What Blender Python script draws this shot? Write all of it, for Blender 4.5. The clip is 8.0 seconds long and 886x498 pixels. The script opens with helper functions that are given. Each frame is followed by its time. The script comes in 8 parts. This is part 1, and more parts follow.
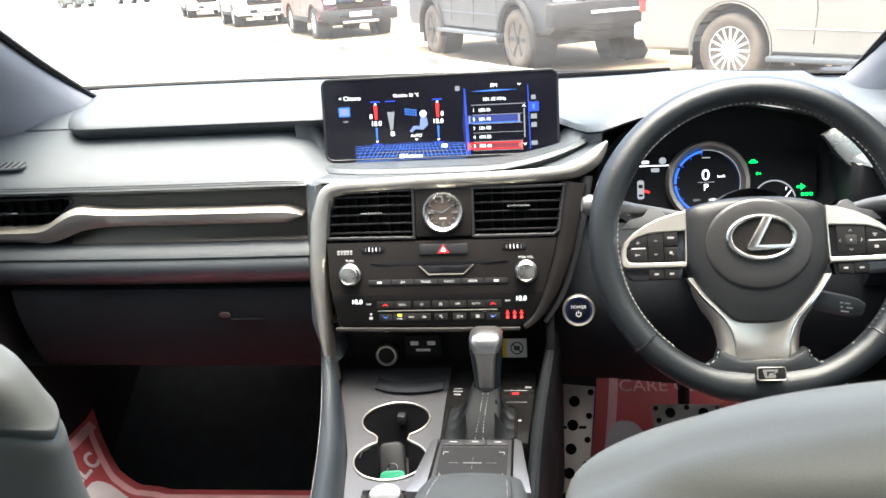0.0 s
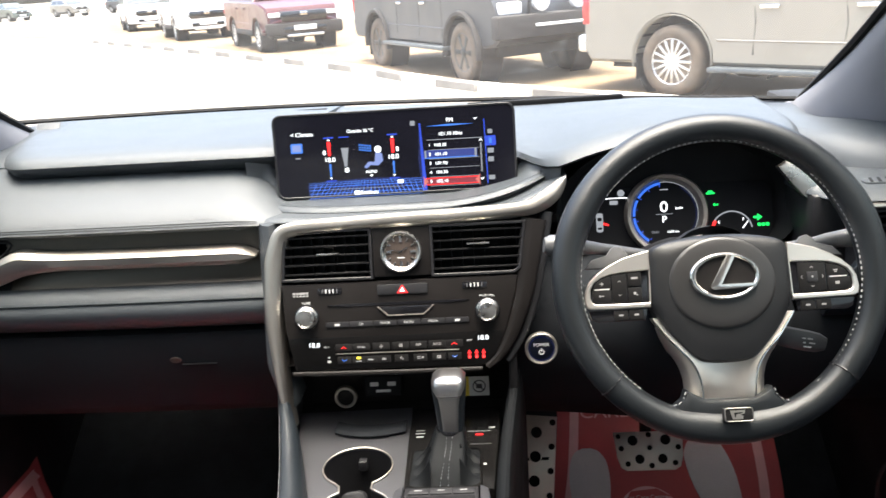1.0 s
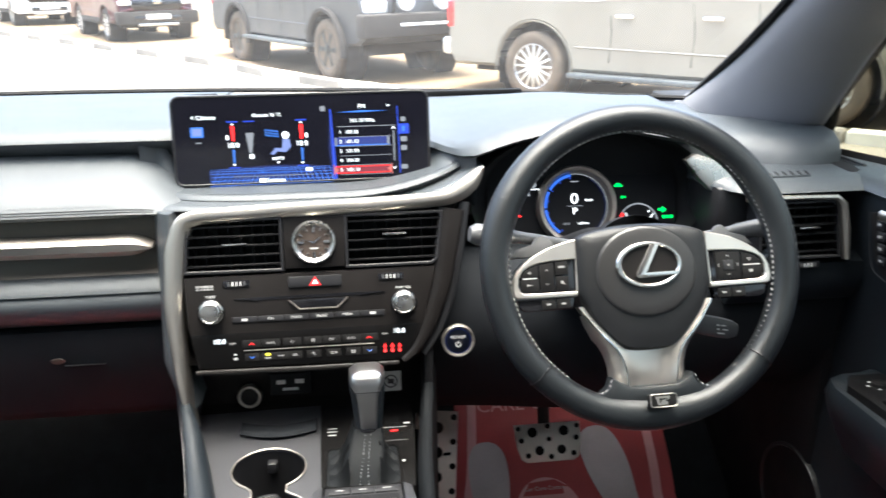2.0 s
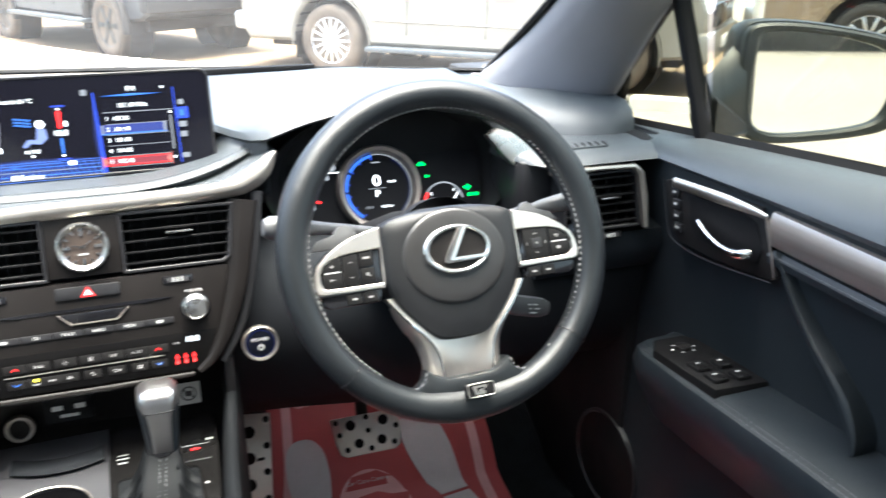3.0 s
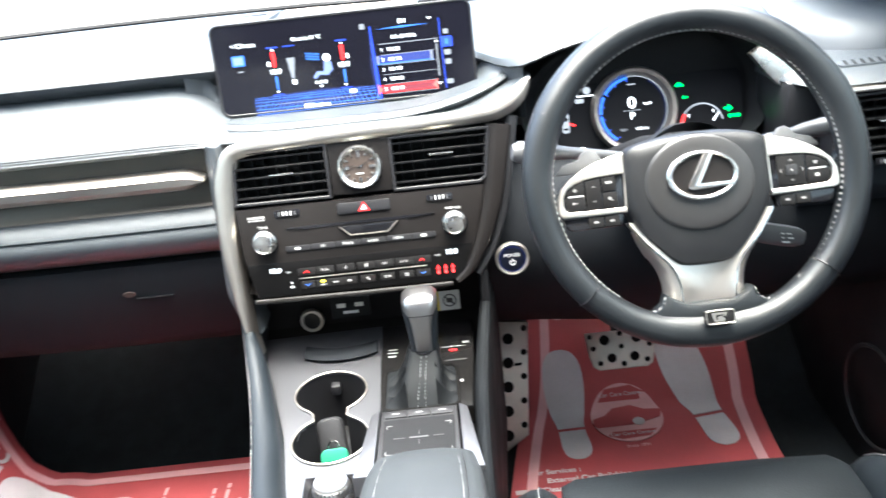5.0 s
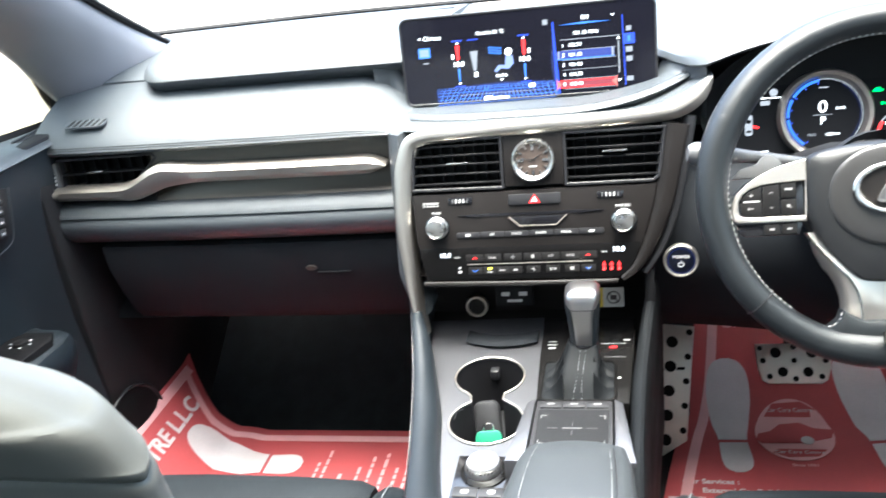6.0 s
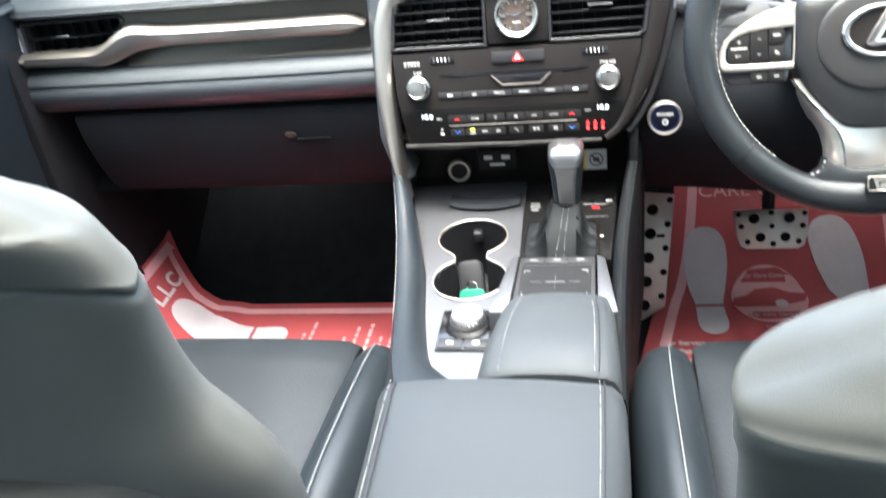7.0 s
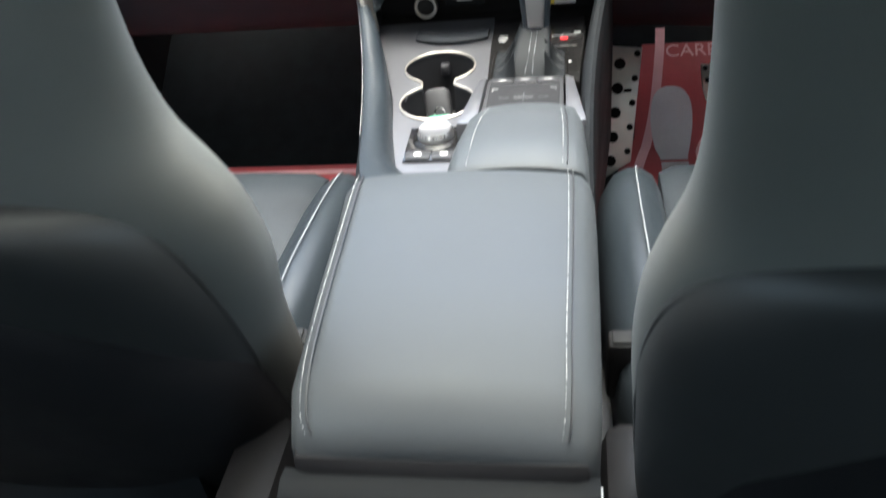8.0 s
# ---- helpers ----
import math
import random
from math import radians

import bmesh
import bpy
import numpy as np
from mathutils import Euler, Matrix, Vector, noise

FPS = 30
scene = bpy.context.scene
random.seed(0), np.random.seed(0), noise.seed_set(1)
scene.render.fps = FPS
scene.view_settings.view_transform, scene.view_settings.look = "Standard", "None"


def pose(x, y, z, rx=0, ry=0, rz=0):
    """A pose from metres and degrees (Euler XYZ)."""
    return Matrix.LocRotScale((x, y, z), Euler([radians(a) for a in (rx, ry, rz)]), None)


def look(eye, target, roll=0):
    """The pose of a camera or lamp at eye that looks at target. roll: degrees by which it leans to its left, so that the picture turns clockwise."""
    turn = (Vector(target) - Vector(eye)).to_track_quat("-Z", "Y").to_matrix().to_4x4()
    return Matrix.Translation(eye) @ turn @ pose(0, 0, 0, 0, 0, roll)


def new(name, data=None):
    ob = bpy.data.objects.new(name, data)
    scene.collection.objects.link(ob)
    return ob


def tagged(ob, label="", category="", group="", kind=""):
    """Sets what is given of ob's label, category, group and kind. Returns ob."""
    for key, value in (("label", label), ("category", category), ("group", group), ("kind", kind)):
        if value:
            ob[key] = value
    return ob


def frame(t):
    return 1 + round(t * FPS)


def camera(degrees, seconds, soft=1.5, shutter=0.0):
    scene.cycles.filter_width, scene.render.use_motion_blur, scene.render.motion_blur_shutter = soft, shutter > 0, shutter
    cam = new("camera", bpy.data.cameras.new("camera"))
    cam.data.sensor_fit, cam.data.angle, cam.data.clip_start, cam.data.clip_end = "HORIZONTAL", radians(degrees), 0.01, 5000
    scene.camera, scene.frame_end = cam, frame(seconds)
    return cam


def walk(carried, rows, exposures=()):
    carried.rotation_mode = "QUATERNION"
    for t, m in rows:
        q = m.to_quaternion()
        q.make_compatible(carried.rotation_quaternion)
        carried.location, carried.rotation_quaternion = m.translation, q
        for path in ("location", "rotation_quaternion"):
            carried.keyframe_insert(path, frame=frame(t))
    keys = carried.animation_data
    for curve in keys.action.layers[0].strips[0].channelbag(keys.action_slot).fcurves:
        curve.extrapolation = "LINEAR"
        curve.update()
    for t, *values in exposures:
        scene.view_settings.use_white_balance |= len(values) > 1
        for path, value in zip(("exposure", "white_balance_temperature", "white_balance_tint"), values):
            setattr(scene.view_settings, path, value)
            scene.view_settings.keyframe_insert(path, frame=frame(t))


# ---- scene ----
cam = camera(55.9, 8.0, shutter=0.5)
PATH = [
    (0, (0.156, 0.032, 0.967), (-0.091, 1.911, 0.329), -3.8),
    (0.5, (0.155, 0.033, 0.988), (-0.064, 1.92, 0.36), -4.1),
    (1, (0.143, 0.069, 0.998), (0.015, 1.965, 0.375), -4.0),
    (2.3, (0.056, 0.12, 0.973), (0.405, 1.981, 0.329), -0.4),
    (2.5, (0.066, 0.143, 0.972), (0.513, 1.975, 0.305), -0.5),
    (3, (0.094, 0.172, 0.969), (0.732, 1.935, 0.275), -0.1),
    (3.5, (0.12, 0.185, 0.967), (0.889, 1.897, 0.274), 0.6),
    (4, (0.124, 0.172, 0.968), (0.741, 1.917, 0.212), -1.3),
    (4.5, (0.114, 0.148, 0.976), (0.368, 1.958, 0.165), -4.2),
    (5, (0.129, 0.127, 0.996), (0.09, 1.936, 0.142), -6.6),
    (5.2, (0.137, 0.125, 1.001), (0.014, 1.949, 0.189), -6.2),
    (6.3, (0.134, 0.097, 1.006), (-0.349, 1.834, 0.14), -8.7),
    (6.5, (0.131, 0.095, 0.998), (-0.327, 1.81, 0.079), -8.5),
    (7, (0.127, 0.086, 0.963), (-0.27, 1.741, -0.086), -8.3),
    (7.5, (0.126, 0.058, 0.911), (-0.194, 1.68, -0.215), -8.1),
    (8, (0.121, 0.016, 0.855), (-0.196, 1.582, -0.348), -7.4),
]
walk(cam, [(t, look(eye, target, roll)) for t, eye, target, roll in PATH], exposures=((0.0, 3.55, 6350, 4), (0.5, 3.27, 6400, 5), (1.0, 3.10, 6450, 6), (2.5, 3.46, 6100, 3), (3.0, 3.74, 6100, 3), (3.5, 3.90, 6100, 3), (4.0, 3.92, 6100, 3), (5.0, 4.27, 6000, 3), (6.5, 4.03, 5950, 2), (7.0, 4.22, 5950, 3), (7.5, 4.22, 6050, 3), (8.0, 3.98, 6050, 2)))

# ---- world, sun, exposure ----
world = bpy.data.worlds.new("sky")
scene.world = world
world.use_nodes = True
wn, wl = world.node_tree.nodes, world.node_tree.links
sky = wn.new("ShaderNodeTexSky")
sky.sky_type, sky.sun_disc = "NISHITA", False
sky.sun_elevation, sky.sun_rotation = radians(87.5), radians(150)
sky.air_density, sky.dust_density, sky.ozone_density = 0.7, 7.0, 0.3
wn["Background"].inputs["Strength"].default_value = 0.15
wl.new(sky.outputs[0], wn["Background"].inputs["Color"])
sun = new("sun", bpy.data.lights.new("sun", "SUN"))
sun.data.energy, sun.data.angle, sun.data.color = 0.4, radians(40), (1.0, 0.975, 0.94)
sun.matrix_world = look((0.22, -0.38, 9.95), (0, 0, 0))


# ---- materials ----
def mat(name, base, rough=0.5, metal=0.0, var=0.15, scale=6.0, grain=900.0, bump=0.15, coat=0.0, spec=0.5, weave=False, streak=None, island=0.0):
    """A procedural surface: large variation, fine grain, fine relief."""
    m = bpy.data.materials.new(name)
    m.use_nodes = True
    n, l = m.node_tree.nodes, m.node_tree.links
    p = n["Principled BSDF"]
    p.inputs["Metallic"].default_value = metal
    p.inputs["Coat Weight"].default_value = coat
    p.inputs["Coat Roughness"].default_value = 0.08
    p.inputs["Specular IOR Level"].default_value = spec
    tc = n.new("ShaderNodeTexCoord")
    src = tc.outputs["Object"]
    if streak:
        mp = n.new("ShaderNodeMapping")
        mp.inputs["Scale"].default_value = streak
        l.new(src, mp.inputs["Vector"])
        src = mp.outputs[0]
    big = n.new("ShaderNodeTexNoise")
    big.inputs["Scale"].default_value, big.inputs["Detail"].default_value = scale, 5
    l.new(src, big.inputs["Vector"])
    fine = n.new("ShaderNodeTexVoronoi" if weave else "ShaderNodeTexNoise")
    fine.inputs["Scale"].default_value = grain
    l.new(src, fine.inputs["Vector"])
    ramp = n.new("ShaderNodeMapRange")
    ramp.inputs["From Min"].default_value, ramp.inputs["From Max"].default_value = 0.3, 0.7
    ramp.inputs["To Min"].default_value, ramp.inputs["To Max"].default_value = 1 - var, 1 + var
    l.new(big.outputs[0], ramp.inputs["Value"])
    grainr = n.new("ShaderNodeMapRange")
    grainr.inputs["To Min"].default_value, grainr.inputs["To Max"].default_value = 1 - var * 0.6, 1 + var * 0.6
    l.new(fine.outputs[0], grainr.inputs["Value"])
    mul = n.new("ShaderNodeMath")
    mul.operation = "MULTIPLY"
    l.new(ramp.outputs[0], mul.inputs[0]), l.new(grainr.outputs[0], mul.inputs[1])
    mix = n.new("ShaderNodeVectorMath")
    mix.operation = "SCALE"
    mix.inputs[0].default_value = base
    l.new(mul.outputs[0], mix.inputs["Scale"])
    l.new(mix.outputs[0], p.inputs["Base Color"])
    rr = n.new("ShaderNodeMapRange")
    rr.inputs["From Min"].default_value, rr.inputs["From Max"].default_value = 0.3, 0.7
    rr.inputs["To Min"].default_value, rr.inputs["To Max"].default_value = max(0.02, rough * 0.85), min(1, rough * 1.15)
    l.new(big.outputs[0], rr.inputs["Value"])
    l.new(rr.outputs[0], p.inputs["Roughness"])
    if bump:
        b = n.new("ShaderNodeBump")
        b.inputs["Strength"].default_value, b.inputs["Distance"].default_value = bump, 0.0006
        l.new(fine.outputs[0], b.inputs["Height"])
        l.new(b.outputs[0], p.inputs["Normal"])
    return m


def glow(name, colour, strength):
    m = bpy.data.materials.new(name)
    m.use_nodes = True
    p = m.node_tree.nodes["Principled BSDF"]
    p.inputs["Base Color"].default_value = (0.01, 0.01, 0.012, 1)
    p.inputs["Emission Color"].default_value = (*colour, 1)
    p.inputs["Emission Strength"].default_value = strength
    p.inputs["Roughness"].default_value = 0.25
    return m


def glass(name, tint=(1, 1, 1), sheen=0.03, haze=0.0):
    """Thin glass: see-through, with a little gloss and a translucent veil standing in for haze."""
    m = bpy.data.materials.new(name)
    m.use_nodes = True
    n, l = m.node_tree.nodes, m.node_tree.links
    n.remove(n["Principled BSDF"])
    clear, gloss, mix = n.new("ShaderNodeBsdfTransparent"), n.new("ShaderNodeBsdfGlossy"), n.new("ShaderNodeMixShader")
    clear.inputs["Color"].default_value = (*tint, 1)
    gloss.inputs["Roughness"].default_value = 0.02
    mix.inputs[0].default_value = sheen
    l.new(clear.outputs[0], mix.inputs[1]), l.new(gloss.outputs[0], mix.inputs[2])
    out = mix.outputs[0]
    if haze:
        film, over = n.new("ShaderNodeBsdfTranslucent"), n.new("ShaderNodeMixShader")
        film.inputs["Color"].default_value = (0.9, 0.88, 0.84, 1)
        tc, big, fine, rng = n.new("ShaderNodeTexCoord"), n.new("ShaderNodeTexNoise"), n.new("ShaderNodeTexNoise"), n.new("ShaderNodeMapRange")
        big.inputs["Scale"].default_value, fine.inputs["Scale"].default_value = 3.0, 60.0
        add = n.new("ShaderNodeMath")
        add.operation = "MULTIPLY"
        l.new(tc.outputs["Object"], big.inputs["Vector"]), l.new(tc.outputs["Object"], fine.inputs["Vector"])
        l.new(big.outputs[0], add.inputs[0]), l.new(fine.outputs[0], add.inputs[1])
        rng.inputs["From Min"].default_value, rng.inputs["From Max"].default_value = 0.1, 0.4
        rng.inputs["To Min"].default_value, rng.inputs["To Max"].default_value = haze * 0.6, haze * 1.4
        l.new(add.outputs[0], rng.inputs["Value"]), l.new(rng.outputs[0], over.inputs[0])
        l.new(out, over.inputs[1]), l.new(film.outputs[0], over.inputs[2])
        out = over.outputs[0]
    l.new(out, n["Material Output"].inputs["Surface"])
    return m


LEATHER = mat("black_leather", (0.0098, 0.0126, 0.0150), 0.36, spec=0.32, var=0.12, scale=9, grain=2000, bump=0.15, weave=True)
DOOR_SKIN = mat("dark_door_skin", (0.0085, 0.0115, 0.0138), 0.48, spec=0.32, var=0.12, scale=9, grain=1400, bump=0.35, weave=True)
ARM_LEATHER = mat("armrest_leather", (0.0090, 0.0122, 0.0150), 0.34, spec=0.45, var=0.12, scale=9, grain=1800, bump=0.25, weave=True)
BELT_SKIN = mat("door_top_skin", (0.033, 0.0395, 0.043), 0.40, var=0.10, scale=8, grain=1500, bump=0.35, weave=True)
# black leather painted paler for the light on the upper backrest
SEAT_LEATHER_LIT = mat("seat_leather_lit", (0.088, 0.090, 0.082), 0.47, var=0.14, scale=7, grain=2200, bump=0.14, weave=True)
RIM_LEATHER = mat("wheel_leather", (0.0095, 0.0112, 0.0124), 0.33, spec=0.5, var=0.14, scale=14, grain=1500, bump=0.3, weave=True)
BOSS = mat("airbag_skin", (0.0100, 0.0103, 0.0108), 0.40, spec=0.4, var=0.12, scale=10, grain=1800, bump=0.3, weave=True)
DOME = mat("airbag_dome_skin", (0.021, 0.0205, 0.020), 0.36, spec=0.5, var=0.10, scale=10, grain=1800, bump=0.12, weave=True)
EMBLEM = mat("emblem_chrome", (0.74, 0.70, 0.65), 0.22, metal=1.0, var=0.06, scale=20, grain=700, bump=0.0)
KEY_BLACK = mat("key_black", (0.0085, 0.008, 0.0078), 0.45, spec=0.2, var=0.15, scale=30, grain=1600, bump=0.15)
KEY_PRINT = mat("key_print", (0.30, 0.30, 0.29), 0.6, var=0.05, scale=30, grain=600, bump=0.0)
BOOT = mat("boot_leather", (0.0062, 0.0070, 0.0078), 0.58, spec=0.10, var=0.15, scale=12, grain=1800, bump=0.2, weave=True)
PERFORATED = mat("perforated_leather", (0.0085, 0.0108, 0.0128), 0.5, spec=0.26, var=0.35, scale=8, grain=420, bump=0.3, weave=True)
DASH_SOFT = mat("soft_dash_skin", (0.0420, 0.0482, 0.0525), 0.42, var=0.1, scale=5, grain=1500, bump=0.4, weave=True)
PLASTIC = mat("black_plastic", (0.014, 0.014, 0.015), 0.42, spec=0.4, var=0.15, scale=12, grain=1200, bump=0.2)
MATT_PLASTIC = mat("matt_black_plastic", (0.0085, 0.0085, 0.0092), 0.62, spec=0.18, var=0.15, scale=12, grain=1500, bump=0.3)
GRAINED = mat("grained_black_plastic", (0.0130, 0.0145, 0.0168), 0.75, spec=0.10, var=0.2, scale=10, grain=1500, bump=0.4, weave=True)
GREY_PLASTIC = mat("grey_trim_plastic", (0.085, 0.086, 0.088), 0.45, var=0.1, scale=10, grain=1500, bump=0.2)
BROWN_PLASTIC = mat("dark_brown_plastic", (0.0112, 0.0100, 0.0094), 0.38, spec=0.15, var=0.2, scale=10, grain=1300, bump=0.2)
GLOSS_BLACK = mat("gloss_black", (0.008, 0.008, 0.009), 0.16, var=0.2, scale=4, grain=300, bump=0.0, coat=0.3)
SPOKE_SATIN = mat("satin_silver_plating", (0.70, 0.65, 0.58), 0.36, metal=0.95, var=0.05, scale=8, grain=900, bump=0.05)
SATIN = mat("satin_silver", (0.50, 0.465, 0.41), 0.40, metal=1.0, var=0.05, scale=8, grain=900, bump=0.05)
CHROME = mat("bright_chrome", (0.80, 0.79, 0.77), 0.12, metal=1.0, var=0.04, scale=10, grain=700, bump=0.0)
BRONZE = mat("dark_bronze_trim", (0.30, 0.265, 0.235), 0.38, metal=0.75, var=0.1, scale=30, grain=200, bump=0.1, streak=(1, 0.1, 6))
DIAL_BROWN = mat("brown_dial", (0.055, 0.042, 0.034), 0.40, spec=0.4, var=0.15, scale=40, grain=900, bump=0.03)
KNOB_SILVER = mat("knob_silver", (0.44, 0.435, 0.43), 0.30, metal=1.0, var=0.05, scale=9, grain=900, bump=0.03)
SPUN = mat("spun_silver", (0.54, 0.515, 0.475), 0.28, metal=1.0, var=0.06, scale=60, grain=700, bump=0.05)
RECESS = mat("bronze_recess", (0.060, 0.051, 0.040), 0.36, metal=0.5, var=0.15, scale=20, grain=900, bump=0.1, streak=(0.3, 1, 4))
NAVY = mat("navy_button", (0.0022, 0.0030, 0.0075), 0.30, spec=0.3, var=0.1, scale=30, grain=900, bump=0.0)
PANEL_BLACK = mat("panel_black", (0.005, 0.0048, 0.0047), 0.25, spec=0.13, var=0.15, scale=8, grain=600, bump=0.0)
PLATE = mat("brushed_console_plate", (0.135, 0.137, 0.146), 0.36, metal=0.85, var=0.035, scale=120, grain=900, bump=0.03, streak=(30, 1, 1))
PEDAL = mat("drilled_pedal_steel", (0.74, 0.70, 0.64), 0.5, metal=0.75, var=0.1, scale=25, grain=500, bump=0.06)
VENT_BLACK = mat("vent_black", (0.0042, 0.0042, 0.0045), 0.5, spec=0.16, var=0.15, scale=20, grain=1500, bump=0.15)
RUBBER = mat("black_rubber", (0.006, 0.006, 0.006), 0.7, spec=0.12, var=0.2, scale=20, grain=500, bump=0.3)
CARPET = mat("black_carpet", (0.0112, 0.0128, 0.0140), 0.95, var=0.3, scale=30, grain=700, bump=0.9, spec=0.1)
THREAD = mat("pale_thread", (0.27, 0.27, 0.265), 0.7, var=0.15, scale=60, grain=2000, bump=0.2)
HEADLINER = mat("headliner_cloth", (0.10, 0.097, 0.092), 0.9, var=0.08, scale=10, grain=1200, bump=0.4)
PILLAR = mat("pillar_cloth", (0.150, 0.151, 0.160), 0.8, var=0.08, scale=10, grain=1600, bump=0.4, weave=True)
MAT_RED = mat("red_paper_mat", (0.355, 0.056, 0.061), 0.75, var=0.14, scale=9, grain=260, bump=0.35)
MAT_PINK = mat("faded_pink_print", (0.62, 0.33, 0.34), 0.8, var=0.1, scale=14, grain=260, bump=0.3)
MAT_WHITE = mat("grey_white_print", (0.50, 0.465, 0.475), 0.8, var=0.1, scale=14, grain=260, bump=0.3)
KEY_GREEN = mat("green_tag_plastic", (0.022, 0.17, 0.095), 0.35, var=0.1, scale=30, grain=500, bump=0.05)
WHITE_PAPER = mat("white_label", (0.66, 0.64, 0.60), 0.6, var=0.08, scale=30, grain=600, bump=0.1)
YELLOW_PAPER = mat("yellow_label", (0.75, 0.55, 0.06), 0.6, var=0.08, scale=30, grain=600, bump=0.1)
PRINT = mat("pale_print", (0.62, 0.62, 0.60), 0.5, var=0.05, scale=30, grain=600, bump=0.0)
PRINT_DARK = mat("dark_print", (0.06, 0.05, 0.05), 0.6, var=0.1, scale=30, grain=600, bump=0.0)
# windscreen: the haze outdoors is put into the glass as a faint veil
GLASS = glass("hazed_glass", (0.97, 1.0, 0.985), 0.06, 0.013)
TINTED = glass("tinted_glass", (0.60, 0.615, 0.56))
PRIVACY = glass("rear_glass", (0.20, 0.21, 0.20))
REAR_SIDE = glass("rear_side_glass", (0.92, 0.94, 0.88))
ROOF_GLASS = glass("tinted_roof_glass", (0.34, 0.35, 0.33))
# same seat leather, its colour darkened where light falls off lower down
SEAT_LEATHER_SHADED = mat("seat_leather_shaded", (0.0160, 0.0172, 0.0170), 0.48, spec=0.4, var=0.16, scale=7, grain=2200, bump=0.14, weave=True)
# black leather lifted in colour for the light on the lid tops
LID_LEATHER_LIT = mat("lid_leather_lit", (0.029, 0.0325, 0.035), 0.48, spec=0.32, var=0.10, scale=8, grain=2200, bump=0.14, weave=True)
PIPING = mat("grey_piping", (0.13, 0.138, 0.146), 0.6, var=0.15, scale=60, grain=2000, bump=0.2)
# grey-green plastic, its colour darkened for the shade over the mirror
MIRROR_GREY = mat("shaded_grey_green_plastic", (0.0150, 0.0180, 0.0165), 0.38, spec=0.35, var=0.1, scale=8, grain=900, bump=0.1)
MIRROR = mat("mirror_glass", (0.88, 0.91, 0.93), 0.02, metal=1.0, var=0.0, scale=2, grain=10, bump=0.0)
CAR_GREY = mat("grey_green_car_paint", (0.17, 0.185, 0.175), 0.32, metal=0.4, var=0.06, scale=3, grain=900, bump=0.02, coat=0.8)
GLOW_WHITE = glow("lit_white", (0.95, 0.97, 1.0), 0.35)
GLOW_DIM = glow("lit_grey", (0.6, 0.62, 0.68), 0.075)
GLOW_BLUE = glow("lit_blue", (0.025, 0.07, 0.60), 0.16)
GLOW_ARC = glow("lit_royal_blue", (0.03, 0.12, 0.62), 0.20)
GLOW_SKY = glow("lit_light_blue", (0.07, 0.25, 0.90), 0.14)
GLOW_DEEP = glow("lit_deep_blue", (0.010, 0.030, 0.24), 0.050)
GLOW_RED = glow("lit_red", (1.0, 0.02, 0.02), 0.30)
GLOW_HOT = glow("lit_hot_pink", (1.0, 0.26, 0.22), 0.10)
CLIMATE_PRINT = mat("climate_print", (0.42, 0.42, 0.41), 0.5, var=0.05, scale=30, grain=600, bump=0.0)
GLOW_PINK = glow("lit_dim_red", (0.80, 0.11, 0.15), 0.050)
GLOW_SEL = glow("lit_lavender", (0.08, 0.13, 0.62), 0.060)
GLOW_PALE = glow("lit_pale_blue", (0.36, 0.46, 0.95), 0.10)
GLOW_GRID = glow("lit_grid_blue", (0.10, 0.26, 0.95), 0.22)
CLUSTER_BLACK = mat("matt_instrument_black", (0.010, 0.0102, 0.0115), 0.7, var=0.1, scale=4, grain=300, bump=0.0, spec=0.08)
GLOW_GREEN = glow("lit_green", (0.02, 0.9, 0.12), 0.22)
GLOW_YELLOW = glow("lit_yellow", (0.95, 0.80, 0.05), 0.35)
SCREEN_BLACK = mat("screen_glass_black", (0.006, 0.006, 0.009), 0.12, var=0.1, scale=2, grain=100, bump=0.0, coat=0.2)
GROUND = mat("pale_sandy_asphalt", (0.235, 0.208, 0.172), 0.9, var=0.14, scale=0.35, grain=14, bump=0.6)
SAND = mat("sand_verge", (0.36, 0.265, 0.165), 0.95, var=0.2, scale=0.8, grain=18, bump=0.8)
KERB_WHITE = mat("white_kerb_paint", (0.68, 0.65, 0.58), 0.8, var=0.15, scale=3, grain=60, bump=0.4)
KERB_BLACK = mat("worn_black_kerb_paint", (0.19, 0.175, 0.155), 0.8, var=0.3, scale=3, grain=60, bump=0.4)
TYRE = mat("dusty_tyre", (0.10, 0.078, 0.058), 0.9, var=0.3, scale=6, grain=90, bump=0.6)
TYRE_DARK = mat("black_tyre", (0.035, 0.033, 0.03), 0.85, var=0.3, scale=6, grain=90, bump=0.5)
RIM = mat("alloy_rim", (0.62, 0.62, 0.61), 0.3, metal=0.9, var=0.1, scale=8, grain=200, bump=0.05)
BOARD = mat("grey_step_board", (0.10, 0.11, 0.115), 0.5, metal=0.4, var=0.15, scale=6, grain=120, bump=0.1)
RIM_DARK = mat("dark_steel_rim", (0.03, 0.033, 0.034), 0.4, metal=0.6, var=0.2, scale=8, grain=200, bump=0.05)
ARCH = mat("dark_underbody", (0.03, 0.027, 0.025), 0.9, var=0.3, scale=8, grain=60, bump=0.4)
SMOKED = mat("smoked_window", (0.02, 0.024, 0.025), 0.06, var=0.1, scale=2, grain=100, bump=0.0, coat=0.5)
LAMP_CLEAR = mat("headlamp_lens", (0.75, 0.76, 0.76), 0.08, var=0.1, scale=8, grain=100, bump=0.0, coat=0.6)
LAMP_RED = mat("red_lamp_lens", (0.55, 0.02, 0.02), 0.1, var=0.1, scale=8, grain=100, bump=0.0, coat=0.6)


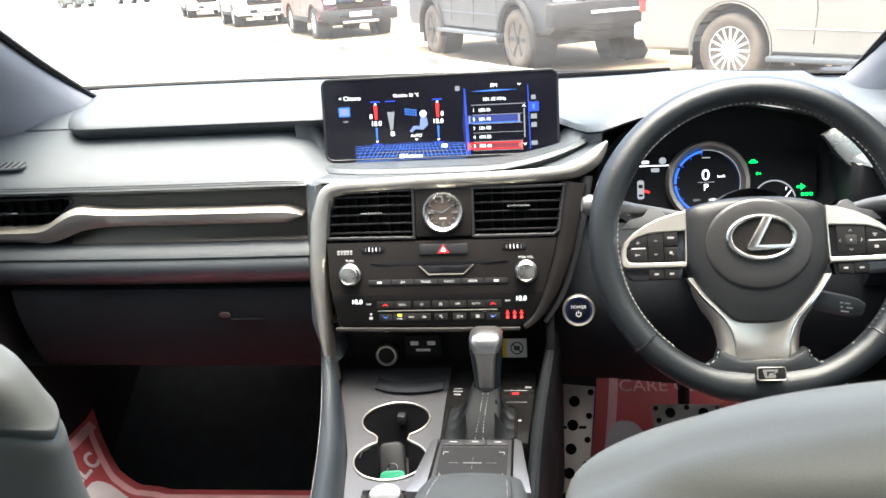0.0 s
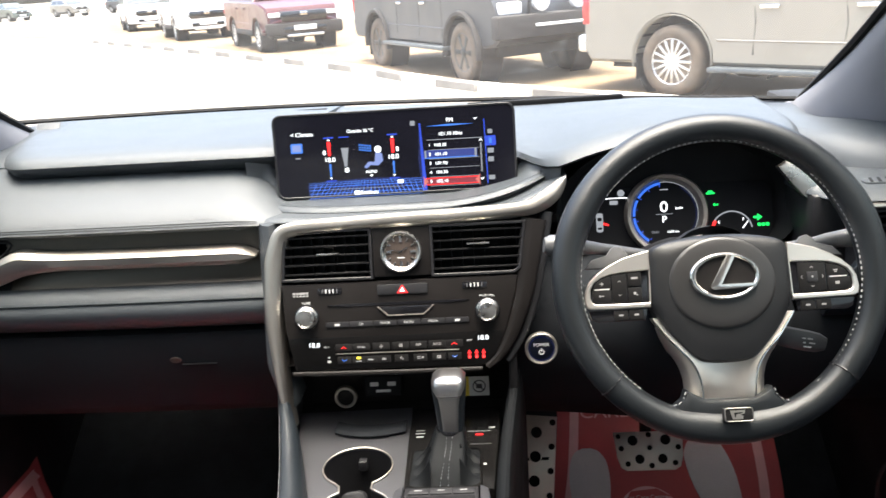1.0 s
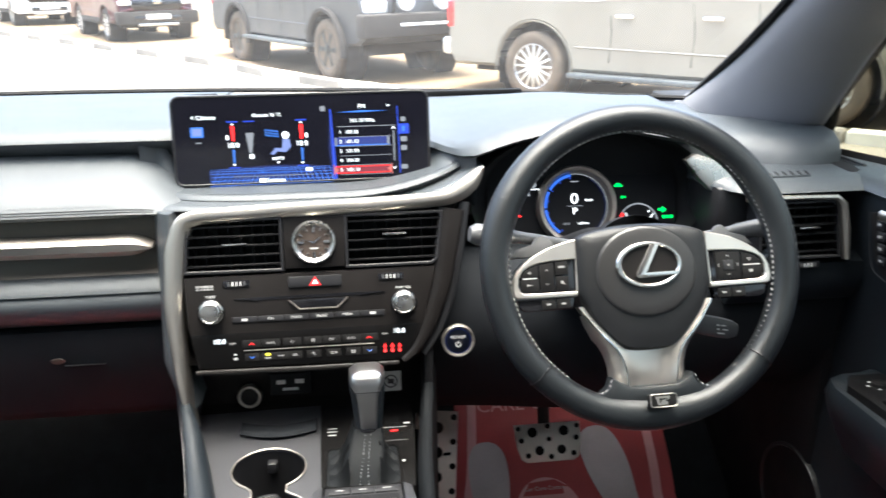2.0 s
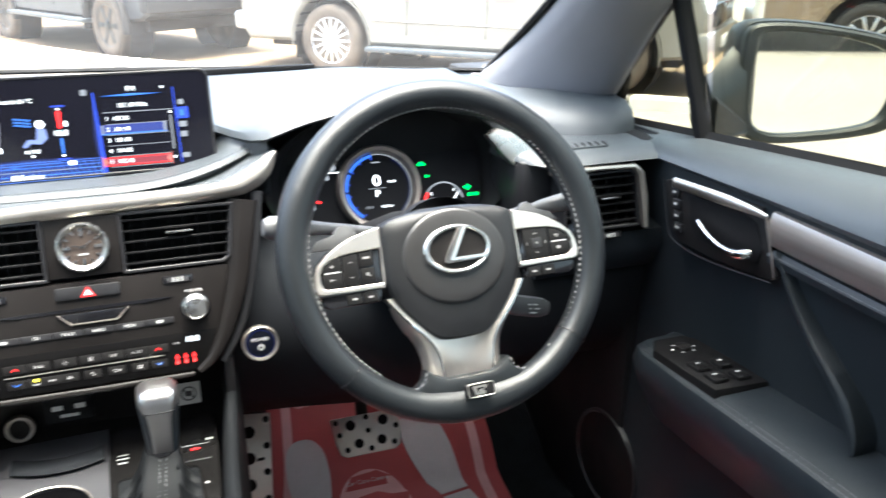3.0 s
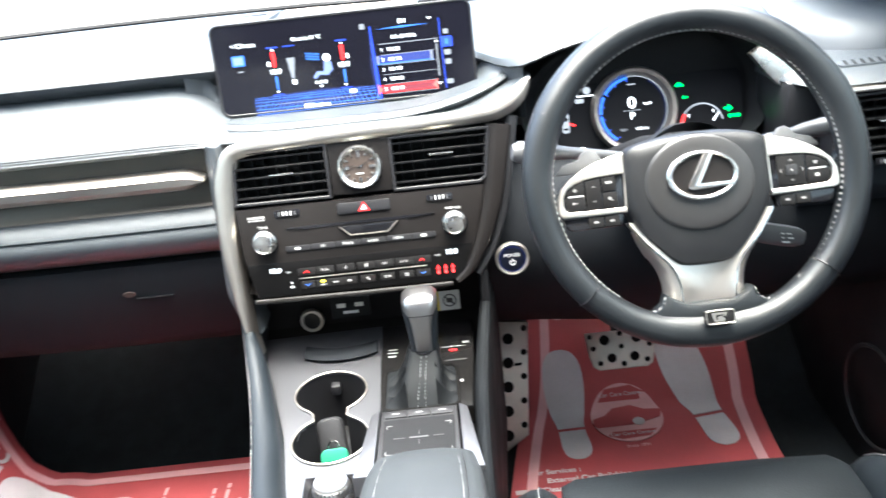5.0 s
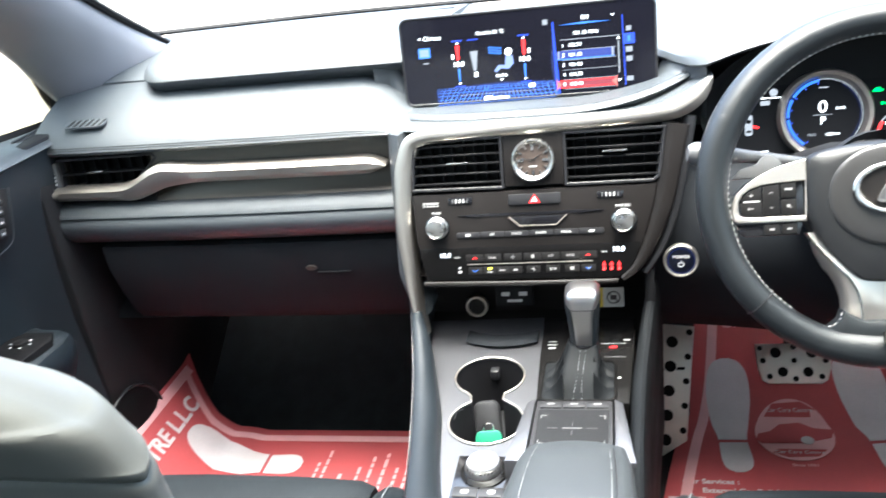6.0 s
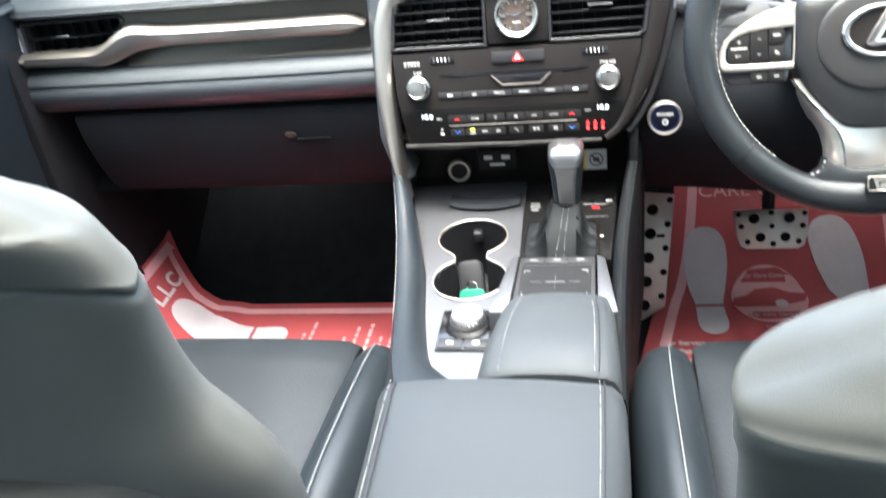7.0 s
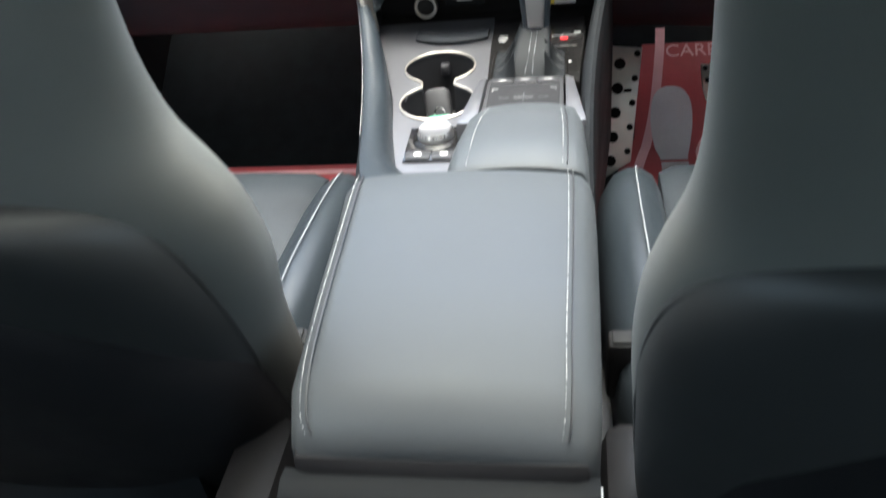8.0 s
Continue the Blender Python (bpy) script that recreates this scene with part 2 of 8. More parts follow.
def paint(name, base, metal=0.15, rough=0.32, coat=0.7):
    return mat(name, base, rough, metal=metal, var=0.07, scale=1.6, grain=400, bump=0.02, coat=coat)


# ---- building blocks ----
ORIGIN = {}


def thing(name, base=(0, 0, 0), label="", category="", group="", kind=""):
    ob = new(name)
    ob.empty_display_size = 0.1
    ob.location = base
    ORIGIN[ob] = Vector(base)
    return tagged(ob, label, category, group, kind)


def finish(name, bm, material, smooth=40):
    bmesh.ops.recalc_face_normals(bm, faces=bm.faces)
    me = bpy.data.meshes.new(name)
    bm.to_mesh(me)
    bm.free()
    me.polygons.foreach_set("use_smooth", [True] * len(me.polygons))
    me.set_sharp_from_angle(angle=radians(smooth))
    me.materials.append(material)
    return me


def part(name, bm, material, parent, label="", m=None, smooth=40):
    """Links a bmesh as one mesh object under a thing or a part."""
    if m is not None:
        bm.transform(m)
    bm.transform(Matrix.Translation(-ORIGIN[parent]))
    ob = new(name, finish(name, bm, material, smooth))
    ob.parent = parent
    ORIGIN[ob] = ORIGIN[parent]
    return tagged(ob, label)


def solo(name, bm, material, label, category, kind="", group="", smooth=40, m=None):
    """A thing that is one mesh."""
    if m is not None:
        bm.transform(m)
    c = sum((v.co for v in bm.verts), Vector()) / max(1, len(bm.verts))
    base = Vector((c.x, c.y, min(v.co.z for v in bm.verts)))
    bm.transform(Matrix.Translation(-base))
    ob = new(name, finish(name, bm, material, smooth))
    ob.location = base
    ORIGIN[ob] = base
    return tagged(ob, label, category, group, kind)


def loft(rings, closed=True, cap=True, loop=False):
    bm = bmesh.new()
    vs = [[bm.verts.new(p) for p in r] for r in rings]
    n = len(rings[0])
    pairs = list(zip(vs, vs[1:])) + ([(vs[-1], vs[0])] if loop else [])
    for a, b in pairs:
        for i in range(n if closed else n - 1):
            j = (i + 1) % n
            bm.faces.new((a[i], a[j], b[j], b[i]))
    if cap and closed and not loop:
        bm.faces.new(vs[0][::-1])
        bm.faces.new(vs[-1])
    return bm


def join(*bms):
    out = bmesh.new()
    for b in bms:
        me = bpy.data.meshes.new("tmp")
        b.to_mesh(me)
        b.free()
        out.from_mesh(me)
        bpy.data.meshes.remove(me)
    return out


def box(x0, x1, y0, y1, z0, z1, bev=0.0, seg=2):
    bm = bmesh.new()
    bmesh.ops.create_cube(bm, size=1.0, matrix=Matrix.Translation(((x0 + x1) / 2, (y0 + y1) / 2, (z0 + z1) / 2)) @ Matrix.Diagonal((x1 - x0, y1 - y0, z1 - z0, 1)))
    if bev:
        bmesh.ops.bevel(bm, geom=bm.edges[:], offset=bev, segments=seg, affect="EDGES", profile=0.5)
    return bm


def inset(poly, d):
    """A closed 2D polygon (counter-clockwise) moved inwards by d."""
    out, n = [], len(poly)
    for i in range(n):
        p, a, b = Vector(poly[i]), Vector(poly[i - 1]), Vector(poly[(i + 1) % n])
        e, f = (p - a), (b - p)
        if e.length < 1e-9 or f.length < 1e-9:
            out.append(p)
            continue
        e.normalize(), f.normalize()
        nrm = Vector((-e.y, e.x)) + Vector((-f.y, f.x))
        k = nrm.length
        nrm = nrm / k if k > 1e-6 else Vector((-e.y, e.x))
        out.append(p + nrm * d / max(0.5, k / 2))
    return out


def slab(poly, z0, z1, bev=0.0):
    """A prism on a 2D polygon in local xy, with a bevelled top."""
    area = sum(poly[i - 1][0] * poly[i][1] - poly[i][0] * poly[i - 1][1] for i in range(len(poly)))
    if area < 0:
        poly = poly[::-1]
    if not bev:
        return loft([[(p[0], p[1], z0) for p in poly], [(p[0], p[1], z1) for p in poly]])
    mid, inn = inset(poly, bev * 0.3), inset(poly, bev)
    return loft([[(p[0], p[1], z0) for p in poly], [(p[0], p[1], z1 - bev) for p in poly], [(p[0], p[1], z1 - bev * 0.3) for p in mid], [(p[0], p[1], z1) for p in inn]])


def frame_slab(outer, inner, z0, z1, bev=0.0):
    """A ring between two 2D polygons with as many points."""
    b = bev
    oi, io = inset(outer, b), inset(inner, -b)
    rings = [[(p[0], p[1], z0) for p in outer], [(p[0], p[1], z1 - b) for p in outer], [(p[0], p[1], z1) for p in oi],
             [(p[0], p[1], z1) for p in io], [(p[0], p[1], z1 - b) for p in inner], [(p[0], p[1], z0) for p in inner]]
    return loft(rings, loop=True)


def rrect(cx, cy, w, h, r, n=5):
    pts = []
    for sx, sy, a in ((1, 1, 0), (-1, 1, 90), (-1, -1, 180), (1, -1, 270)):
        for i in range(n):
            t = radians(a + 90 * i / (n - 1))
            pts.append((cx + sx * (w / 2 - r) + r * math.cos(t), cy + sy * (h / 2 - r) + r * math.sin(t)))
    return pts


def ellipse(cx, cy, a, b, n=32, start=0, end=360):
    full = end - start >= 360
    return [(cx + a * math.cos(radians(start + (end - start) * i / (n if full else n - 1))), cy + b * math.sin(radians(start + (end - start) * i / (n if full else n - 1)))) for i in range(n)]


def tube(pts, r, n=10, closed=False, sx=1.0, up=(0, 0, 1), cap=True):
    """A round or flattened bar along points; r may be a list."""
    pts = [Vector(p) for p in pts]
    rings, k = [], len(pts)
    for i, p in enumerate(pts):
        a, b = (pts[i - 1], pts[(i + 1) % k]) if closed else (pts[max(0, i - 1)], pts[min(k - 1, i + 1)])
        d = (b - a).normalized()
        side = d.cross(Vector(up))
        side = side.normalized() if side.length > 1e-4 else Vector((1, 0, 0))
        top = side.cross(d)
        rr = r[i] if isinstance(r, (list, tuple)) else r
        rings.append([p + side * (rr * sx * math.cos(2 * math.pi * j / n)) + top * (rr * math.sin(2 * math.pi * j / n)) for j in range(n)])
    return loft(rings, loop=closed, cap=cap)


def lathe(profile, n=32):
    """A turned body round local z: (radius, z) from bottom to top."""
    return loft([[(r * math.cos(2 * math.pi * j / n), r * math.sin(2 * math.pi * j / n), z) for j in range(n)] for r, z in profile], cap=False)


def smoothline(pts, n):
    """n points along a smooth curve through pts."""
    pts = [Vector(p) for p in pts]
    out, k = [], len(pts)
    for i in range(n):
        u = i / (n - 1) * (k - 1)
        s = min(int(u), k - 2)
        t = u - s
        p0, p1, p2, p3 = pts[max(0, s - 1)], pts[s], pts[s + 1], pts[min(k - 1, s + 2)]
        out.append(0.5 * ((2 * p1) + (p2 - p0) * t + (2 * p0 - 5 * p1 + 4 * p2 - p3) * t * t + (3 * p1 - p0 - 3 * p2 + p3) * t ** 3))
    return out


def stitches(pts, step=0.006, length=0.0042, w=0.0011, lift=0.0004):
    """A row of thread stitches along points."""
    pts = [Vector(p) for p in pts]
    bm = bmesh.new()
    carry = 0.0
    for a, b in zip(pts, pts[1:]):
        seg = b - a
        L = seg.length
        if L < 1e-6:
            continue
        d = seg / L
        side = d.cross(Vector((0, 0, 1)))
        side = side.normalized() if side.length > 1e-3 else Vector((1, 0, 0))
        top = side.cross(d)
        s = carry
        while s < L:
            p, q = a + d * s, a + d * min(L, s + length)
            ring = lambda c: [bm.verts.new(c + side * w * u + top * (w * v + lift)) for u, v in ((-0.5, 0), (0.5, 0), (0.3, 0.6), (-0.3, 0.6))]
            A, B = ring(p), ring(q)
            for i in range(4):
                bm.faces.new((A[i], A[(i + 1) % 4], B[(i + 1) % 4], B[i]))
            bm.faces.new(A[::-1]), bm.faces.new(B)
            s += step
        carry = s - L
    return bm


def frame_of(origin, up, out):
    """A matrix whose local y is up, and z is out of the surface."""
    z = Vector(out).normalized()
    x = Vector(up).cross(z).normalized()
    y = z.cross(x)
    m = Matrix((x, y, z)).transposed().to_4x4()
    m.translation = Vector(origin)
    return m


def lettering(text, size, m, material, parent, x=0.0, y=0.0, z=0.0, align="CENTER", thick=0.0002, name="lettering", wide=1.0, bold=0.0):
    cu = bpy.data.curves.new("letters", "FONT")
    cu.body, cu.size, cu.align_x, cu.align_y, cu.extrude = text, size, align, "CENTER", thick
    cu.offset = bold * size
    ob = bpy.data.objects.new("letters", cu)
    me = bpy.data.meshes.new_from_object(ob)
    bpy.data.objects.remove(ob)
    bm = bmesh.new()
    bm.from_mesh(me)
    bpy.data.meshes.remove(me)
    bm.transform(Matrix.Translation((x, y, z)) @ Matrix.Diagonal((wide, 1, 1, 1)))
    return part(name, bm, material, parent, m=m)


def bar(w, h, m, material, parent, x=0.0, y=0.0, z=0.0, r=0.0, name="mark", t=0.0004):
    poly = rrect(x, y, w, h, r, 3) if r else [(x - w / 2, y - h / 2), (x + w / 2, y - h / 2), (x + w / 2, y + h / 2), (x - w / 2, y + h / 2)]
    return part(name, slab(poly, z, z + t), material, parent, m=m)


def shape(poly, m, material, parent, z=0.0, t=0.0004, name="mark"):
    return part(name, slab(poly, z, z + t), material, parent, m=m)


# ---- cabin shell ----
def shell():
    floor = loft([[(x, y, z) for y, z in ((-1.2, 0.0), (1.42, 0.0), (1.72, 0.20), (1.80, 0.45), (1.86, 0.45), (1.80, 0.14), (1.44, -0.05), (-1.2, -0.05))] for x in (-0.80, 0.80)])
    solo("floor", floor, CARPET, "black carpeted cabin floor and toe board", "floor", "structure")
    def roof(x0, x1, y0, y1):
        """A strip of headliner, bowed down towards the sides."""
        return loft([[(x, y, 1.225 - 0.06 * (x / 0.70) ** 2 + o) for x, o in [(u, 0) for u in np.linspace(x0, x1, 9)] + [(u, 0.045) for u in np.linspace(x1, x0, 9)]] for y in (y0, y1)])
    # the unseen roof is opened here to bring light down onto the seats
    head = join(roof(-0.70, -0.42, -1.15, 0.80), roof(0.42, 0.70, -1.15, 0.80), roof(-0.42, 0.42, 0.74, 0.80), roof(-0.42, 0.42, -1.15, 0.24))
    solo("ceiling", head, HEADLINER, "grey cloth headliner round the added tinted glass panel", "ceiling", "structure")
    pane = loft([[(x, y, 1.262 + o - 0.06 * (x / 0.70) ** 2) for x, o in ((-0.43, 0), (0, 0), (0.43, 0), (0.43, 0.004), (0, 0.004), (-0.43, 0.004))] for y in (0.23, 0.75)])
    ob = solo("added_roof_pane", pane, ROOF_GLASS, "unseen tinted glass panel added to let light in from above", "window", "structure")
    ob.visible_shadow = False
    for s in (-1, 1):
        solo("wall_kick", box(min(s * 0.765, s * 0.82), max(s * 0.765, s * 0.82), 1.18, 1.90, -0.02, 0.70, 0.006), MATT_PLASTIC, "dark kick panel beside the footwell", "wall", "structure")
        solo("wall_cowl", box(min(s * 0.74, s * 0.86), max(s * 0.74, s * 0.86), 1.40, 1.92, 0.66, 0.715, 0.006), MATT_PLASTIC, "dark cowl panel at the foot of the pillar", "wall", "structure")
    rear = box(-0.80, 0.80, -1.25, -1.2, -0.05, 0.72)
    solo("wall_rear", rear, MATT_PLASTIC, "dark trim panel that closes the rear of the cabin", "wall", "structure")
    fire = box(-0.80, 0.80, 1.86, 1.89, 0.40, 0.70)
    solo("wall_front", fire, MATT_PLASTIC, "dark bulkhead behind the dashboard", "wall", "structure")
    # pillars on both sides
    for s in (-1, 1):
        ins = smoothline([(s * 0.715, 1.70, 0.700), (s * 0.708, 1.52, 0.790), (s * 0.695, 1.30, 0.905), (s * 0.66, 0.80, 1.195)], 16)
        outs = smoothline([(s * 0.815, 1.45, 0.640), (s * 0.812, 1.34, 0.735), (s * 0.800, 1.185, 0.895), (s * 0.735, 0.80, 1.165)], 16)
        rings = []
        for i in range(16):
            t = i / 15
            flare = (1 - t) ** 4
            a = ins[i] + Vector((-s * 0.012 * flare, 0.06 * flare, 0))
            b = outs[i]
            d = (b - a)
            n = d.cross(ins[-1] - ins[0]).normalized()
            if n.x * s > 0:
                n = -n
            ring = [a + d * u + n * (h * (1 + 2.4 * flare)) for u, h in ((0, 0), (0.03, 0.012), (0.15, 0.026), (0.35, 0.034), (0.6, 0.034), (0.85, 0.024), (0.97, 0.010), (1.0, 0.0), (0.97, -0.02), (0.5, -0.028), (0.03, -0.02))]
            rings.append(ring)
        solo("windscreen_pillar", loft(rings), PILLAR, "grey cloth-covered windscreen pillar", "pillar", "structure")
        if s > 0:
            low = smoothline([(0.580, 1.400, 0.690), (0.630, 1.305, 0.690), (0.690, 1.245, 0.690), (0.745, 1.228, 0.690), (0.786, 1.240, 0.690)], 14)
            foot = [[p, p + Vector((0.004, 0.006, 0.020)), p + Vector((0.008, 0.020, 0.036)), p + Vector((0.014, 0.050, 0.046)), p + Vector((0.03, 0.16, 0.050)), p + Vector((0.03, 0.16, -0.02))] for p in low]
            solo("pillar_foot", loft(foot), DASH_SOFT, "dark trim at the foot of the windscreen pillar", "trim", "structure")
        mid = tube([(s * 0.78, 0.10, 0.70), (s * 0.74, 0.06, 0.95), (s * 0.69, 0.02, 1.18)], 0.045, 10, sx=0.5, up=(1, 0, 0))
        solo("door_pillar", mid, PILLAR, "grey cloth-covered door pillar", "pillar", "structure")
        back = tube([(s * 0.78, -1.2, 0.70), (s * 0.70, -1.0, 1.17)], 0.07, 10, sx=0.6, up=(1, 0, 0))
        solo("rear_pillar", back, PILLAR, "grey cloth-covered rear pillar", "pillar", "structure")
        edge = tube([p + Vector((-s * 0.004, 0.004, 0.004)) for p in ins], 0.007, 6)
        solo("windscreen_seal", edge, RUBBER, "black rubber seal along the windscreen edge", "seal", "structure")
    # windscreen
    rows = []
    for i in range(7):
        t = i / 6
        half = 0.765 - 0.09 * t
        line = []
        for u in np.linspace(-1, 1, 17):
            fy, fz = foot_of_glass(0.765 * u)
            line.append((half * u, (fy + 0.004) * (1 - t) + 0.80 * t, (fz - 0.004) * (1 - t) + (1.205 - 0.03 * u * u) * t))
        rows.append(line)
    bm = loft(rows, closed=False)
    bmesh.ops.solidify(bm, geom=bm.faces[:], thickness=0.004)
    ws = solo("windscreen", bm, GLASS, "raked windscreen glass with a faint haze veil", "window", "structure")
    ws.visible_shadow = False
    frit = tube([(x, foot_of_glass(x)[0], foot_of_glass(x)[1]) for x in np.linspace(-0.75, 0.75, 61)], 0.005, 6)
    solo("windscreen_frit", frit, RUBBER, "black border along the foot of the windscreen", "seal", "structure")
    # bonnet beyond the glass
    rows = []
    for y, z, h in ((1.87, 0.665, 0.70), (2.1, 0.635, 0.74), (2.5, 0.575, 0.76), (2.85, 0.49, 0.74), (3.0, 0.36, 0.70), (3.05, 0.15, 0.68)):
        rows.append([(h * u, y - 0.15 * abs(u) ** 3, z - 0.06 * abs(u) ** 3 - (0.02 if abs(u) < 0.4 else 0.0) * (1 - abs(u) / 0.4 if abs(u) < 0.4 else 0)) for u in np.linspace(-1, 1, 21)])
    bm = loft(rows, closed=False)
    bmesh.ops.solidify(bm, geom=bm.faces[:], thickness=0.01)
    solo("bonnet", bm, CAR_GREY, "grey painted bonnet of the car beyond the windscreen", "bonnet", "structure")


# ---- dashboard ----
def interp(table, x):
    """Linear rows of (x, values...)."""
    if x <= table[0][0]:
        return table[0][1:]
    for a, b in zip(table, table[1:]):
        if x <= b[0]:
            t = (x - a[0]) / (b[0] - a[0])
            return [u + (v - u) * t for u, v in zip(a[1:], b[1:])]
    return table[-1][1:]


def bulge(x):
    """How far the passenger-side dash curves forward towards the door."""
    return 0.012 * max(0.0, (-x - 0.30) / 0.45) ** 2


def foot_of_glass(x):
    """Where the windscreen meets the dash: swept back at the sides, and a little lower on the driver's side."""
    u = x / 0.74
    return 1.858 - 0.25 * u * u, 0.745 + 0.018 * u * u - 0.022 * u


def hood_y(x):
    """Front edge of the top of the dash: behind the screen, then forward over the instruments."""
    if x < 0.16:
        return 1.320 - 0.02 * max(0.0, (-x - 0.16) / 0.076)
    t = min(1.0, (x - 0.16) / 0.085)
    return 1.320 - 0.108 * t * t * (3 - 2 * t)


def dashboard():
    d = thing("dashboard", (0, 1.40, 0.35), "soft dark grey dashboard with stitched leather tiers and silver trim", "dashboard")
    # upper tier on the passenger side: a shelf whose lip overhangs
    rings = []
    for x in np.linspace(-0.70, -0.165, 32):
        e = max(0.0, (-x - 0.585) / 0.115)
        f = 1 - math.sqrt(max(0.0, 1 - e * e))
        yl = 1.295 + 0.40 * f + 0.02 * max(0, -x - 0.2)
        zl = 0.762 - 0.004 * f
        fy, fz = foot_of_glass(x)
        rings.append([(x, min(y, fy), z) for y, z in ((fy, fz - 0.005), (fy - 0.05, fz + 0.003), (min(yl + 0.20, fy - 0.06), zl + 0.012), (yl + 0.07, zl + 0.012), (yl + 0.022, zl + 0.007), (yl + 0.005, zl), (yl, zl - 0.007), (yl + 0.005, zl - 0.013), (yl + 0.028, zl - 0.034), (fy, 0.70))])
    part("upper_pad", loft(rings), DASH_SOFT, d)
    # right-hand top of the dash, over the instruments
    rings = []
    for x in np.linspace(-0.165, 0.62, 48):
        e = max(0.0, (x - 0.53) / 0.09)
        f = 1 - math.sqrt(max(0.0, 1 - min(1, e) ** 2))
        hump = math.exp(-((x - 0.40) / 0.13) ** 2)
        zl = 0.748 + 0.030 * hump - 0.012 * max(0, x) - 0.014 * math.exp(-((x - 0.21) / 0.05) ** 2)
        yl = hood_y(x) + 0.30 * f
        fy, fz = foot_of_glass(x)
        rings.append([(x, min(y, fy), z) for y, z in ((fy, fz - 0.006), (fy - 0.05, fz + 0.001), (min(1.60, fy - 0.06), 0.752 + 0.012 * hump), (yl + 0.12, zl + 0.012), (yl + 0.04, zl + 0.008), (yl + 0.008, zl + 0.002), (yl, zl - 0.006), (yl + 0.012, zl - 0.012), (yl + 0.10, zl - 0.016), (fy, 0.69))])
    part("instrument_hood", loft(rings), DASH_SOFT, d)
    # filler under the foot of the windscreen, out to the pillars
    rings = []
    for x in np.linspace(-0.78, 0.78, 41):
        fy, fz = foot_of_glass(x)
        rings.append([(x, fy + 0.01, fz - 0.009), (x, fy - 0.04, fz - 0.006), (x, 1.42, 0.742 - 0.022 * x), (x, 1.38, 0.73 - 0.022 * x), (x, 1.38, 0.66), (x, fy + 0.01, 0.66)])
    part("dash_top", loft(rings), DASH_SOFT, d)
    # defroster slot and its cover lines
    part("defroster_vent", box(0.10, 0.40, 1.700, 1.716, 0.744, 0.757, 0.002), RUBBER, d)
    part("defroster_vent", box(-0.55, -0.18, 1.715, 1.731, 0.748, 0.7605, 0.002), RUBBER, d)
    for x0, x1 in ((-0.655, -0.615), (0.555, 0.590)):
        part("sensor_cover", box(x0, x1, 1.585, 1.605, 0.752 if x0 < 0 else 0.735, 0.7735 if x0 < 0 else 0.7535, 0.003), DASH_SOFT, d)
    # lower tier on the passenger side
    rings = []
    for x in np.linspace(-0.795, -0.160, 34):
        b = bulge(x)
        k = max(0.0, (x + 0.26) / 0.095)
        k = min(1.0, k)
        rings.append([(x, y + b, 0.672 + (z - 0.672) * (1 - 0.72 * k * k)) for y, z in ((1.60, 0.72), (1.40, 0.744), (1.33, 0.739), (1.275, 0.7205), (1.235, 0.700), (1.213, 0.684), (1.206, 0.674), (1.212, 0.668), (1.30, 0.664), (1.60, 0.66))])
    part("passenger_tier", loft(rings), DASH_SOFT, d)
    # double seam along the front of the tier
    for y, z in ((1.2080, 0.6775), (1.2100, 0.6805)):
        part("seam", tube([(x, y + bulge(x), 0.672 + (z - 0.672) * (1 - 0.72 * min(1.0, max(0.0, (x + 0.26) / 0.095)) ** 2)) for x in np.linspace(-0.78, -0.20, 40)], 0.0006, 5), PLASTIC, d)
    part("stitching", stitches([(x, 1.2135 + bulge(x), 0.6850) for x in np.linspace(-0.78, -0.265, 60)], 0.0065, 0.0042, 0.0006), GREY_PLASTIC, d, "fine grey stitching")
    # tier in front of the display, swelling round the centre stack
    def tier(z_of, y0, th, x0, x1, n=30):
        rr = []
        for i in range(n):
            x = x0 + (x1 - x0) * i / (n - 1)
            y, z = z_of(x)
            rr.append([(x, yy, zz) for yy, zz in ((y0, z - 0.004), (y + 0.05, z), (y + 0.010, z), (y + 0.003, z - 0.002), (y, z - th * 0.5), (y + 0.006, z - th), (y0, z - th))])
        return loft(rr)
    def front_a(x):
        u = (x - 0.015) / 0.22
        return 1.215 + 0.045 * abs(u) ** 4 + 0.05 * max(0.0, (-0.165 - x) / 0.06) ** 2, 0.6895 + 0.032 * (max(0, x - 0.06) / 0.165) ** 1.8
    part("display_tier", tier(front_a, 1.42, 0.012, -0.232, 0.240), DASH_SOFT, d)
    rings = []
    for x in np.linspace(-0.232, 0.238, 48):
        fy, za = front_a(x)
        fy += 0.012
        k = min(1.0, max(0.0, (abs(x - 0.0) - 0.172) / 0.03))
        k = k * k * (3 - 2 * k)
        by, bz = hood_y(x) + (0.012 if x > 0 else 0.0), (0.737 if x > 0 else 0.748)
        rings.append([(x, fy + (by - fy) * s, za + 0.0005 + (bz - za) * k * s ** 2.2) for s in (0, 0.2, 0.4, 0.55, 0.7, 0.82, 0.92, 1.0)] + [(x, by, 0.66), (x, fy, 0.66)])
    part("display_plinth", loft(rings), DASH_SOFT, d)
    def front_b(x):
        t = max(0.0, (-0.15 - x) / 0.11)
        return 1.190 + 0.02 * abs((max(x, -0.2) - 0.02) / 0.22) ** 4 + 0.012 * t ** 1.5, 0.6825 - 0.018 * t * t + (0.036 * ((x - 0.13) / 0.11) ** 1.6 if x > 0.13 else 0)
    part("display_tier", tier(front_b, 1.42, 0.010, -0.236, 0.245, 40), DASH_SOFT, d)
    # silver trim strip on the passenger side with its kink
    rings = []
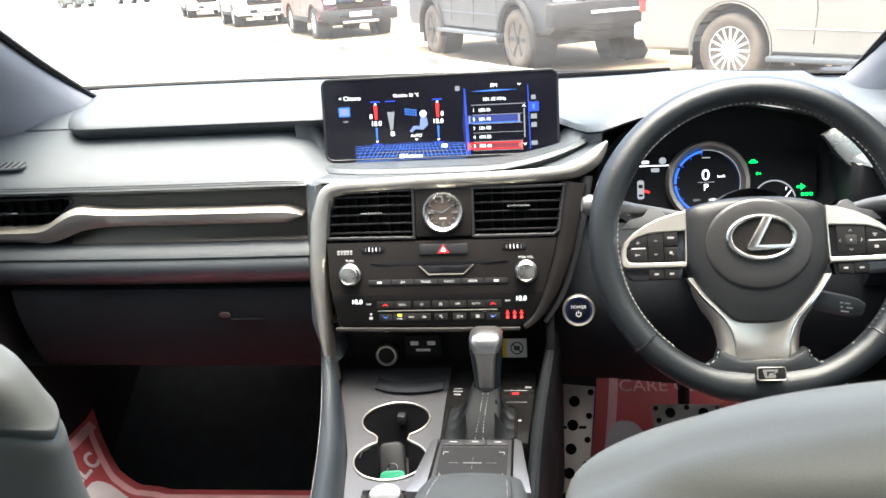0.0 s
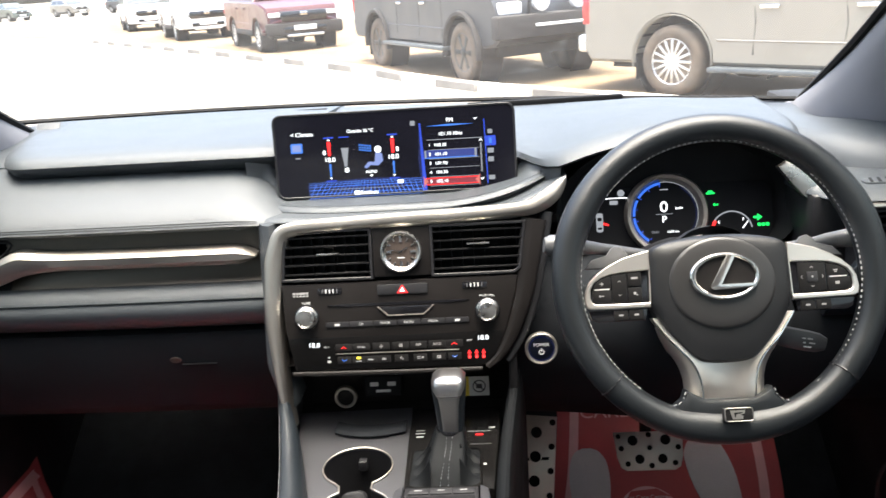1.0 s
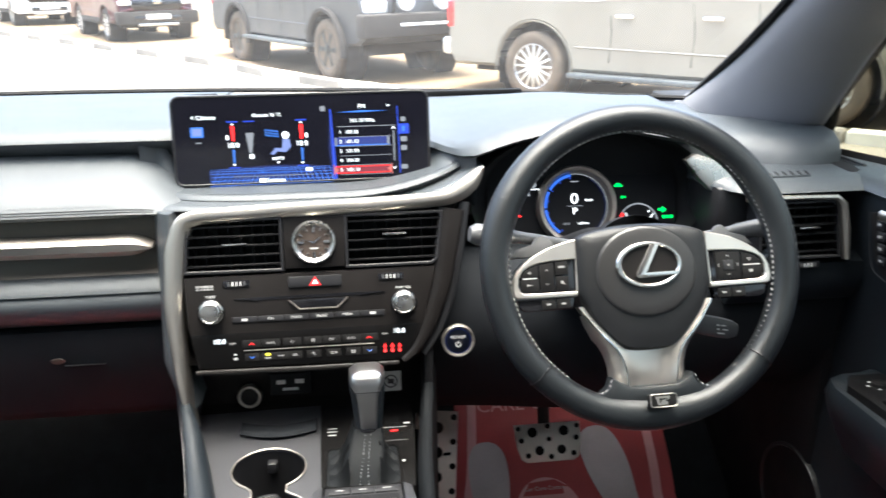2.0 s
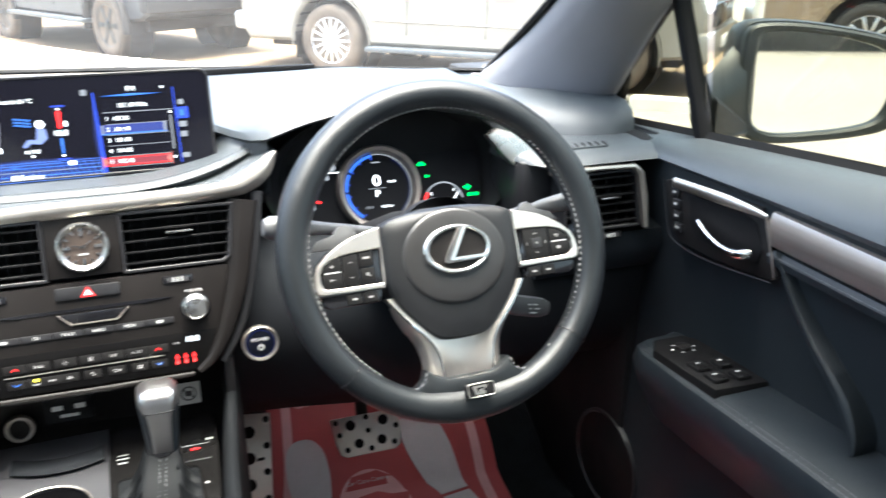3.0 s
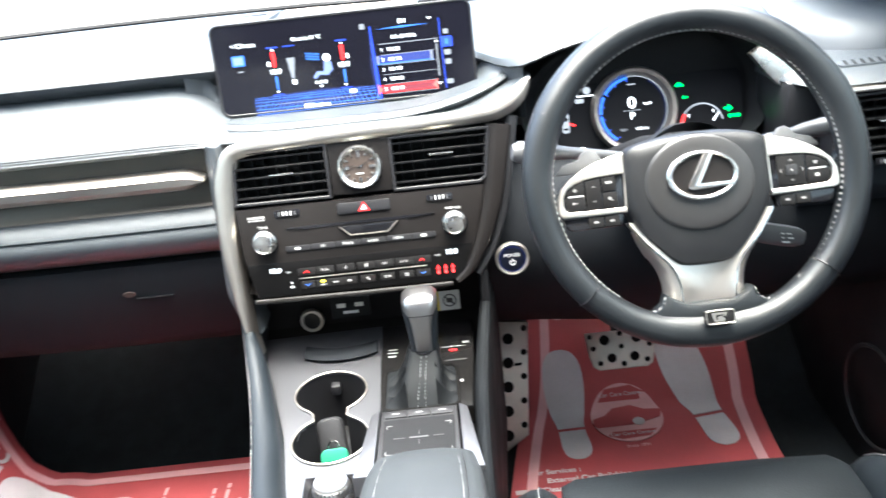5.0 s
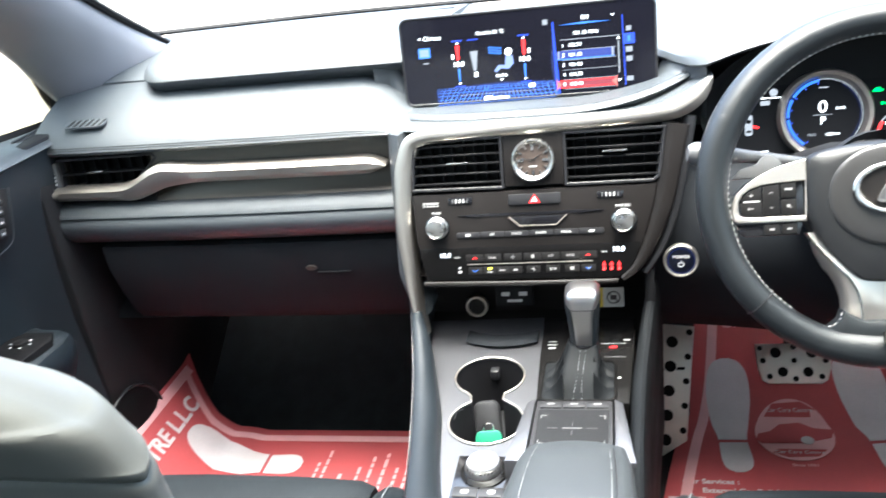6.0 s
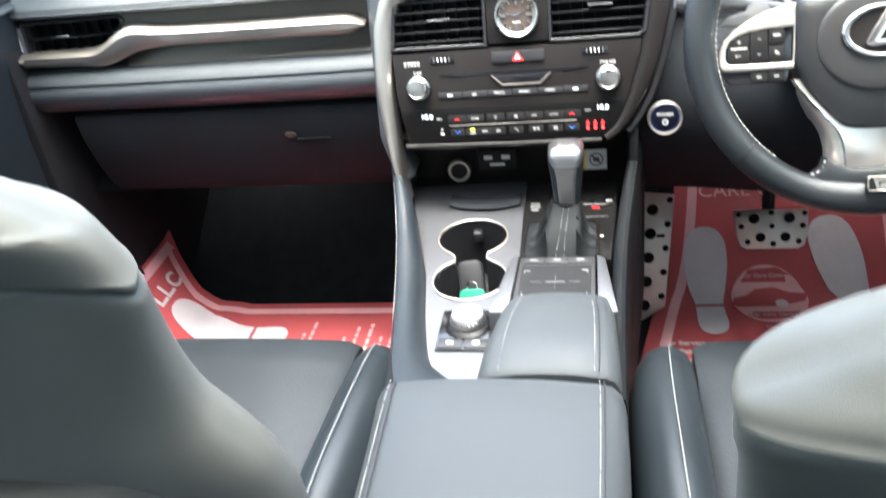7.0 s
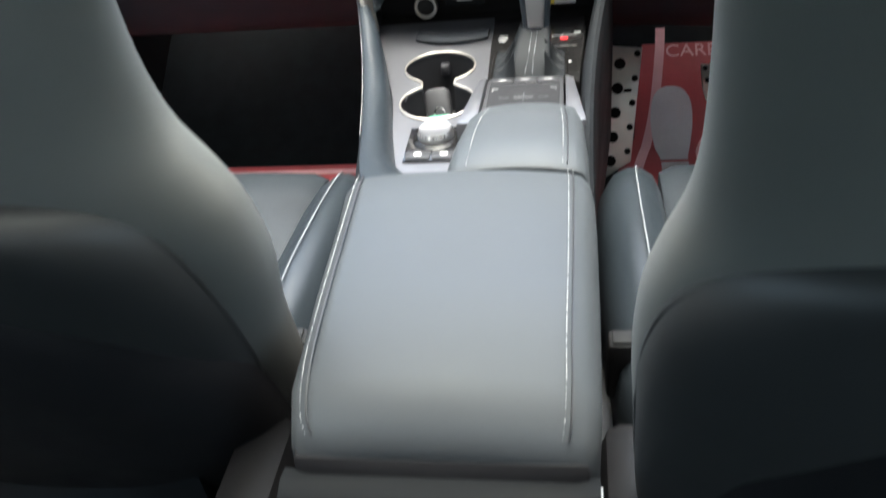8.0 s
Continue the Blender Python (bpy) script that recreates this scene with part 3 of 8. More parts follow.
    for x in np.linspace(-0.785, -0.205, 62):
        b = bulge(x)
        t = min(1, max(0, (x + 0.64) / 0.085))
        t = t * t * (3 - 2 * t)
        zc = 0.606 + 0.026 * t + 0.004 * (x + 0.55) / 0.35 * t - 0.006 * max(0, (x + 0.55) / 0.35) * t
        hgt = 0.0105 + 0.0075 * math.exp(-((x + 0.585) / 0.05) ** 2) + 0.002 * t
        if x > -0.24:
            hgt *= max(0.15, 1 - ((x + 0.24) / 0.036) ** 2)
        y = 1.199 + b
        rings.append([(x, y + 0.022, zc + hgt), (x, y + 0.004, zc + hgt), (x, y - 0.004, zc + hgt * 0.55), (x, y - 0.004, zc - hgt * 0.3), (x, y + 0.004, zc - hgt), (x, y + 0.022, zc - hgt)])
    part("trim_strip", loft(rings), SATIN, d, "satin silver trim strip with a kink beside the vent")
    # recess behind the strip
    for x0, x1, k in ((-0.785, -0.752, 3), (-0.592, -0.185, 20)):
        rings = [[(x, y + bulge(x), z) for y, z in ((1.235, 0.672), (1.228, 0.655), (1.226, 0.62), (1.222, 0.60), (1.212, 0.588), (1.30, 0.585), (1.30, 0.672))] for x in np.linspace(x0, x1, k)]
        part("trim_recess", loft(rings), RECESS, d)
    rings = [[(x, y + bulge(x), z) for y, z in ((1.222, 0.606), (1.212, 0.588), (1.30, 0.585), (1.30, 0.606))] for x in np.linspace(-0.752, -0.592, 8)]
    part("vent_sill", loft(rings), MATT_PLASTIC, d)
    # leather roll under the strip, with a seam
    rings = [[(x, y + bulge(x), z) for y, z in ((1.28, 0.588), (1.214, 0.588), (1.200, 0.583), (1.192, 0.573), (1.190, 0.569), (1.193, 0.566), (1.188, 0.560), (1.187, 0.550), (1.191, 0.538), (1.199, 0.528), (1.212, 0.518), (1.24, 0.510), (1.28, 0.51))] for x in np.linspace(-0.785, -0.185, 24)]
    part("knee_roll", loft(rings), DASH_SOFT, d)
    part("stitching", stitches([(x, 1.1885 + bulge(x), 0.574) for x in np.linspace(-0.78, -0.19, 40)], 0.008, 0.005, 0.0008), GREY_PLASTIC, d)
    # leather flank beside the silver frame
    rings = []
    for z in np.linspace(0.676, 0.42, 16):
        y = 1.13 + (z - 0.52) * 0.25
        o = 0.020 * max(0.0, (0.47 - z) / 0.06)
        rings.append([(x + o, y + dy, z) for x, dy in ((-0.208, 0.085), (-0.203, 0.058), (-0.196, 0.038), (-0.188, 0.026), (-0.178, 0.020), (-0.170, 0.040), (-0.170, 0.085))])
    part("stack_flank", loft(rings), DASH_SOFT, d)
    # glove box
    rings = [[(x, y + bulge(x), z) for y, z in ((1.28, 0.512), (1.206, 0.511), (1.2055, 0.500), (1.208, 0.47), (1.222, 0.42), (1.240, 0.375), (1.258, 0.352), (1.29, 0.342))] for x in np.linspace(-0.715, -0.20, 16)]
    g = part("glove_box", loft(rings), GRAINED, d)
    part("lock_button", lathe([(0.006, 0), (0.0078, 0.003), (0.007, 0.005), (0.004, 0.0054), (0.0, 0.0050)], 20), DIAL_BROWN, g, "small brown push button", m=frame_of((-0.355, 1.2115, 0.466), (0, -0.2, 1), (0, -1, -0.2)) @ Matrix.Diagonal((1.2, 0.7, 0.7, 1)))
    part("pull_slot", box(-0.346, -0.292, 1.2078, 1.214, 0.4572, 0.4580), PLASTIC, g)
    rings = [[(x, y, z) for y, z in ((1.265, 0.350), (1.32, 0.340), (1.62, 0.37), (1.62, 0.40), (1.28, 0.365))] for x in (-0.765, -0.19)]
    part("under_panel", loft(rings), GRAINED, d)
    # driver's side lower panel and column shroud
    rings = []
    for x in np.linspace(0.165, 0.775, 20):
        f = 0.035 * math.exp(-((x - 0.40) / 0.14) ** 2)
        rings.append([(x, y - f, z) for y, z in ((1.40, 0.60), (1.215, 0.595), (1.185, 0.575), (1.172, 0.54), (1.160, 0.50), (1.172, 0.44), (1.202, 0.380), (1.243, 0.338), (1.30, 0.325), (1.40, 0.330))])
    part("knee_panel", loft(rings), GRAINED, d)
    rings = []
    for y, w, z0, z1 in ((1.025, 0.045, 0.60, 0.675), (1.045, 0.055, 0.585, 0.672), (1.10, 0.062, 0.55, 0.66), (1.24, 0.068, 0.49, 0.60)):
        rings.append([(0.397 + p[0], y, (z0 + z1) / 2 + p[1]) for p in rrect(0, 0, 2 * w, z1 - z0, 0.03, 4)])
    part("column_shroud", loft(rings), MATT_PLASTIC, d)
    # cavity round the instruments
    rings = []
    for y, s in ((1.225, 1.06), (1.26, 1.0), (1.275, 0.9)):
        rings.append([(0.405 + p[0] * s, y, 0.665 + p[1] * s) for p in ellipse(0, 0, 0.165, 0.098, 40)])
    bm = loft(rings, cap=False)
    bm.faces.new([v for v in bm.verts][-40:])
    part("instrument_cavity", bm, MATT_PLASTIC, d)
    # right-hand filler between hood, door and right vent
    rings = []
    for x in np.linspace(0.562, 0.775, 16):
        k = 0.06 * max(0.0, (0.605 - x) / 0.045) ** 2
        rings.append([(x, min(y + k, 1.62), z) for y, z in ((1.34, 0.690), (1.30, 0.694), (1.23, 0.699), (1.165, 0.698), (1.135, 0.691), (1.128, 0.686), (1.138, 0.682), (1.30, 0.675), (1.34, 0.67))])
    part("driver_tier", loft(rings), DASH_SOFT, d)
    rings = [[(x, y, z) for y, z in ((1.30, 0.600), (1.150, 0.590), (1.132, 0.582), (1.128, 0.560), (1.140, 0.535), (1.150, 0.52), (1.30, 0.52))] for x in np.linspace(0.585, 0.775, 6)]
    part("switch_panel", loft(rings), LEATHER, d)
    part("vent_filler", box(0.565, 0.622, 1.160, 1.30, 0.585, 0.688, 0.006), PLASTIC, d)
    # silver blade beside the hood
    lo = smoothline([(0.529, 1.194, 0.7215), (0.546, 1.188, 0.6990), (0.564, 1.182, 0.6800), (0.588, 1.176, 0.6570)], 14)
    hi = smoothline([(0.545, 1.200, 0.7290), (0.570, 1.194, 0.7200), (0.592, 1.187, 0.7030), (0.611, 1.180, 0.6830)], 14)
    part("hood_blade", loft([[p, p.lerp(q, 0.5) + Vector((0.0, -0.003, 0.002)), q, q + Vector((0.002, 0.02, -0.004)), p + Vector((0.002, 0.02, -0.004))] for p, q in zip(lo, hi)]), SPUN, d, "satin silver blade at the end of the instrument hood")
    # side defroster grilles
    for s, cx, cy, cz in ((-1, -0.700, 1.250, 0.7105), (1, 0.668, 1.178, 0.7000)):
        v = part("side_grille", slab(rrect(0, 0, 0.07, 0.022, 0.008, 4), -0.002, 0.0012, 0.001), DASH_SOFT, d, m=frame_of((cx, cy, cz), (0, 1, 0.30 if s < 0 else 0.03), (0, -0.30 if s < 0 else -0.03, 1)))
        for i in range(6):
            part("slat", slab([(-0.028 + i * 0.011, -0.009), (-0.024 + i * 0.011, -0.009), (-0.020 + i * 0.011, 0.009), (-0.024 + i * 0.011, 0.009)], 0.001, 0.0020), MATT_PLASTIC, v, m=frame_of((cx, cy, cz), (0, 1, 0.30 if s < 0 else 0.03), (0, -0.30 if s < 0 else -0.03, 1)))
    return d


STK = frame_of((0.0, 1.13, 0.52), (0, 0.2425, 0.970), (0, -0.970, 0.2425))


def sv(z):
    return (z - 0.52) * 1.031


def vent(name, poly, m, tab, rows, cols, label, frame_mat=PLASTIC, depth=0.035):
    """An air vent: a dark well in a bezel, with lying slats in front, upright blades behind and a chrome tab."""
    c = m @ Vector((sum(p[0] for p in poly) / len(poly), sum(p[1] for p in poly) / len(poly), 0))
    v = thing(name, c, label, "air vent", "dashboard air vents")
    x0, x1 = min(p[0] for p in poly), max(p[0] for p in poly)
    y0, y1 = min(p[1] for p in poly), max(p[1] for p in poly)
    part("well", slab(poly, -depth, -depth + 0.004), VENT_BLACK, v, m=m)
    outer = inset(poly, -0.004)
    part("bezel", frame_slab(outer, poly, -depth, 0.001, 0.0008), frame_mat, v, m=m)
    def span(y):
        xs = []
        for i in range(len(poly)):
            a, b = poly[i - 1], poly[i]
            if (a[1] - y) * (b[1] - y) < 0:
                xs.append(a[0] + (b[0] - a[0]) * (y - a[1]) / (b[1] - a[1]))
        return (min(xs), max(xs)) if len(xs) > 1 else (x0, x1)
    for i in range(rows):
        y = y0 + (y1 - y0) * (i + 0.5) / rows
        a, b = span(y)
        bm = box(a, b, y - 0.0014, y + 0.0014, -0.016, -0.0015, 0.0006, 1)
        part("slat", bm, VENT_BLACK, v, m=m)
    for i in range(cols):
        x = x0 + (x1 - x0) * (i + 0.5) / cols
        part("blade", box(x - 0.0012, x + 0.0012, y0, y1, -0.030, -0.017), VENT_BLACK, v, m=m)
    tb = part("tab", box(tab[0] - tab[2] / 2, tab[0] + tab[2] / 2, tab[1] - 0.0013, tab[1] + 0.0013, -0.004, 0.003, 0.0006), EMBLEM, v, "chrome adjuster tab", m=m)
    return v


def thumbwheel(m, parent, x, y, w=0.034, h=0.009):
    body = part("thumb_wheel", slab(rrect(x, y, w, h, 0.002, 3), 0, 0.0012, 0.0004), GLOSS_BLACK, parent, m=m)
    for i in range(5):
        part("rib", slab(rrect(x - w * 0.30 + i * w * 0.15, y, 0.0016, h * 0.62, 0.0005, 3), 0.001, 0.0026), PRINT if i in (1, 2, 3) else GREY_PLASTIC, body, m=m)


def centre_stack():
    s = thing("centre_stack", (0, 1.15, 0.40), "black centre stack with radio and climate keys, satin silver frame", "control panel")
    # carrier behind everything
    outline = [(-0.168, sv(0.678)), (-0.170, sv(0.55)), (-0.150, sv(0.478)), (0.120, sv(0.476)), (0.140, sv(0.492)), (0.170, sv(0.575)), (0.190, sv(0.678))]
    part("carrier", slab(outline, -0.045, -0.036), MATT_PLASTIC, s, m=STK)
    # silver frame: left leg, top rail rising to the right, right leg
    def rail(pts, w0, name, material, proud=0.006, n=40, label=""):
        cl = smoothline([(p[0], p[1], p[2] if len(p) > 2 else 0) for p in pts], n)
        rings = []
        for i, p in enumerate(cl):
            a, b = cl[max(0, i - 1)], cl[min(n - 1, i + 1)]
            t = (b - a).normalized()
            q = Vector((-t.y, t.x, 0)).normalized()
            w = interp(w0, i / (n - 1))[0]
            rings.append([p + q * (w * u) + Vector((0, 0, h)) for u, h in ((-0.5, -0.035), (-0.5, proud - 0.0085), (-0.44, proud - 0.0070), (-0.12, proud - 0.0006), (0.0, proud), (0.36, proud - 0.0006), (0.46, proud - 0.0022), (0.5, proud - 0.005), (0.5, -0.035))])
        return part(name, loft(rings), material, s, label, m=STK)
    rail([(-0.158, sv(0.400), 0.0), (-0.166, sv(0.44), 0.0), (-0.172, sv(0.50), 0.0), (-0.1745, sv(0.56), 0.002), (-0.170, sv(0.62), 0), (-0.164, sv(0.648), 0), (-0.156, sv(0.668), 0), (-0.140, sv(0.6755), 0), (-0.10, sv(0.678), 0), (0.0, sv(0.681), 0), (0.10, sv(0.683), 0), (0.18, sv(0.687), 0), (0.205, sv(0.694), -0.002), (0.226, sv(0.708), -0.006), (0.242, sv(0.727), -0.012)],
         ((0, 0.004), (0.12, 0.014), (0.3, 0.026), (0.42, 0.023), (0.5, 0.020), (0.8, 0.020), (0.88, 0.024), (0.93, 0.022), (0.97, 0.013), (1, 0.003)), "frame_rail", SATIN, n=70, label="satin silver frame rail")
    rail([(0.196, sv(0.674)), (0.188, sv(0.63)), (0.178, sv(0.58)), (0.162, sv(0.535)), (0.143, sv(0.498)), (0.122, sv(0.479))], ((0, 0.034), (0.5, 0.026), (1, 0.010)), "frame_side", BROWN_PLASTIC, proud=0.004, n=24)
    rail([(0.214, sv(0.682)), (0.203, sv(0.62)), (0.190, sv(0.565)), (0.173, sv(0.52)), (0.15, sv(0.485))], ((0, 0.016), (0.5, 0.016), (1, 0.012)), "frame_side", PLASTIC, proud=-0.004, n=20)
    # clock panel
    part("clock_panel", slab([(-0.0285, sv(0.606)), (0.051, sv(0.606)), (0.052, sv(0.672)), (-0.0285, sv(0.672))], -0.030, -0.001, 0.001), BROWN_PLASTIC, s, m=STK)
    # radio face
    face = [(-0.160, sv(0.600)), (-0.158, sv(0.54)), (-0.147, sv(0.482)), (0.118, sv(0.480)), (0.134, sv(0.492)), (0.150, sv(0.525)), (0.166, sv(0.575)), (0.170, sv(0.601))]
    part("radio_face", slab(face, -0.03, 0.0, 0.002), BROWN_PLASTIC, s, m=STK)
    part("lower_lip", tube([STK @ Vector(p) for p in ((-0.150, sv(0.478), 0.002), (0.0, sv(0.4765), 0.004), (0.116, sv(0.476), 0.002))], 0.0035, 8), BROWN_PLASTIC, s)
    # hazard key
    hz = part("hazard_key", slab(rrect(0.010, sv(0.5885), 0.070, 0.0145, 0.002, 3), 0, 0.0022, 0.0008), PLASTIC, s, m=STK)
    shape([(0.002, sv(0.5885) - 0.0055), (0.018, sv(0.5885) - 0.0055), (0.010, sv(0.5885) + 0.0065)], STK, GLOW_RED, hz, 0.0022, name="hazard_triangle")
    shape([(0.0062, sv(0.5885) - 0.0032), (0.0138, sv(0.5885) - 0.0032), (0.010, sv(0.5885) + 0.003)], STK, GLOW_WHITE, hz, 0.0026, name="hazard_triangle")
    for x in (-0.092, 0.110):
        thumbwheel(STK, s, x, sv(0.590))
    for i, ww in enumerate((0.004, 0.003, 0.005, 0.004, 0.0035)):
        bar(ww, 0.0030, STK, KEY_PRINT, s, -0.1425 + i * 0.0046, sv(0.5880), 0.0004)
        bar(ww * 0.8, 0.0022, STK, KEY_PRINT, s, -0.1425 + i * 0.0046, sv(0.5845), 0.0004)
    # disc slot
    part("disc_slot", slab(rrect(0.000, sv(0.5695), 0.150, 0.0038, 0.0015, 3), 0, 0.0006), GLOSS_BLACK, s, m=STK)
    part("slot_wing", slab([(-0.097, sv(0.5705)), (-0.064, sv(0.5675)), (-0.064, sv(0.5715))], 0, 0.0014), GLOSS_BLACK, s, m=STK)
    part("slot_wing", slab([(0.102, sv(0.5705)), (0.067, sv(0.5675)), (0.067, sv(0.5715))], 0, 0.0014), GLOSS_BLACK, s, m=STK)
    part("slot_grip", slab([(-0.024, sv(0.5655)), (-0.010, sv(0.5535)), (0.036, sv(0.5535)), (0.050, sv(0.5655))], 0, 0.0016, 0.0005), GLOSS_BLACK, s, m=STK)
    part("slot_edge", tube([STK @ Vector(p) for p in ((-0.026, sv(0.566), 0.0015), (-0.012, sv(0.5535), 0.0015), (0.038, sv(0.5535), 0.0015), (0.052, sv(0.566), 0.0015))], 0.0011, 6), BRONZE, s)
    # knobs
    for x, word in ((-0.1265, "TUNE"), (0.1265, "PWR VOL")):
        k = part("knob", lathe([(0.0155, 0), (0.0155, 0.003), (0.0138, 0.004), (0.0138, 0.013), (0.0130, 0.0142), (0.0118, 0.0146), (0.0112, 0.0138), (0.0, 0.0152)], 40), SPUN, s, "turned silver knob", m=STK @ Matrix.Translation((x, sv(0.555), 0)))
        part("knob_collar", lathe([(0.0172, 0), (0.0172, 0.0022), (0.0158, 0.003)], 36), GLOSS_BLACK, k, m=STK @ Matrix.Translation((x, sv(0.555), 0)))
        lettering(word, 0.0048, STK, PRINT, s, x, sv(0.5745), 0.0004)
    # radio keys
    words = ("", "CH", "TRACK", "RADIO", "MEDIA", "")
    for i, word in enumerate(words):
        x = -0.084 + i * 0.0336
        k = part("radio_key", slab(rrect(x, sv(0.5435), 0.0322, 0.0075, 0.0012, 3), 0, 0.0016, 0.0005), PLASTIC, s, m=STK)
        if word:
            lettering(word, 0.0046, STK, PRINT, k, x, sv(0.5435), 0.0018)
        else:
            bar(0.007, 0.003, STK, PRINT, k, x, sv(0.5435), 0.0017)
    # climate panel
    part("climate_panel", slab([(-0.1545, sv(0.5265)), (-0.1535, sv(0.515)), (-0.1440, sv(0.4835)), (0.1170, sv(0.4815)), (0.1325, sv(0.4930)), (0.1440, sv(0.5160)), (0.1475, sv(0.5265))], 0, 0.0008, 0.0003), PANEL_BLACK, s, m=STK)
    part("climate_line", tube([STK @ Vector((-0.088, sv(0.5035), 0.0012)), STK @ Vector((0.084, sv(0.5035), 0.0012))], 0.0006, 6), SATIN, s)
    def sign(k, x, y, kind):
        """A small printed sign made of thin strokes."""
        strokes = {
            "fan": ((0, 0.0016, 0.0008, 0.0018), (0, -0.0016, 0.0008, 0.0018), (0.0016, 0, 0.0018, 0.0008), (-0.0016, 0, 0.0018, 0.0008)),
            "wave": ((-0.0012, 0, 0.0008, 0.0044), (0.0004, 0.0004, 0.0008, 0.0044), (0.0020, 0, 0.0008, 0.0044)),
            "mode": ((-0.003, 0, 0.0014, 0.0018), (-0.001, 0, 0.0012, 0.0018), (0.0008, 0, 0.0012, 0.0018), (0.0027, 0, 0.0014, 0.0018)),
            "car": ((0, -0.0006, 0.0062, 0.0009), (-0.0002, 0.0012, 0.0034, 0.0008), (-0.0019, 0.0004, 0.0008, 0.0012), (0.0017, 0.0004, 0.0008, 0.0012)),
            "flow": ((0, 0.001, 0.0009, 0.0032), (0.0016, -0.0012, 0.0022, 0.0009), (-0.0016, 0.0012, 0.0016, 0.0008)),
            "screen": ((-0.002, 0.001, 0.0048, 0.0008), (-0.002, -0.0012, 0.0038, 0.0008), (0.0030, 0, 0.0028, 0.0022)),
            "rear": ((0, 0.0014, 0.0056, 0.0008), (0, -0.0014, 0.0056, 0.0008), (-0.0018, 0, 0.0007, 0.0022), (0, 0, 0.0007, 0.0022), (0.0018, 0, 0.0007, 0.0022)),
        }[kind]
        for dx, dy, ww, hh in strokes:
            bar(ww, hh, STK, CLIMATE_PRINT, k, x + dx, y + dy, 0.0014, 0.0, "sign", 0.0002)
    top = ((-0.077, "up"), (-0.052, "DUAL"), (-0.024, "fan"), (0.003, "wave"), (0.028, "OFF"), (0.054, "AUTO"), (0.078, "up"))
    for x, word in top:
        y = sv(0.5120)
        k = part("climate_key", slab(rrect(x, y, 0.0240, 0.0100, 0.001, 3), 0.0006, 0.0014, 0.0003), KEY_BLACK, s, m=STK)
        if word == "up":
            shape([(x - 0.0036, y - 0.0010), (x, y + 0.0016), (x + 0.0036, y - 0.0010), (x + 0.0036, y - 0.0020), (x, y + 0.0004), (x - 0.0036, y - 0.0020)], STK, GLOW_RED, k, 0.0014)
        elif word.isupper():
            lettering(word, 0.0042, STK, CLIMATE_PRINT, k, x, y, 0.0015)
        else:
            sign(k, x, y, word)
    low = ((-0.077, "down"), (-0.0565, "lit"), (-0.0395, "mode"), (-0.021, "car"), (0.0035, "flow"), (0.030, "screen"), (0.056, "rear"), (0.078, "down"))
    for x, word in low:
        y = sv(0.4945)
        k = part("climate_key", slab(rrect(x, y, 0.0190, 0.0100, 0.001, 3), 0.0006, 0.0014, 0.0003), KEY_BLACK, s, m=STK)
        if word == "down":
            shape([(x - 0.0036, y + 0.0018), (x, y - 0.0006), (x + 0.0036, y + 0.0018), (x + 0.0036, y + 0.0008), (x, y - 0.0018), (x - 0.0036, y + 0.0008)], STK, GLOW_SKY, k, 0.0014)
        elif word == "lit":
            bar(0.0062, 0.0032, STK, GLOW_YELLOW, k, x, y + 0.0028, 0.0014, 0.001)
            sign(k, x, y - 0.0020, "mode")
        else:
            sign(k, x, y, word)
    for x, z in ((-0.1185, 0.5165), (0.118, 0.5180)):
        lettering("18.0", 0.0092, STK, GLOW_WHITE, s, x, sv(z), 0.001, wide=1.05)
    lettering("TEMP", 0.0034, STK, CLIMATE_PRINT, s, -0.1015, sv(0.513), 0.001)
    lettering("TEMP", 0.0034, STK, CLIMATE_PRINT, s, 0.0990, sv(0.515), 0.001)
    bar(0.0050, 0.0034, STK, CLIMATE_PRINT, s, -0.0985, sv(0.4935), 0.001, 0.001)
    bar(0.0032, 0.0024, STK, CLIMATE_PRINT, s, -0.0985, sv(0.4990), 0.001, 0.0008)
    for i in range(3):
        x = 0.0985 + i * 0.0098
        y = sv(0.4965)
        shape([(x - 0.0020, y - 0.0062), (x + 0.0020, y - 0.0062), (x + 0.0022, y - 0.0028), (x + 0.0011, y - 0.0006), (x + 0.0011, y + 0.0008), (x + 0.0030, y + 0.0010), (x, y + 0.0066), (x - 0.0030, y + 0.0010), (x - 0.0011, y + 0.0008), (x - 0.0011, y - 0.0006), (x - 0.0022, y - 0.0028)], STK, GLOW_RED, s, 0.001, name="seat_heat_lamp")
        bar(0.0016, 0.0030, STK, GLOW_HOT, s, x, y - 0.0043, 0.0015, 0.0005, "seat_heat_core")
    # recess under the radio face
    rings = [[(x, y, z) for y, z in ((1.14, 0.480), (1.20, 0.474), (1.205, 0.385), (1.17, 0.368), (1.20, 0.355), (1.24, 0.40), (1.24, 0.485))] for x in (-0.170, 0.160)]
    part("storage_recess", loft(rings), BROWN_PLASTIC, s)
    for x, rz in ((-0.172, 0), (0.158, 0)):
        part("recess_cheek", box(x - 0.006, x + 0.006, 1.13, 1.22, 0.36, 0.485, 0.003), MATT_PLASTIC, s)
    m = frame_of((-0.095, 1.193, 0.402), (0, 0.12, 1), (0, -1, 0.12))
    soc = part("power_socket", lathe([(0.0175, 0), (0.0175, 0.006), (0.0160, 0.0085), (0.0130, 0.0085), (0.0125, 0.003)], 32), SATIN, s, "round socket with a bright ring", m=m)
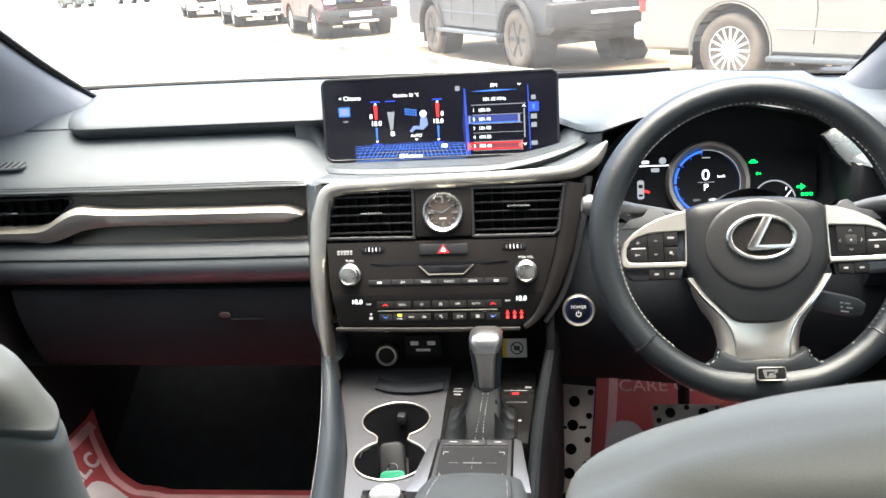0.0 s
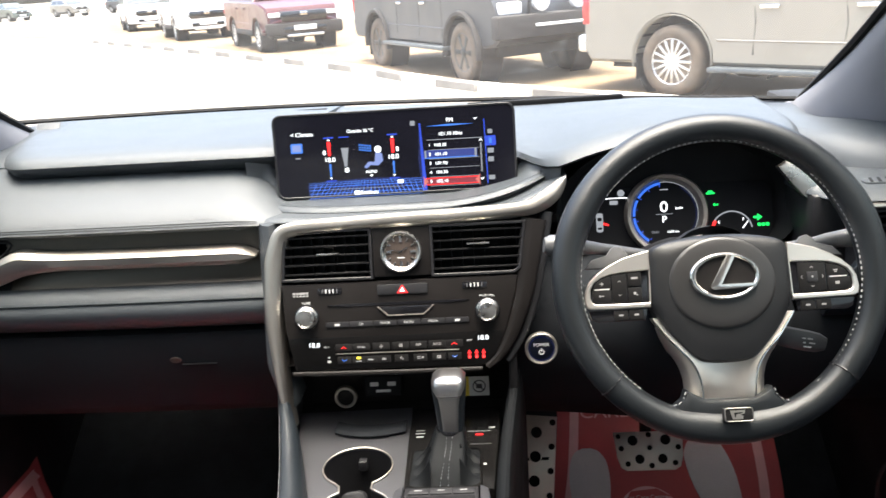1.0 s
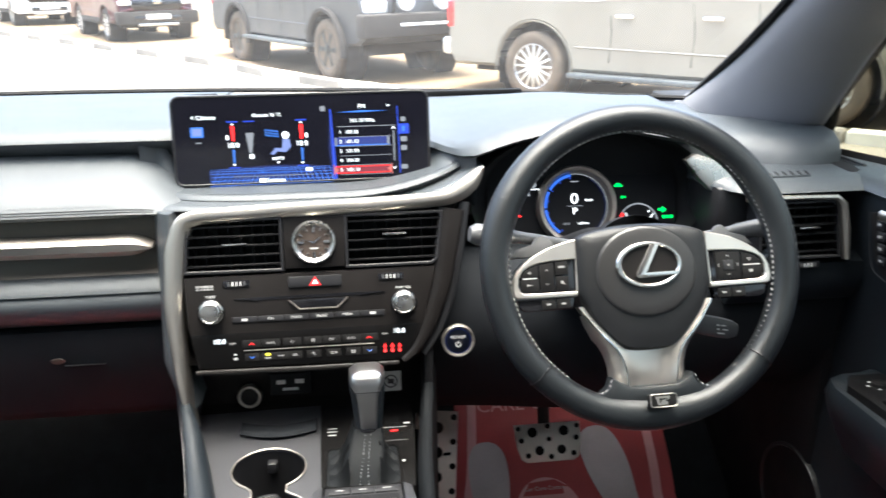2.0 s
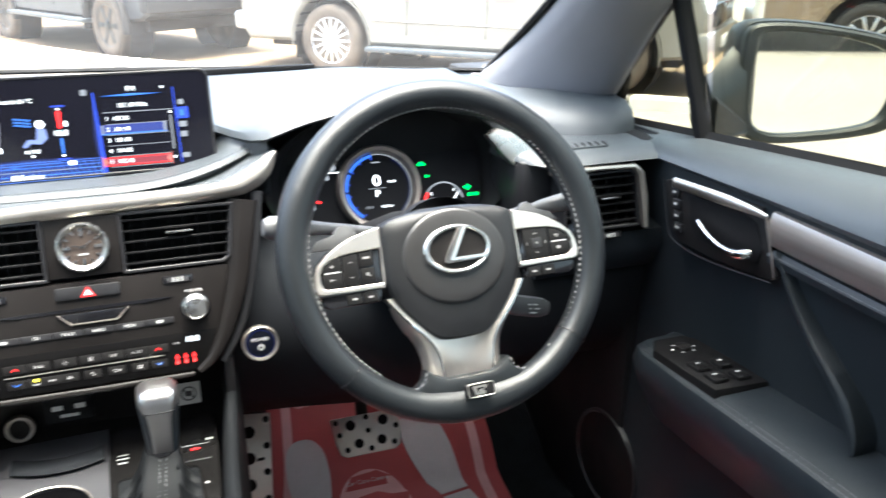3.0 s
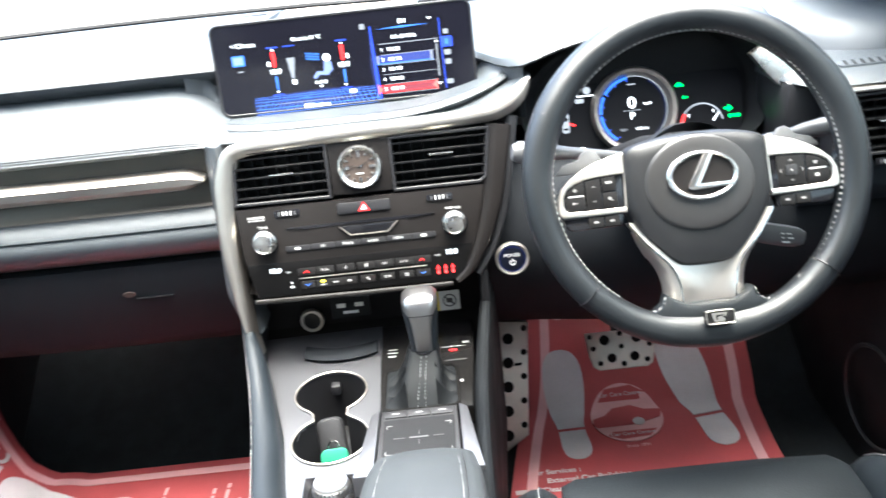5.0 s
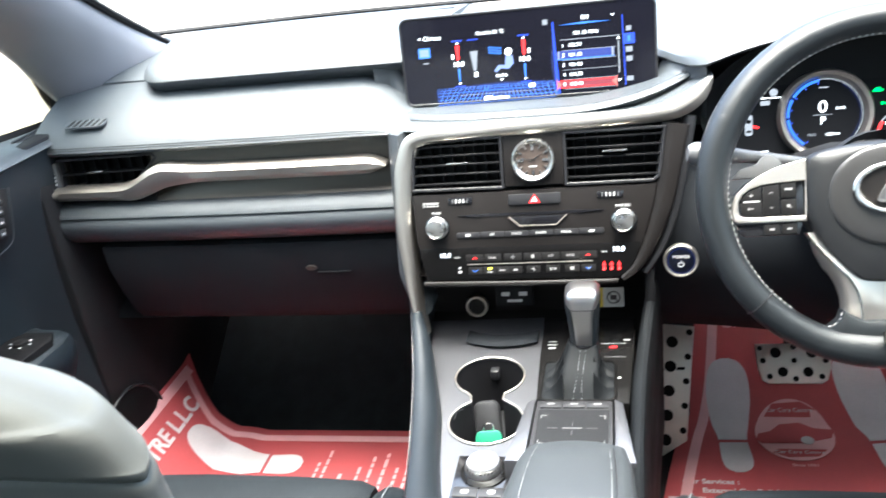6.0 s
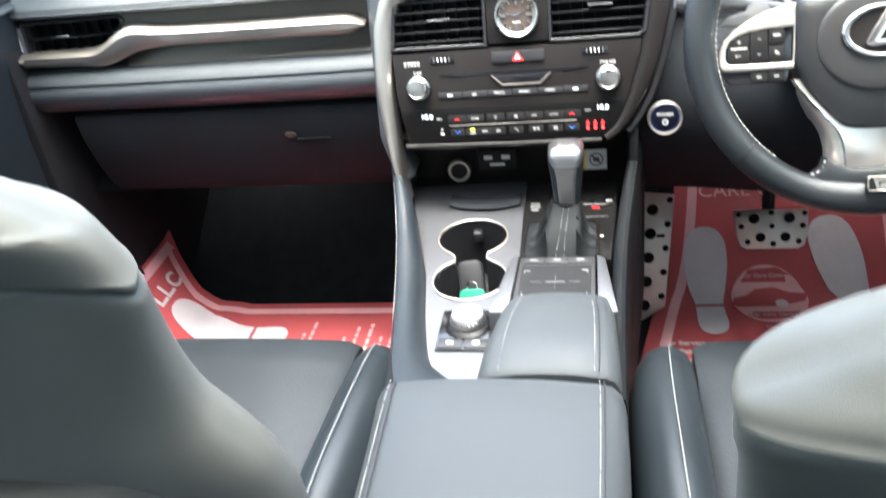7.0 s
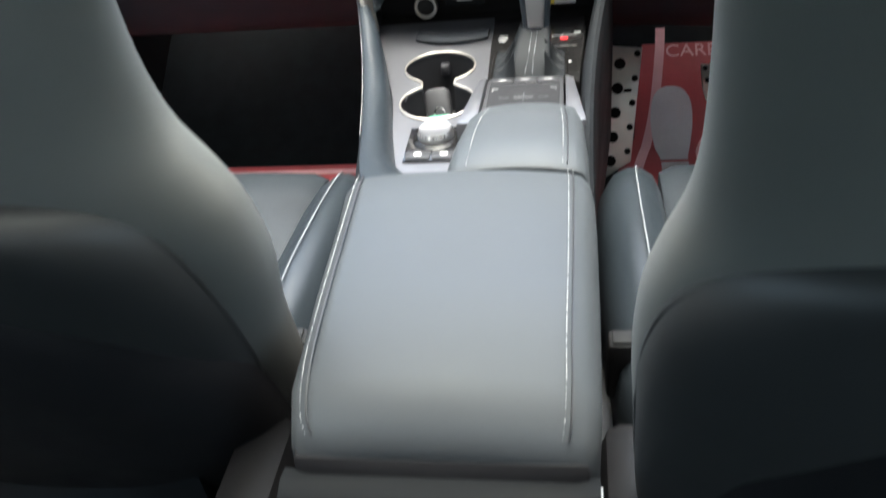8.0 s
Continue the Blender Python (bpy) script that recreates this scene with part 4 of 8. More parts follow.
    part("socket_cap", lathe([(0.013, 0.002), (0.012, 0.0075), (0.008, 0.0085), (0.0, 0.009)], 28), BROWN_PLASTIC, soc, m=m)
    m = frame_of((-0.036, 1.189, 0.420), (0, 0.12, 1), (0, -1, 0.12))
    usb = part("usb_panel", slab(rrect(0, 0, 0.056, 0.032, 0.002, 3), 0, 0.006, 0.001), MATT_PLASTIC, s, m=m)
    for x in (-0.013, 0.013):
        part("usb_port", slab(rrect(x, 0.004, 0.0125, 0.006, 0.001, 3), 0.006, 0.0072), WHITE_PAPER, usb, m=m)
    bar(0.022, 0.004, m, PRINT, usb, 0, -0.007, 0.006)
    m = frame_of((0.107, 1.190, 0.412), (0, 0.1, 1), (0, -1, 0.1))
    lab = part("warning_label", slab(rrect(0, 0, 0.030, 0.030, 0.001, 3), 0, 0.001), WHITE_PAPER, s, "white warning label with a struck ring", m=m)
    bar(0.007, 0.030, m, YELLOW_PAPER, lab, -0.0185, 0, 0)
    part("ring_mark", frame_slab(ellipse(0, 0, 0.010, 0.010, 24), ellipse(0, 0, 0.0082, 0.0082, 24), 0.001, 0.0014), PRINT_DARK, lab, m=m)
    part("strike_mark", slab([(-0.008, 0.0066), (-0.0066, 0.008), (0.008, -0.0066), (0.0066, -0.008)], 0.001, 0.0014), PRINT_DARK, lab, m=m)
    bar(0.009, 0.007, m, PRINT_DARK, lab, 0, 0, 0.001, 0.001)
    return s


def clock():
    m = STK @ Matrix.Translation((0.011, sv(0.639), 0.0))
    c = thing("dashboard_clock", m.translation, "round analogue clock with silver bezel and brown dial", "clock")
    part("bezel", lathe([(0.0290, 0), (0.0290, 0.0035), (0.0278, 0.0056), (0.0262, 0.0060), (0.0250, 0.0052), (0.0215, 0.0026), (0.0212, 0.0018)], 48), SPUN, c, "broad silver bezel", m=m)
    part("dial", lathe([(0.0265, 0.0), (0.0265, 0.002), (0.0, 0.002)], 48), DIAL_BROWN, c, "brown dial", m=m)
    for i in range(12):
        a = radians(30 * i)
        big = i % 3 == 0
        r0, r1, w = (0.0130 if big else 0.0165), 0.0212, (0.0017 if big else 0.0009)
        d, q = Vector((math.sin(a), math.cos(a))), Vector((math.cos(a), -math.sin(a)))
        part("hour_mark", slab([d * r0 - q * w, d * r1 - q * w, d * r1 + q * w, d * r0 + q * w], 0.002, 0.0034), SPUN, c, m=m)
    for ang, L, w in ((58, 0.0125, 0.0008), (-78, 0.0185, 0.0006)):
        a = radians(ang)
        d, q = Vector((math.sin(a), math.cos(a))), Vector((math.cos(a), -math.sin(a)))
        part("clock_hand", slab([d * -0.003 - q * w, d * L - q * w * 0.5, d * L + q * w * 0.5, d * -0.003 + q * w], 0.0032, 0.0038), CHROME, c, m=m)
    bar(0.010, 0.0016, m, PRINT, c, 0, -0.0085, 0.0022)


SCR = frame_of((-0.001, 1.283, 0.754), (0, 0.135, 0.99), (0, -0.99, 0.135))


def display():
    s = thing("display_screen", (0, 1.30, 0.69), "wide black infotainment screen lit with climate and radio menus", "screen")
    part("housing", slab(rrect(0, 0, 0.358, 0.124, 0.012, 6), -0.022, -0.001, 0.003), MATT_PLASTIC, s, m=SCR)
    part("bezel_edge", frame_slab(rrect(0, 0, 0.360, 0.126, 0.013, 6), rrect(0, 0, 0.3535, 0.1195, 0.010, 6), -0.006, 0.0012, 0.0006), PLASTIC, s, m=SCR)
    part("glass_face", slab(rrect(0, 0, 0.355, 0.121, 0.011, 6), -0.001, 0.0004), SCREEN_BLACK, s, m=SCR)
    part("foot", box(-0.14, 0.14, 1.288, 1.33, 0.675, 0.71, 0.006), DASH_SOFT, s)
    def px(u, v):
        """Place on the face from a plan of 1160 by 400 units."""
        return (u - 535) / 935 * 0.358, (220 - v) / 345 * 0.124
    z = 0.0006
    def word(t, u, v, size, g=GLOW_WHITE, align="CENTER"):
        x, y = px(u, v)
        lettering(t, size, SCR, g, s, x, y, z + 0.0003, align)
    def blk(u, v, w, h, g, dz=0.0, r=0.0, name="mark"):
        x, y = px(u, v)
        bar(w / 935 * 0.358, h / 345 * 0.124, SCR, g, s, x, y, z + dz, r, name, 0.0002)
    def pts(*uv):
        return [px(*p) for p in uv]
    # left menu
    word("< Climate", 180, 130, 0.0085)
    word("Outside 36 °C", 408, 126, 0.0068)
    blk(155, 185, 46, 40, GLOW_SKY, r=0.001)
    blk(155, 185, 34, 28, GLOW_PALE, 0.0003)
    blk(158, 226, 20, 5, GLOW_DIM)
    # temperature columns
    for u in (282, 530):
        blk(u, 148, 40, 6, GLOW_BLUE)
        shape(pts((u - 6, 160), (u, 153), (u + 6, 160)), SCR, GLOW_WHITE, s, z)
        shape(pts((u - 7, 165), (u + 7, 165), (u + 5, 222), (u - 5, 222)), SCR, GLOW_RED, s, z)
        shape(pts((u - 4, 256), (u + 4, 256), (u + 3, 308), (u - 3, 308)), SCR, GLOW_SKY, s, z)
        word("18.0", u, 239, 0.0098)
        blk(u, 326, 40, 5, GLOW_BLUE)
        shape(pts((u - 6, 312), (u, 319), (u + 6, 312)), SCR, GLOW_WHITE, s, z)
        blk(u - 20 if u < 400 else u + 18, 208, 9, 18, GLOW_WHITE, r=0.0006)
    blk(342, 148, 40, 5, GLOW_BLUE)
    shape(pts((328, 192), (358, 192), (348, 270), (338, 270)), SCR, GLOW_DIM, s, z)
    blk(346, 284, 14, 18, GLOW_WHITE, r=0.0006)
    # seat symbol and air symbol
    for i in range(3):
        for j in range(5):
            shape(pts((400 + j * 10, 180 + i * 10 + j * 1.6), (407 + j * 10, 181 + i * 10 + j * 1.6), (405 + j * 10, 187 + i * 10 + j * 1.6), (398 + j * 10, 186 + i * 10 + j * 1.6)), SCR, GLOW_SKY, s, z, name="air_mark")
    shape(pts((462, 214), (486, 222), (490, 252), (470, 272), (440, 268), (424, 282), (414, 276), (432, 254), (456, 256)), SCR, GLOW_PALE, s, z)
    shape(ellipse(*px(472, 205), 0.005, 0.005, 16), SCR, GLOW_WHITE, s, z)
    word("AUTO", 441, 296, 0.0062)
    shape(pts((434, 308), (448, 308), (441, 316)), SCR, GLOW_WHITE, s, z)
    # blue perspective floor: rays that run to a far point, and rows that close up towards it
    shape(pts((190, 402), (187, 340), (240, 331), (330, 324), (440, 320), (560, 325), (640, 332), (640, 388)), SCR, GLOW_DEEP, s, z - 0.0001, 0.0002, "menu_floor")
    for i in range(27):
        k = (i - 13) / 13
        u0, u1 = 415 + 224 * k, 425 + 205 * k * (0.72 + 0.28 * k * k)
        v0, v1 = 402 - (u0 - 190) * 0.03, 326 + 12 * k * k
        shape(pts((u0, v0), (u0 + 2.2, v0), (u1 + 1.0, v1), (u1, v1)), SCR, GLOW_GRID, s, z + 0.0001, 0.0001, "grid_line")
    for i in range(6):
        v = 332 + 6.0 * i + 1.3 * i * i
        blk(414, v, 444, 0.8 + 0.16 * i, GLOW_GRID, 0.0002, name="grid_line")
    blk(420, 350, 300, 2, GLOW_ARC, 0.00025, 0.0, "floor_beam")
    word("A/C", 385, 345, 0.006, GLOW_SKY)
    blk(420, 362, 290, 2.5, GLOW_DIM, 0.0003)
    blk(552, 342, 22, 14, GLOW_WHITE, 0.0003, 0.0008)
    word("Settings", 428, 380, 0.0085)
    blk(380, 380, 22, 16, GLOW_WHITE, 0.0003, 0.0006)
    # right menu
    shape(pts((636, 110), (642, 110), (655, 385), (640, 385)), SCR, GLOW_BLUE, s, z)
    shape(pts((626, 260), (636, 130), (652, 385), (636, 388)), SCR, GLOW_DEEP, s, z - 0.0001, 0.0002)
    word("FM", 755, 103, 0.0085)
    shape(pts((660, 124), (752, 118), (850, 122), (752, 126)), SCR, GLOW_SKY, s, z)
    shape(pts((845, 97), (853, 107), (861, 97), (853, 101)), SCR, GLOW_WHITE, s, z)
    word("101.10 MHz", 755, 158, 0.0072)
    blk(770, 180, 215, 3, GLOW_DIM)
    for i, t in enumerate(("100.30", "101.10", "101.90", "104.30", "105.10")):
        v = 202 + i * 37.5 - i * 0.4
        if i == 1:
            blk(752, v, 205, 34, GLOW_SEL, r=0.001)
            blk(849, v, 8, 34, GLOW_DIM, 0.0001, 0.001)
            blk(655, v, 6, 34, GLOW_DIM, 0.0001, 0.001)
            blk(752, v + 15, 205, 4, GLOW_SKY, 0.0001)
        if i == 4:
            blk(752, v, 205, 30, GLOW_PINK, r=0.001)
            for e in (-1, 1):
                shape(pts((752 + e * 109, v - 24), (752 + e * 104, v - 14), (752 + e * 90, v), (752 + e * 104, v + 14), (752 + e * 109, v + 24)), SCR, GLOW_HOT, s, z + 0.0001)
            blk(752, v - 13, 205, 3, GLOW_RED, 0.0001)
            blk(752, v + 13, 205, 3, GLOW_RED, 0.0001)
        blk(765, v + 19, 195, 2, GLOW_DIM)
        word(str(i + 1), 672, v, 0.0068)
        word(t, 690, v, 0.0068, GLOW_WHITE, "LEFT")
    blk(870, 260, 5, 120, GLOW_DIM)
    for v, d in ((190, -6), (348, 6)):
        shape(pts((862, v - d), (870, v + d), (878, v - d), (870, v)), SCR, GLOW_WHITE, s, z)
    shape(pts((884, 105), (888, 105), (893, 370), (889, 370)), SCR, GLOW_BLUE, s, z)
    blk(908, 195, 40, 40, GLOW_BLUE, r=0.001)
    for v, w, h in ((157, 18, 18), (195, 10, 22), (235, 24, 20), (270, 22, 20), (345, 24, 18)):
        blk(907, v, w, h, GLOW_DIM if v != 195 else GLOW_SKY, 0.0003, 0.0008)
    blk(612, 108, 18, 20, GLOW_DIM, 0.0, 0.0006)


CLU = frame_of((0.392, 1.262, 0.643), (0, 0.30, 0.95), (0, -0.95, 0.30))


def cluster():
    c = thing("instrument_cluster", (0.40, 1.265, 0.58), "dark instrument cluster with a lit round digital speedometer", "instruments")
    face = rrect(0.012, 0.002, 0.285, 0.125, 0.045, 8)
    part("face", slab(face, -0.006, 0.0), CLUSTER_BLACK, c, m=CLU)
    part("dial_ring", lathe([(0.060, 0), (0.060, 0.010), (0.057, 0.018), (0.052, 0.016), (0.0485, 0.004)], 64), BRONZE, c, "bronze ring round the speedometer", m=CLU)
    part("dial_face", lathe([(0.050, 0.0), (0.050, 0.003), (0.0, 0.003)], 48), CLUSTER_BLACK, c, m=CLU)
    def arc(r0, r1, a0, a1, g, cx=0.0, cy=0.0, z=0.0034, name="scale"):
        o, i = ellipse(cx, cy, r1, r1, 24, a0, a1), ellipse(cx, cy, r0, r0, 24, a0, a1)
        part(name, slab(o + i[::-1], z, z + 0.0003), g, c, m=CLU)
    arc(0.0438, 0.0475, 98, 236, GLOW_ARC)
    arc(0.0466, 0.0476, -50, 98, GLOW_DIM)
    arc(0.0440, 0.0446, -50, 60, GLOW_DEEP)
    arc(0.0425, 0.0475, 147, 151, CLUSTER_BLACK, z=0.0038)
    arc(0.0425, 0.0475, 182, 185, CLUSTER_BLACK, z=0.0038)
    for a in range(100, 241, 23):
        arc(0.0405, 0.0430, a - 1, a + 1, GLOW_BLUE)
    lettering("0", 0.022, CLU, GLOW_WHITE, c, -0.002, 0.010, 0.0036, wide=1.1)
    lettering("km/h", 0.0055, CLU, GLOW_WHITE, c, 0.020, 0.008, 0.0036)
    lettering("P", 0.014, CLU, GLOW_WHITE, c, -0.002, -0.008, 0.0036)
    bar(0.024, 0.0007, CLU, GLOW_DIM, c, -0.002, 0.000, 0.0036)
    lettering("ODO", 0.0045, CLU, GLOW_DIM, c, -0.016, -0.026, 0.0036)
    lettering("1658 km", 0.005, CLU, GLOW_WHITE, c, 0.010, -0.026, 0.0036)
    bar(0.012, 0.0015, CLU, GLOW_DIM, c, -0.001, 0.036, 0.0036)
    # left information panel
    bar(0.046, 0.0012, CLU, GLOW_WHITE, c, -0.077, 0.027, 0.0003)
    bar(0.010, 0.004, CLU, GLOW_WHITE, c, -0.088, 0.0325, 0.0003)
    bar(0.007, 0.003, CLU, GLOW_DIM, c, -0.101, 0.0325, 0.0003)
    bar(0.046, 0.0012, CLU, GLOW_WHITE, c, -0.094, -0.0445, 0.0003)
    lettering("1:47", 0.0075, CLU, GLOW_WHITE, c, -0.092, -0.0515, 0.0003)
    shape(ellipse(-0.063, 0.034, 0.0052, 0.0052, 20), CLU, GLOW_DIM, c, 0.0003)
    bar(0.012, 0.006, CLU, GLOW_DIM, c, -0.074, 0.0205, 0.0003, 0.001)
    shape(rrect(-0.0956, -0.008, 0.010, 0.028, 0.003, 4), CLU, GLOW_DIM, c, 0.0003, name="car_symbol")
    bar(0.0062, 0.005, CLU, CLUSTER_BLACK, c, -0.0956, -0.003, 0.0007, 0.001)
    bar(0.0062, 0.003, CLU, CLUSTER_BLACK, c, -0.0956, -0.0165, 0.0007, 0.001)
    shape([(-0.090, -0.008), (-0.082, -0.011), (-0.083, -0.0135), (-0.090, -0.0115)], CLU, GLOW_RED, c, 0.0003)
    # fuel gauge and tell-tales
    arc(0.0285, 0.0305, 10, 170, GLOW_DIM, 0.095, -0.030, 0.0003)
    arc(0.026, 0.0305, 145, 168, GLOW_RED, 0.095, -0.030, 0.0006)
    lettering("E", 0.006, CLU, GLOW_WHITE, c, 0.0770, -0.016, 0.0003)
    lettering("F", 0.006, CLU, GLOW_WHITE, c, 0.112, -0.013, 0.0003)
    shape([(0.110, -0.0250), (0.1185, -0.0150), (0.1192, -0.0156), (0.1112, -0.0262)], CLU, GLOW_WHITE, c, 0.0006, name="needle")
    for x, y, w, h in ((0.0663, 0.0272, 0.0125, 0.0028), (0.0660, 0.0296, 0.0070, 0.0030), (0.0715, 0.0103, 0.0030, 0.0042), (0.0760, 0.0103, 0.0018, 0.0036), (0.0735, 0.0103, 0.0040, 0.0012), (0.130, -0.0107, 0.0075, 0.0036), (0.1345, -0.0216, 0.0045, 0.0048), (0.1402, -0.0216, 0.0045, 0.0048), (0.1462, -0.0216, 0.0050, 0.0048)):
        bar(w, h, CLU, GLOW_GREEN, c, x, y, 0.0003, 0.001, "tell_tale")
    shape([(0.139, -0.0107), (0.132, -0.0055), (0.132, -0.0160)][::-1], CLU, GLOW_GREEN, c, 0.0004, name="tell_tale")
    bar(0.006, 0.004, CLU, GLOW_GREEN, c, -0.128, -0.006, 0.0003, 0.001, "tell_tale")


# ---- steering wheel ----
WY = Vector((0, 0.397, 0.918))
WZ = Vector((0, -0.918, 0.397))
WHL = frame_of(Vector((0.396, 0.966, 0.656)) - WZ * 0.020, WY, WZ) @ Matrix.Rotation(radians(0.8), 4, "Z")


def steering_wheel():
    w = thing("steering_wheel", WHL.translation, "black leather three-spoke steering wheel with silver spokes and pale stitching", "steering wheel")
    R, r = 0.1740, 0.0167
    def rim_pt(a, rad=R, z=0.0):
        return Vector((rad * math.cos(a), rad * math.sin(a), z))
    rings = []
    n = 96
    for i in range(n):
        a = 2 * math.pi * i / n
        deg = math.degrees(a) % 360
        fat = 1.0 + 0.10 * (math.exp(-((deg - 155) / 14) ** 2) + math.exp(-((deg - 25) / 14) ** 2))
        wide = 1.0 + 0.30 * math.exp(-((deg - 270) / 18) ** 4)
        d = Vector((math.cos(a), math.sin(a), 0))
        ring = []
        for j in range(14):
            b = 2 * math.pi * j / 14
            u = math.cos(b) * r * fat
            if u < 0:
                u *= wide
            ring.append(d * (R + u) + Vector((0, 0, math.sin(b) * r * 1.08 * fat)))
        rings.append(ring)
    part("rim", loft(rings, loop=True), RIM_LEATHER, w, m=WHL)
    for a0, a1 in ((-52, 232),):
        path = [rim_pt(radians(a), R - r * 0.99, r * 0.34) for a in np.linspace(a0, a1, 120)]
        part("stitching", stitches(path, 0.0064, 0.0034, 0.0017, 0.0), THREAD, w, "pale stitching inside the rim", m=WHL)
    for a in (-42, 28, 152, 222):
        d = Vector((math.cos(radians(a)), math.sin(radians(a)), 0))
        ring = [d * (R + math.cos(b) * r * 1.045) + Vector((0, 0, math.sin(b) * r * 1.13)) for b in np.linspace(0, 2 * math.pi, 18)[:-1]]
        part("rim_seam", tube(ring, 0.0009, 5, closed=True, up=tuple(d)), PLASTIC, w, m=WHL)
    # leather web between the rim and the lower spoke
    half = [(0.0, -0.139), (0.026, -0.1385), (0.040, -0.132), (0.0478, -0.1265), (0.0515, -0.137), (0.064, -0.1465), (0.052, -0.166), (0.0, -0.172)]
    web = half + [(-x, y) for x, y in half[-2:0:-1]]
    part("rim_web", slab(web, -0.016, 0.009, 0.006), RIM_LEATHER, w, m=WHL)
    for q in (-1, 1):
        part("stitching", stitches([(q * 0.0492, -0.129, 0.006), (q * 0.0520, -0.1365, 0.0065), (q * 0.058, -0.1425, 0.007), (q * 0.070, -0.1445, 0.007)], 0.0064, 0.0034, 0.0015, 0.0), THREAD, w, m=WHL)
    # airbag boss
    half = [(0.0, 0.0488), (0.028, 0.0478), (0.054, 0.0440), (0.071, 0.0392), (0.0780, 0.0330), (0.0798, 0.016), (0.0803, -0.004), (0.0795, -0.026), (0.0745, -0.042), (0.064, -0.060), (0.049, -0.0785), (0.036, -0.0915), (0.026, -0.0975), (0.012, -0.0992), (0.0, -0.0994)]
    out = half + [(-x, y) for x, y in half[-2:0:-1]]
    out = [(p.x, p.y) for p in smoothline([(*q, 0) for q in out + out[:1]], 73)[:-1]]
    rings = []
    def oval(p, s):
        """The point of the dome's oval in the direction of an outline point."""
        a = math.atan2((p[1] + 0.008) / 0.0515, p[0] / 0.0585)
        return (0.0585 * s * math.cos(a), -0.008 + 0.0515 * s * math.sin(a))
    for s, z in ((0.975, -0.034), (1.0, -0.010), (0.996, -0.002), (0.980, 0.0040), (0.955, 0.0078)):
        rings.append([(p[0] * s, -0.014 + (p[1] + 0.014) * s, z) for p in out])
    for k, z in ((0.33, 0.0105), (0.67, 0.0122), (1.0, 0.0132)):
        rings.append([(p[0] * 0.955 * (1 - k) + oval(p, 1.03)[0] * k, (-0.014 + (p[1] + 0.014) * 0.955) * (1 - k) + oval(p, 1.03)[1] * k, z) for p in out])
    part("airbag_cover", loft(rings), BOSS, w, m=WHL)
    rings = [[(*oval(p, s), z) for p in out] for s, z in ((1.02, 0.0095), (1.012, 0.0140), (0.985, 0.0152), (0.94, 0.0160), (0.75, 0.0172), (0.5, 0.0179), (0.25, 0.0182))]
    part("centre_dome", loft(rings), DOME, w, "smooth domed centre", m=WHL)
    # oval emblem: a ring that is broader at one end, and a bent bar
    E = WHL @ Matrix.Translation((0.0018, -0.0012, 0.0))
    part("emblem_base", slab(ellipse(0, 0, 0.0375, 0.0250, 48), 0.0165, 0.0186), BROWN_PLASTIC, w, m=E)
    part("emblem_ring", frame_slab(ellipse(0, 0, 0.0388, 0.0264, 64), ellipse(0.0008, 0.0002, 0.0330, 0.0222, 64), 0.016, 0.0222, 0.0016), EMBLEM, w, "bright oval emblem ring", m=E)
    part("emblem_bar", slab([(0.0030, 0.0238), (0.0135, 0.0235), (-0.0040, -0.0088), (0.0350, -0.0088), (0.0335, -0.0142), (-0.0130, -0.0150), (-0.0168, -0.0125), (-0.0160, -0.0085)], 0.018, 0.0222, 0.0013), EMBLEM, w, m=E)
    for i, ww in enumerate((0.005, 0.004, 0.006, 0.005, 0.004)):
        bar(ww, 0.0022, WHL, PLASTIC, w, -0.014 + i * 0.007, -0.0765, 0.0098, 0.0006, "embossed_mark", 0.0005)
    # side spokes with key pads
    for s in (-1, 1):
        def P(pts, z0, z1, bev, name, material, parent, label="", q=s):
            return part(name, slab([(q * x, y) for x, y in pts], z0, z1, bev), material, parent, label, m=WHL)
        P([(0.078, 0.030), (0.108, 0.026), (0.137, 0.013), (0.152, -0.002), (0.164, 0.010), (0.164, -0.034), (0.150, -0.030), (0.080, -0.031)], -0.024, -0.004, 0.002, "side_spoke", LEATHER, w)
        o_ = [(0.0775, 0.0345), (0.094, 0.0310), (0.1090, 0.0268), (0.1240, 0.0198), (0.1370, 0.0118), (0.1480, 0.0018), (0.1530, -0.0090), (0.1545, -0.0205), (0.1530, -0.0280), (0.1480, -0.0305), (0.120, -0.0310), (0.0795, -0.0312)]
        i_ = [(0.0790, 0.0118), (0.094, 0.0112), (0.1080, 0.0106), (0.1220, 0.0092), (0.1340, 0.0058), (0.1425, 0.0005), (0.1470, -0.0070), (0.1478, -0.0170), (0.1460, -0.0225), (0.1420, -0.0248), (0.120, -0.0254), (0.0805, -0.0256)]
        o_, i_ = [(s * x, y) for x, y in o_], [(s * x, y) for x, y in i_]
        part("spoke_trim", frame_slab(o_[::-1] if s > 0 else o_, i_[::-1] if s > 0 else i_, -0.010, 0.0042, 0.0012), SPOKE_SATIN, w, "satin silver spoke trim", m=WHL)
        pad = P([(0.080, 0.0122), (0.108, 0.0110), (0.122, 0.0096), (0.134, 0.0062), (0.1428, 0.0005), (0.1472, -0.007), (0.148, -0.017), (0.143, -0.0250), (0.080, -0.0258)], -0.008, 0.0006, 0.0004, "key_pad", GLOSS_BLACK, w)
        def key(pts, marks, name="key"):
            k = P(pts, 0.0, 0.0026, 0.0006, name, KEY_BLACK, pad)
            for x, y, ww, hh in marks:
                bar(ww, hh, WHL, KEY_PRINT, k, s * x, y, 0.0026, 0.0)
            return k
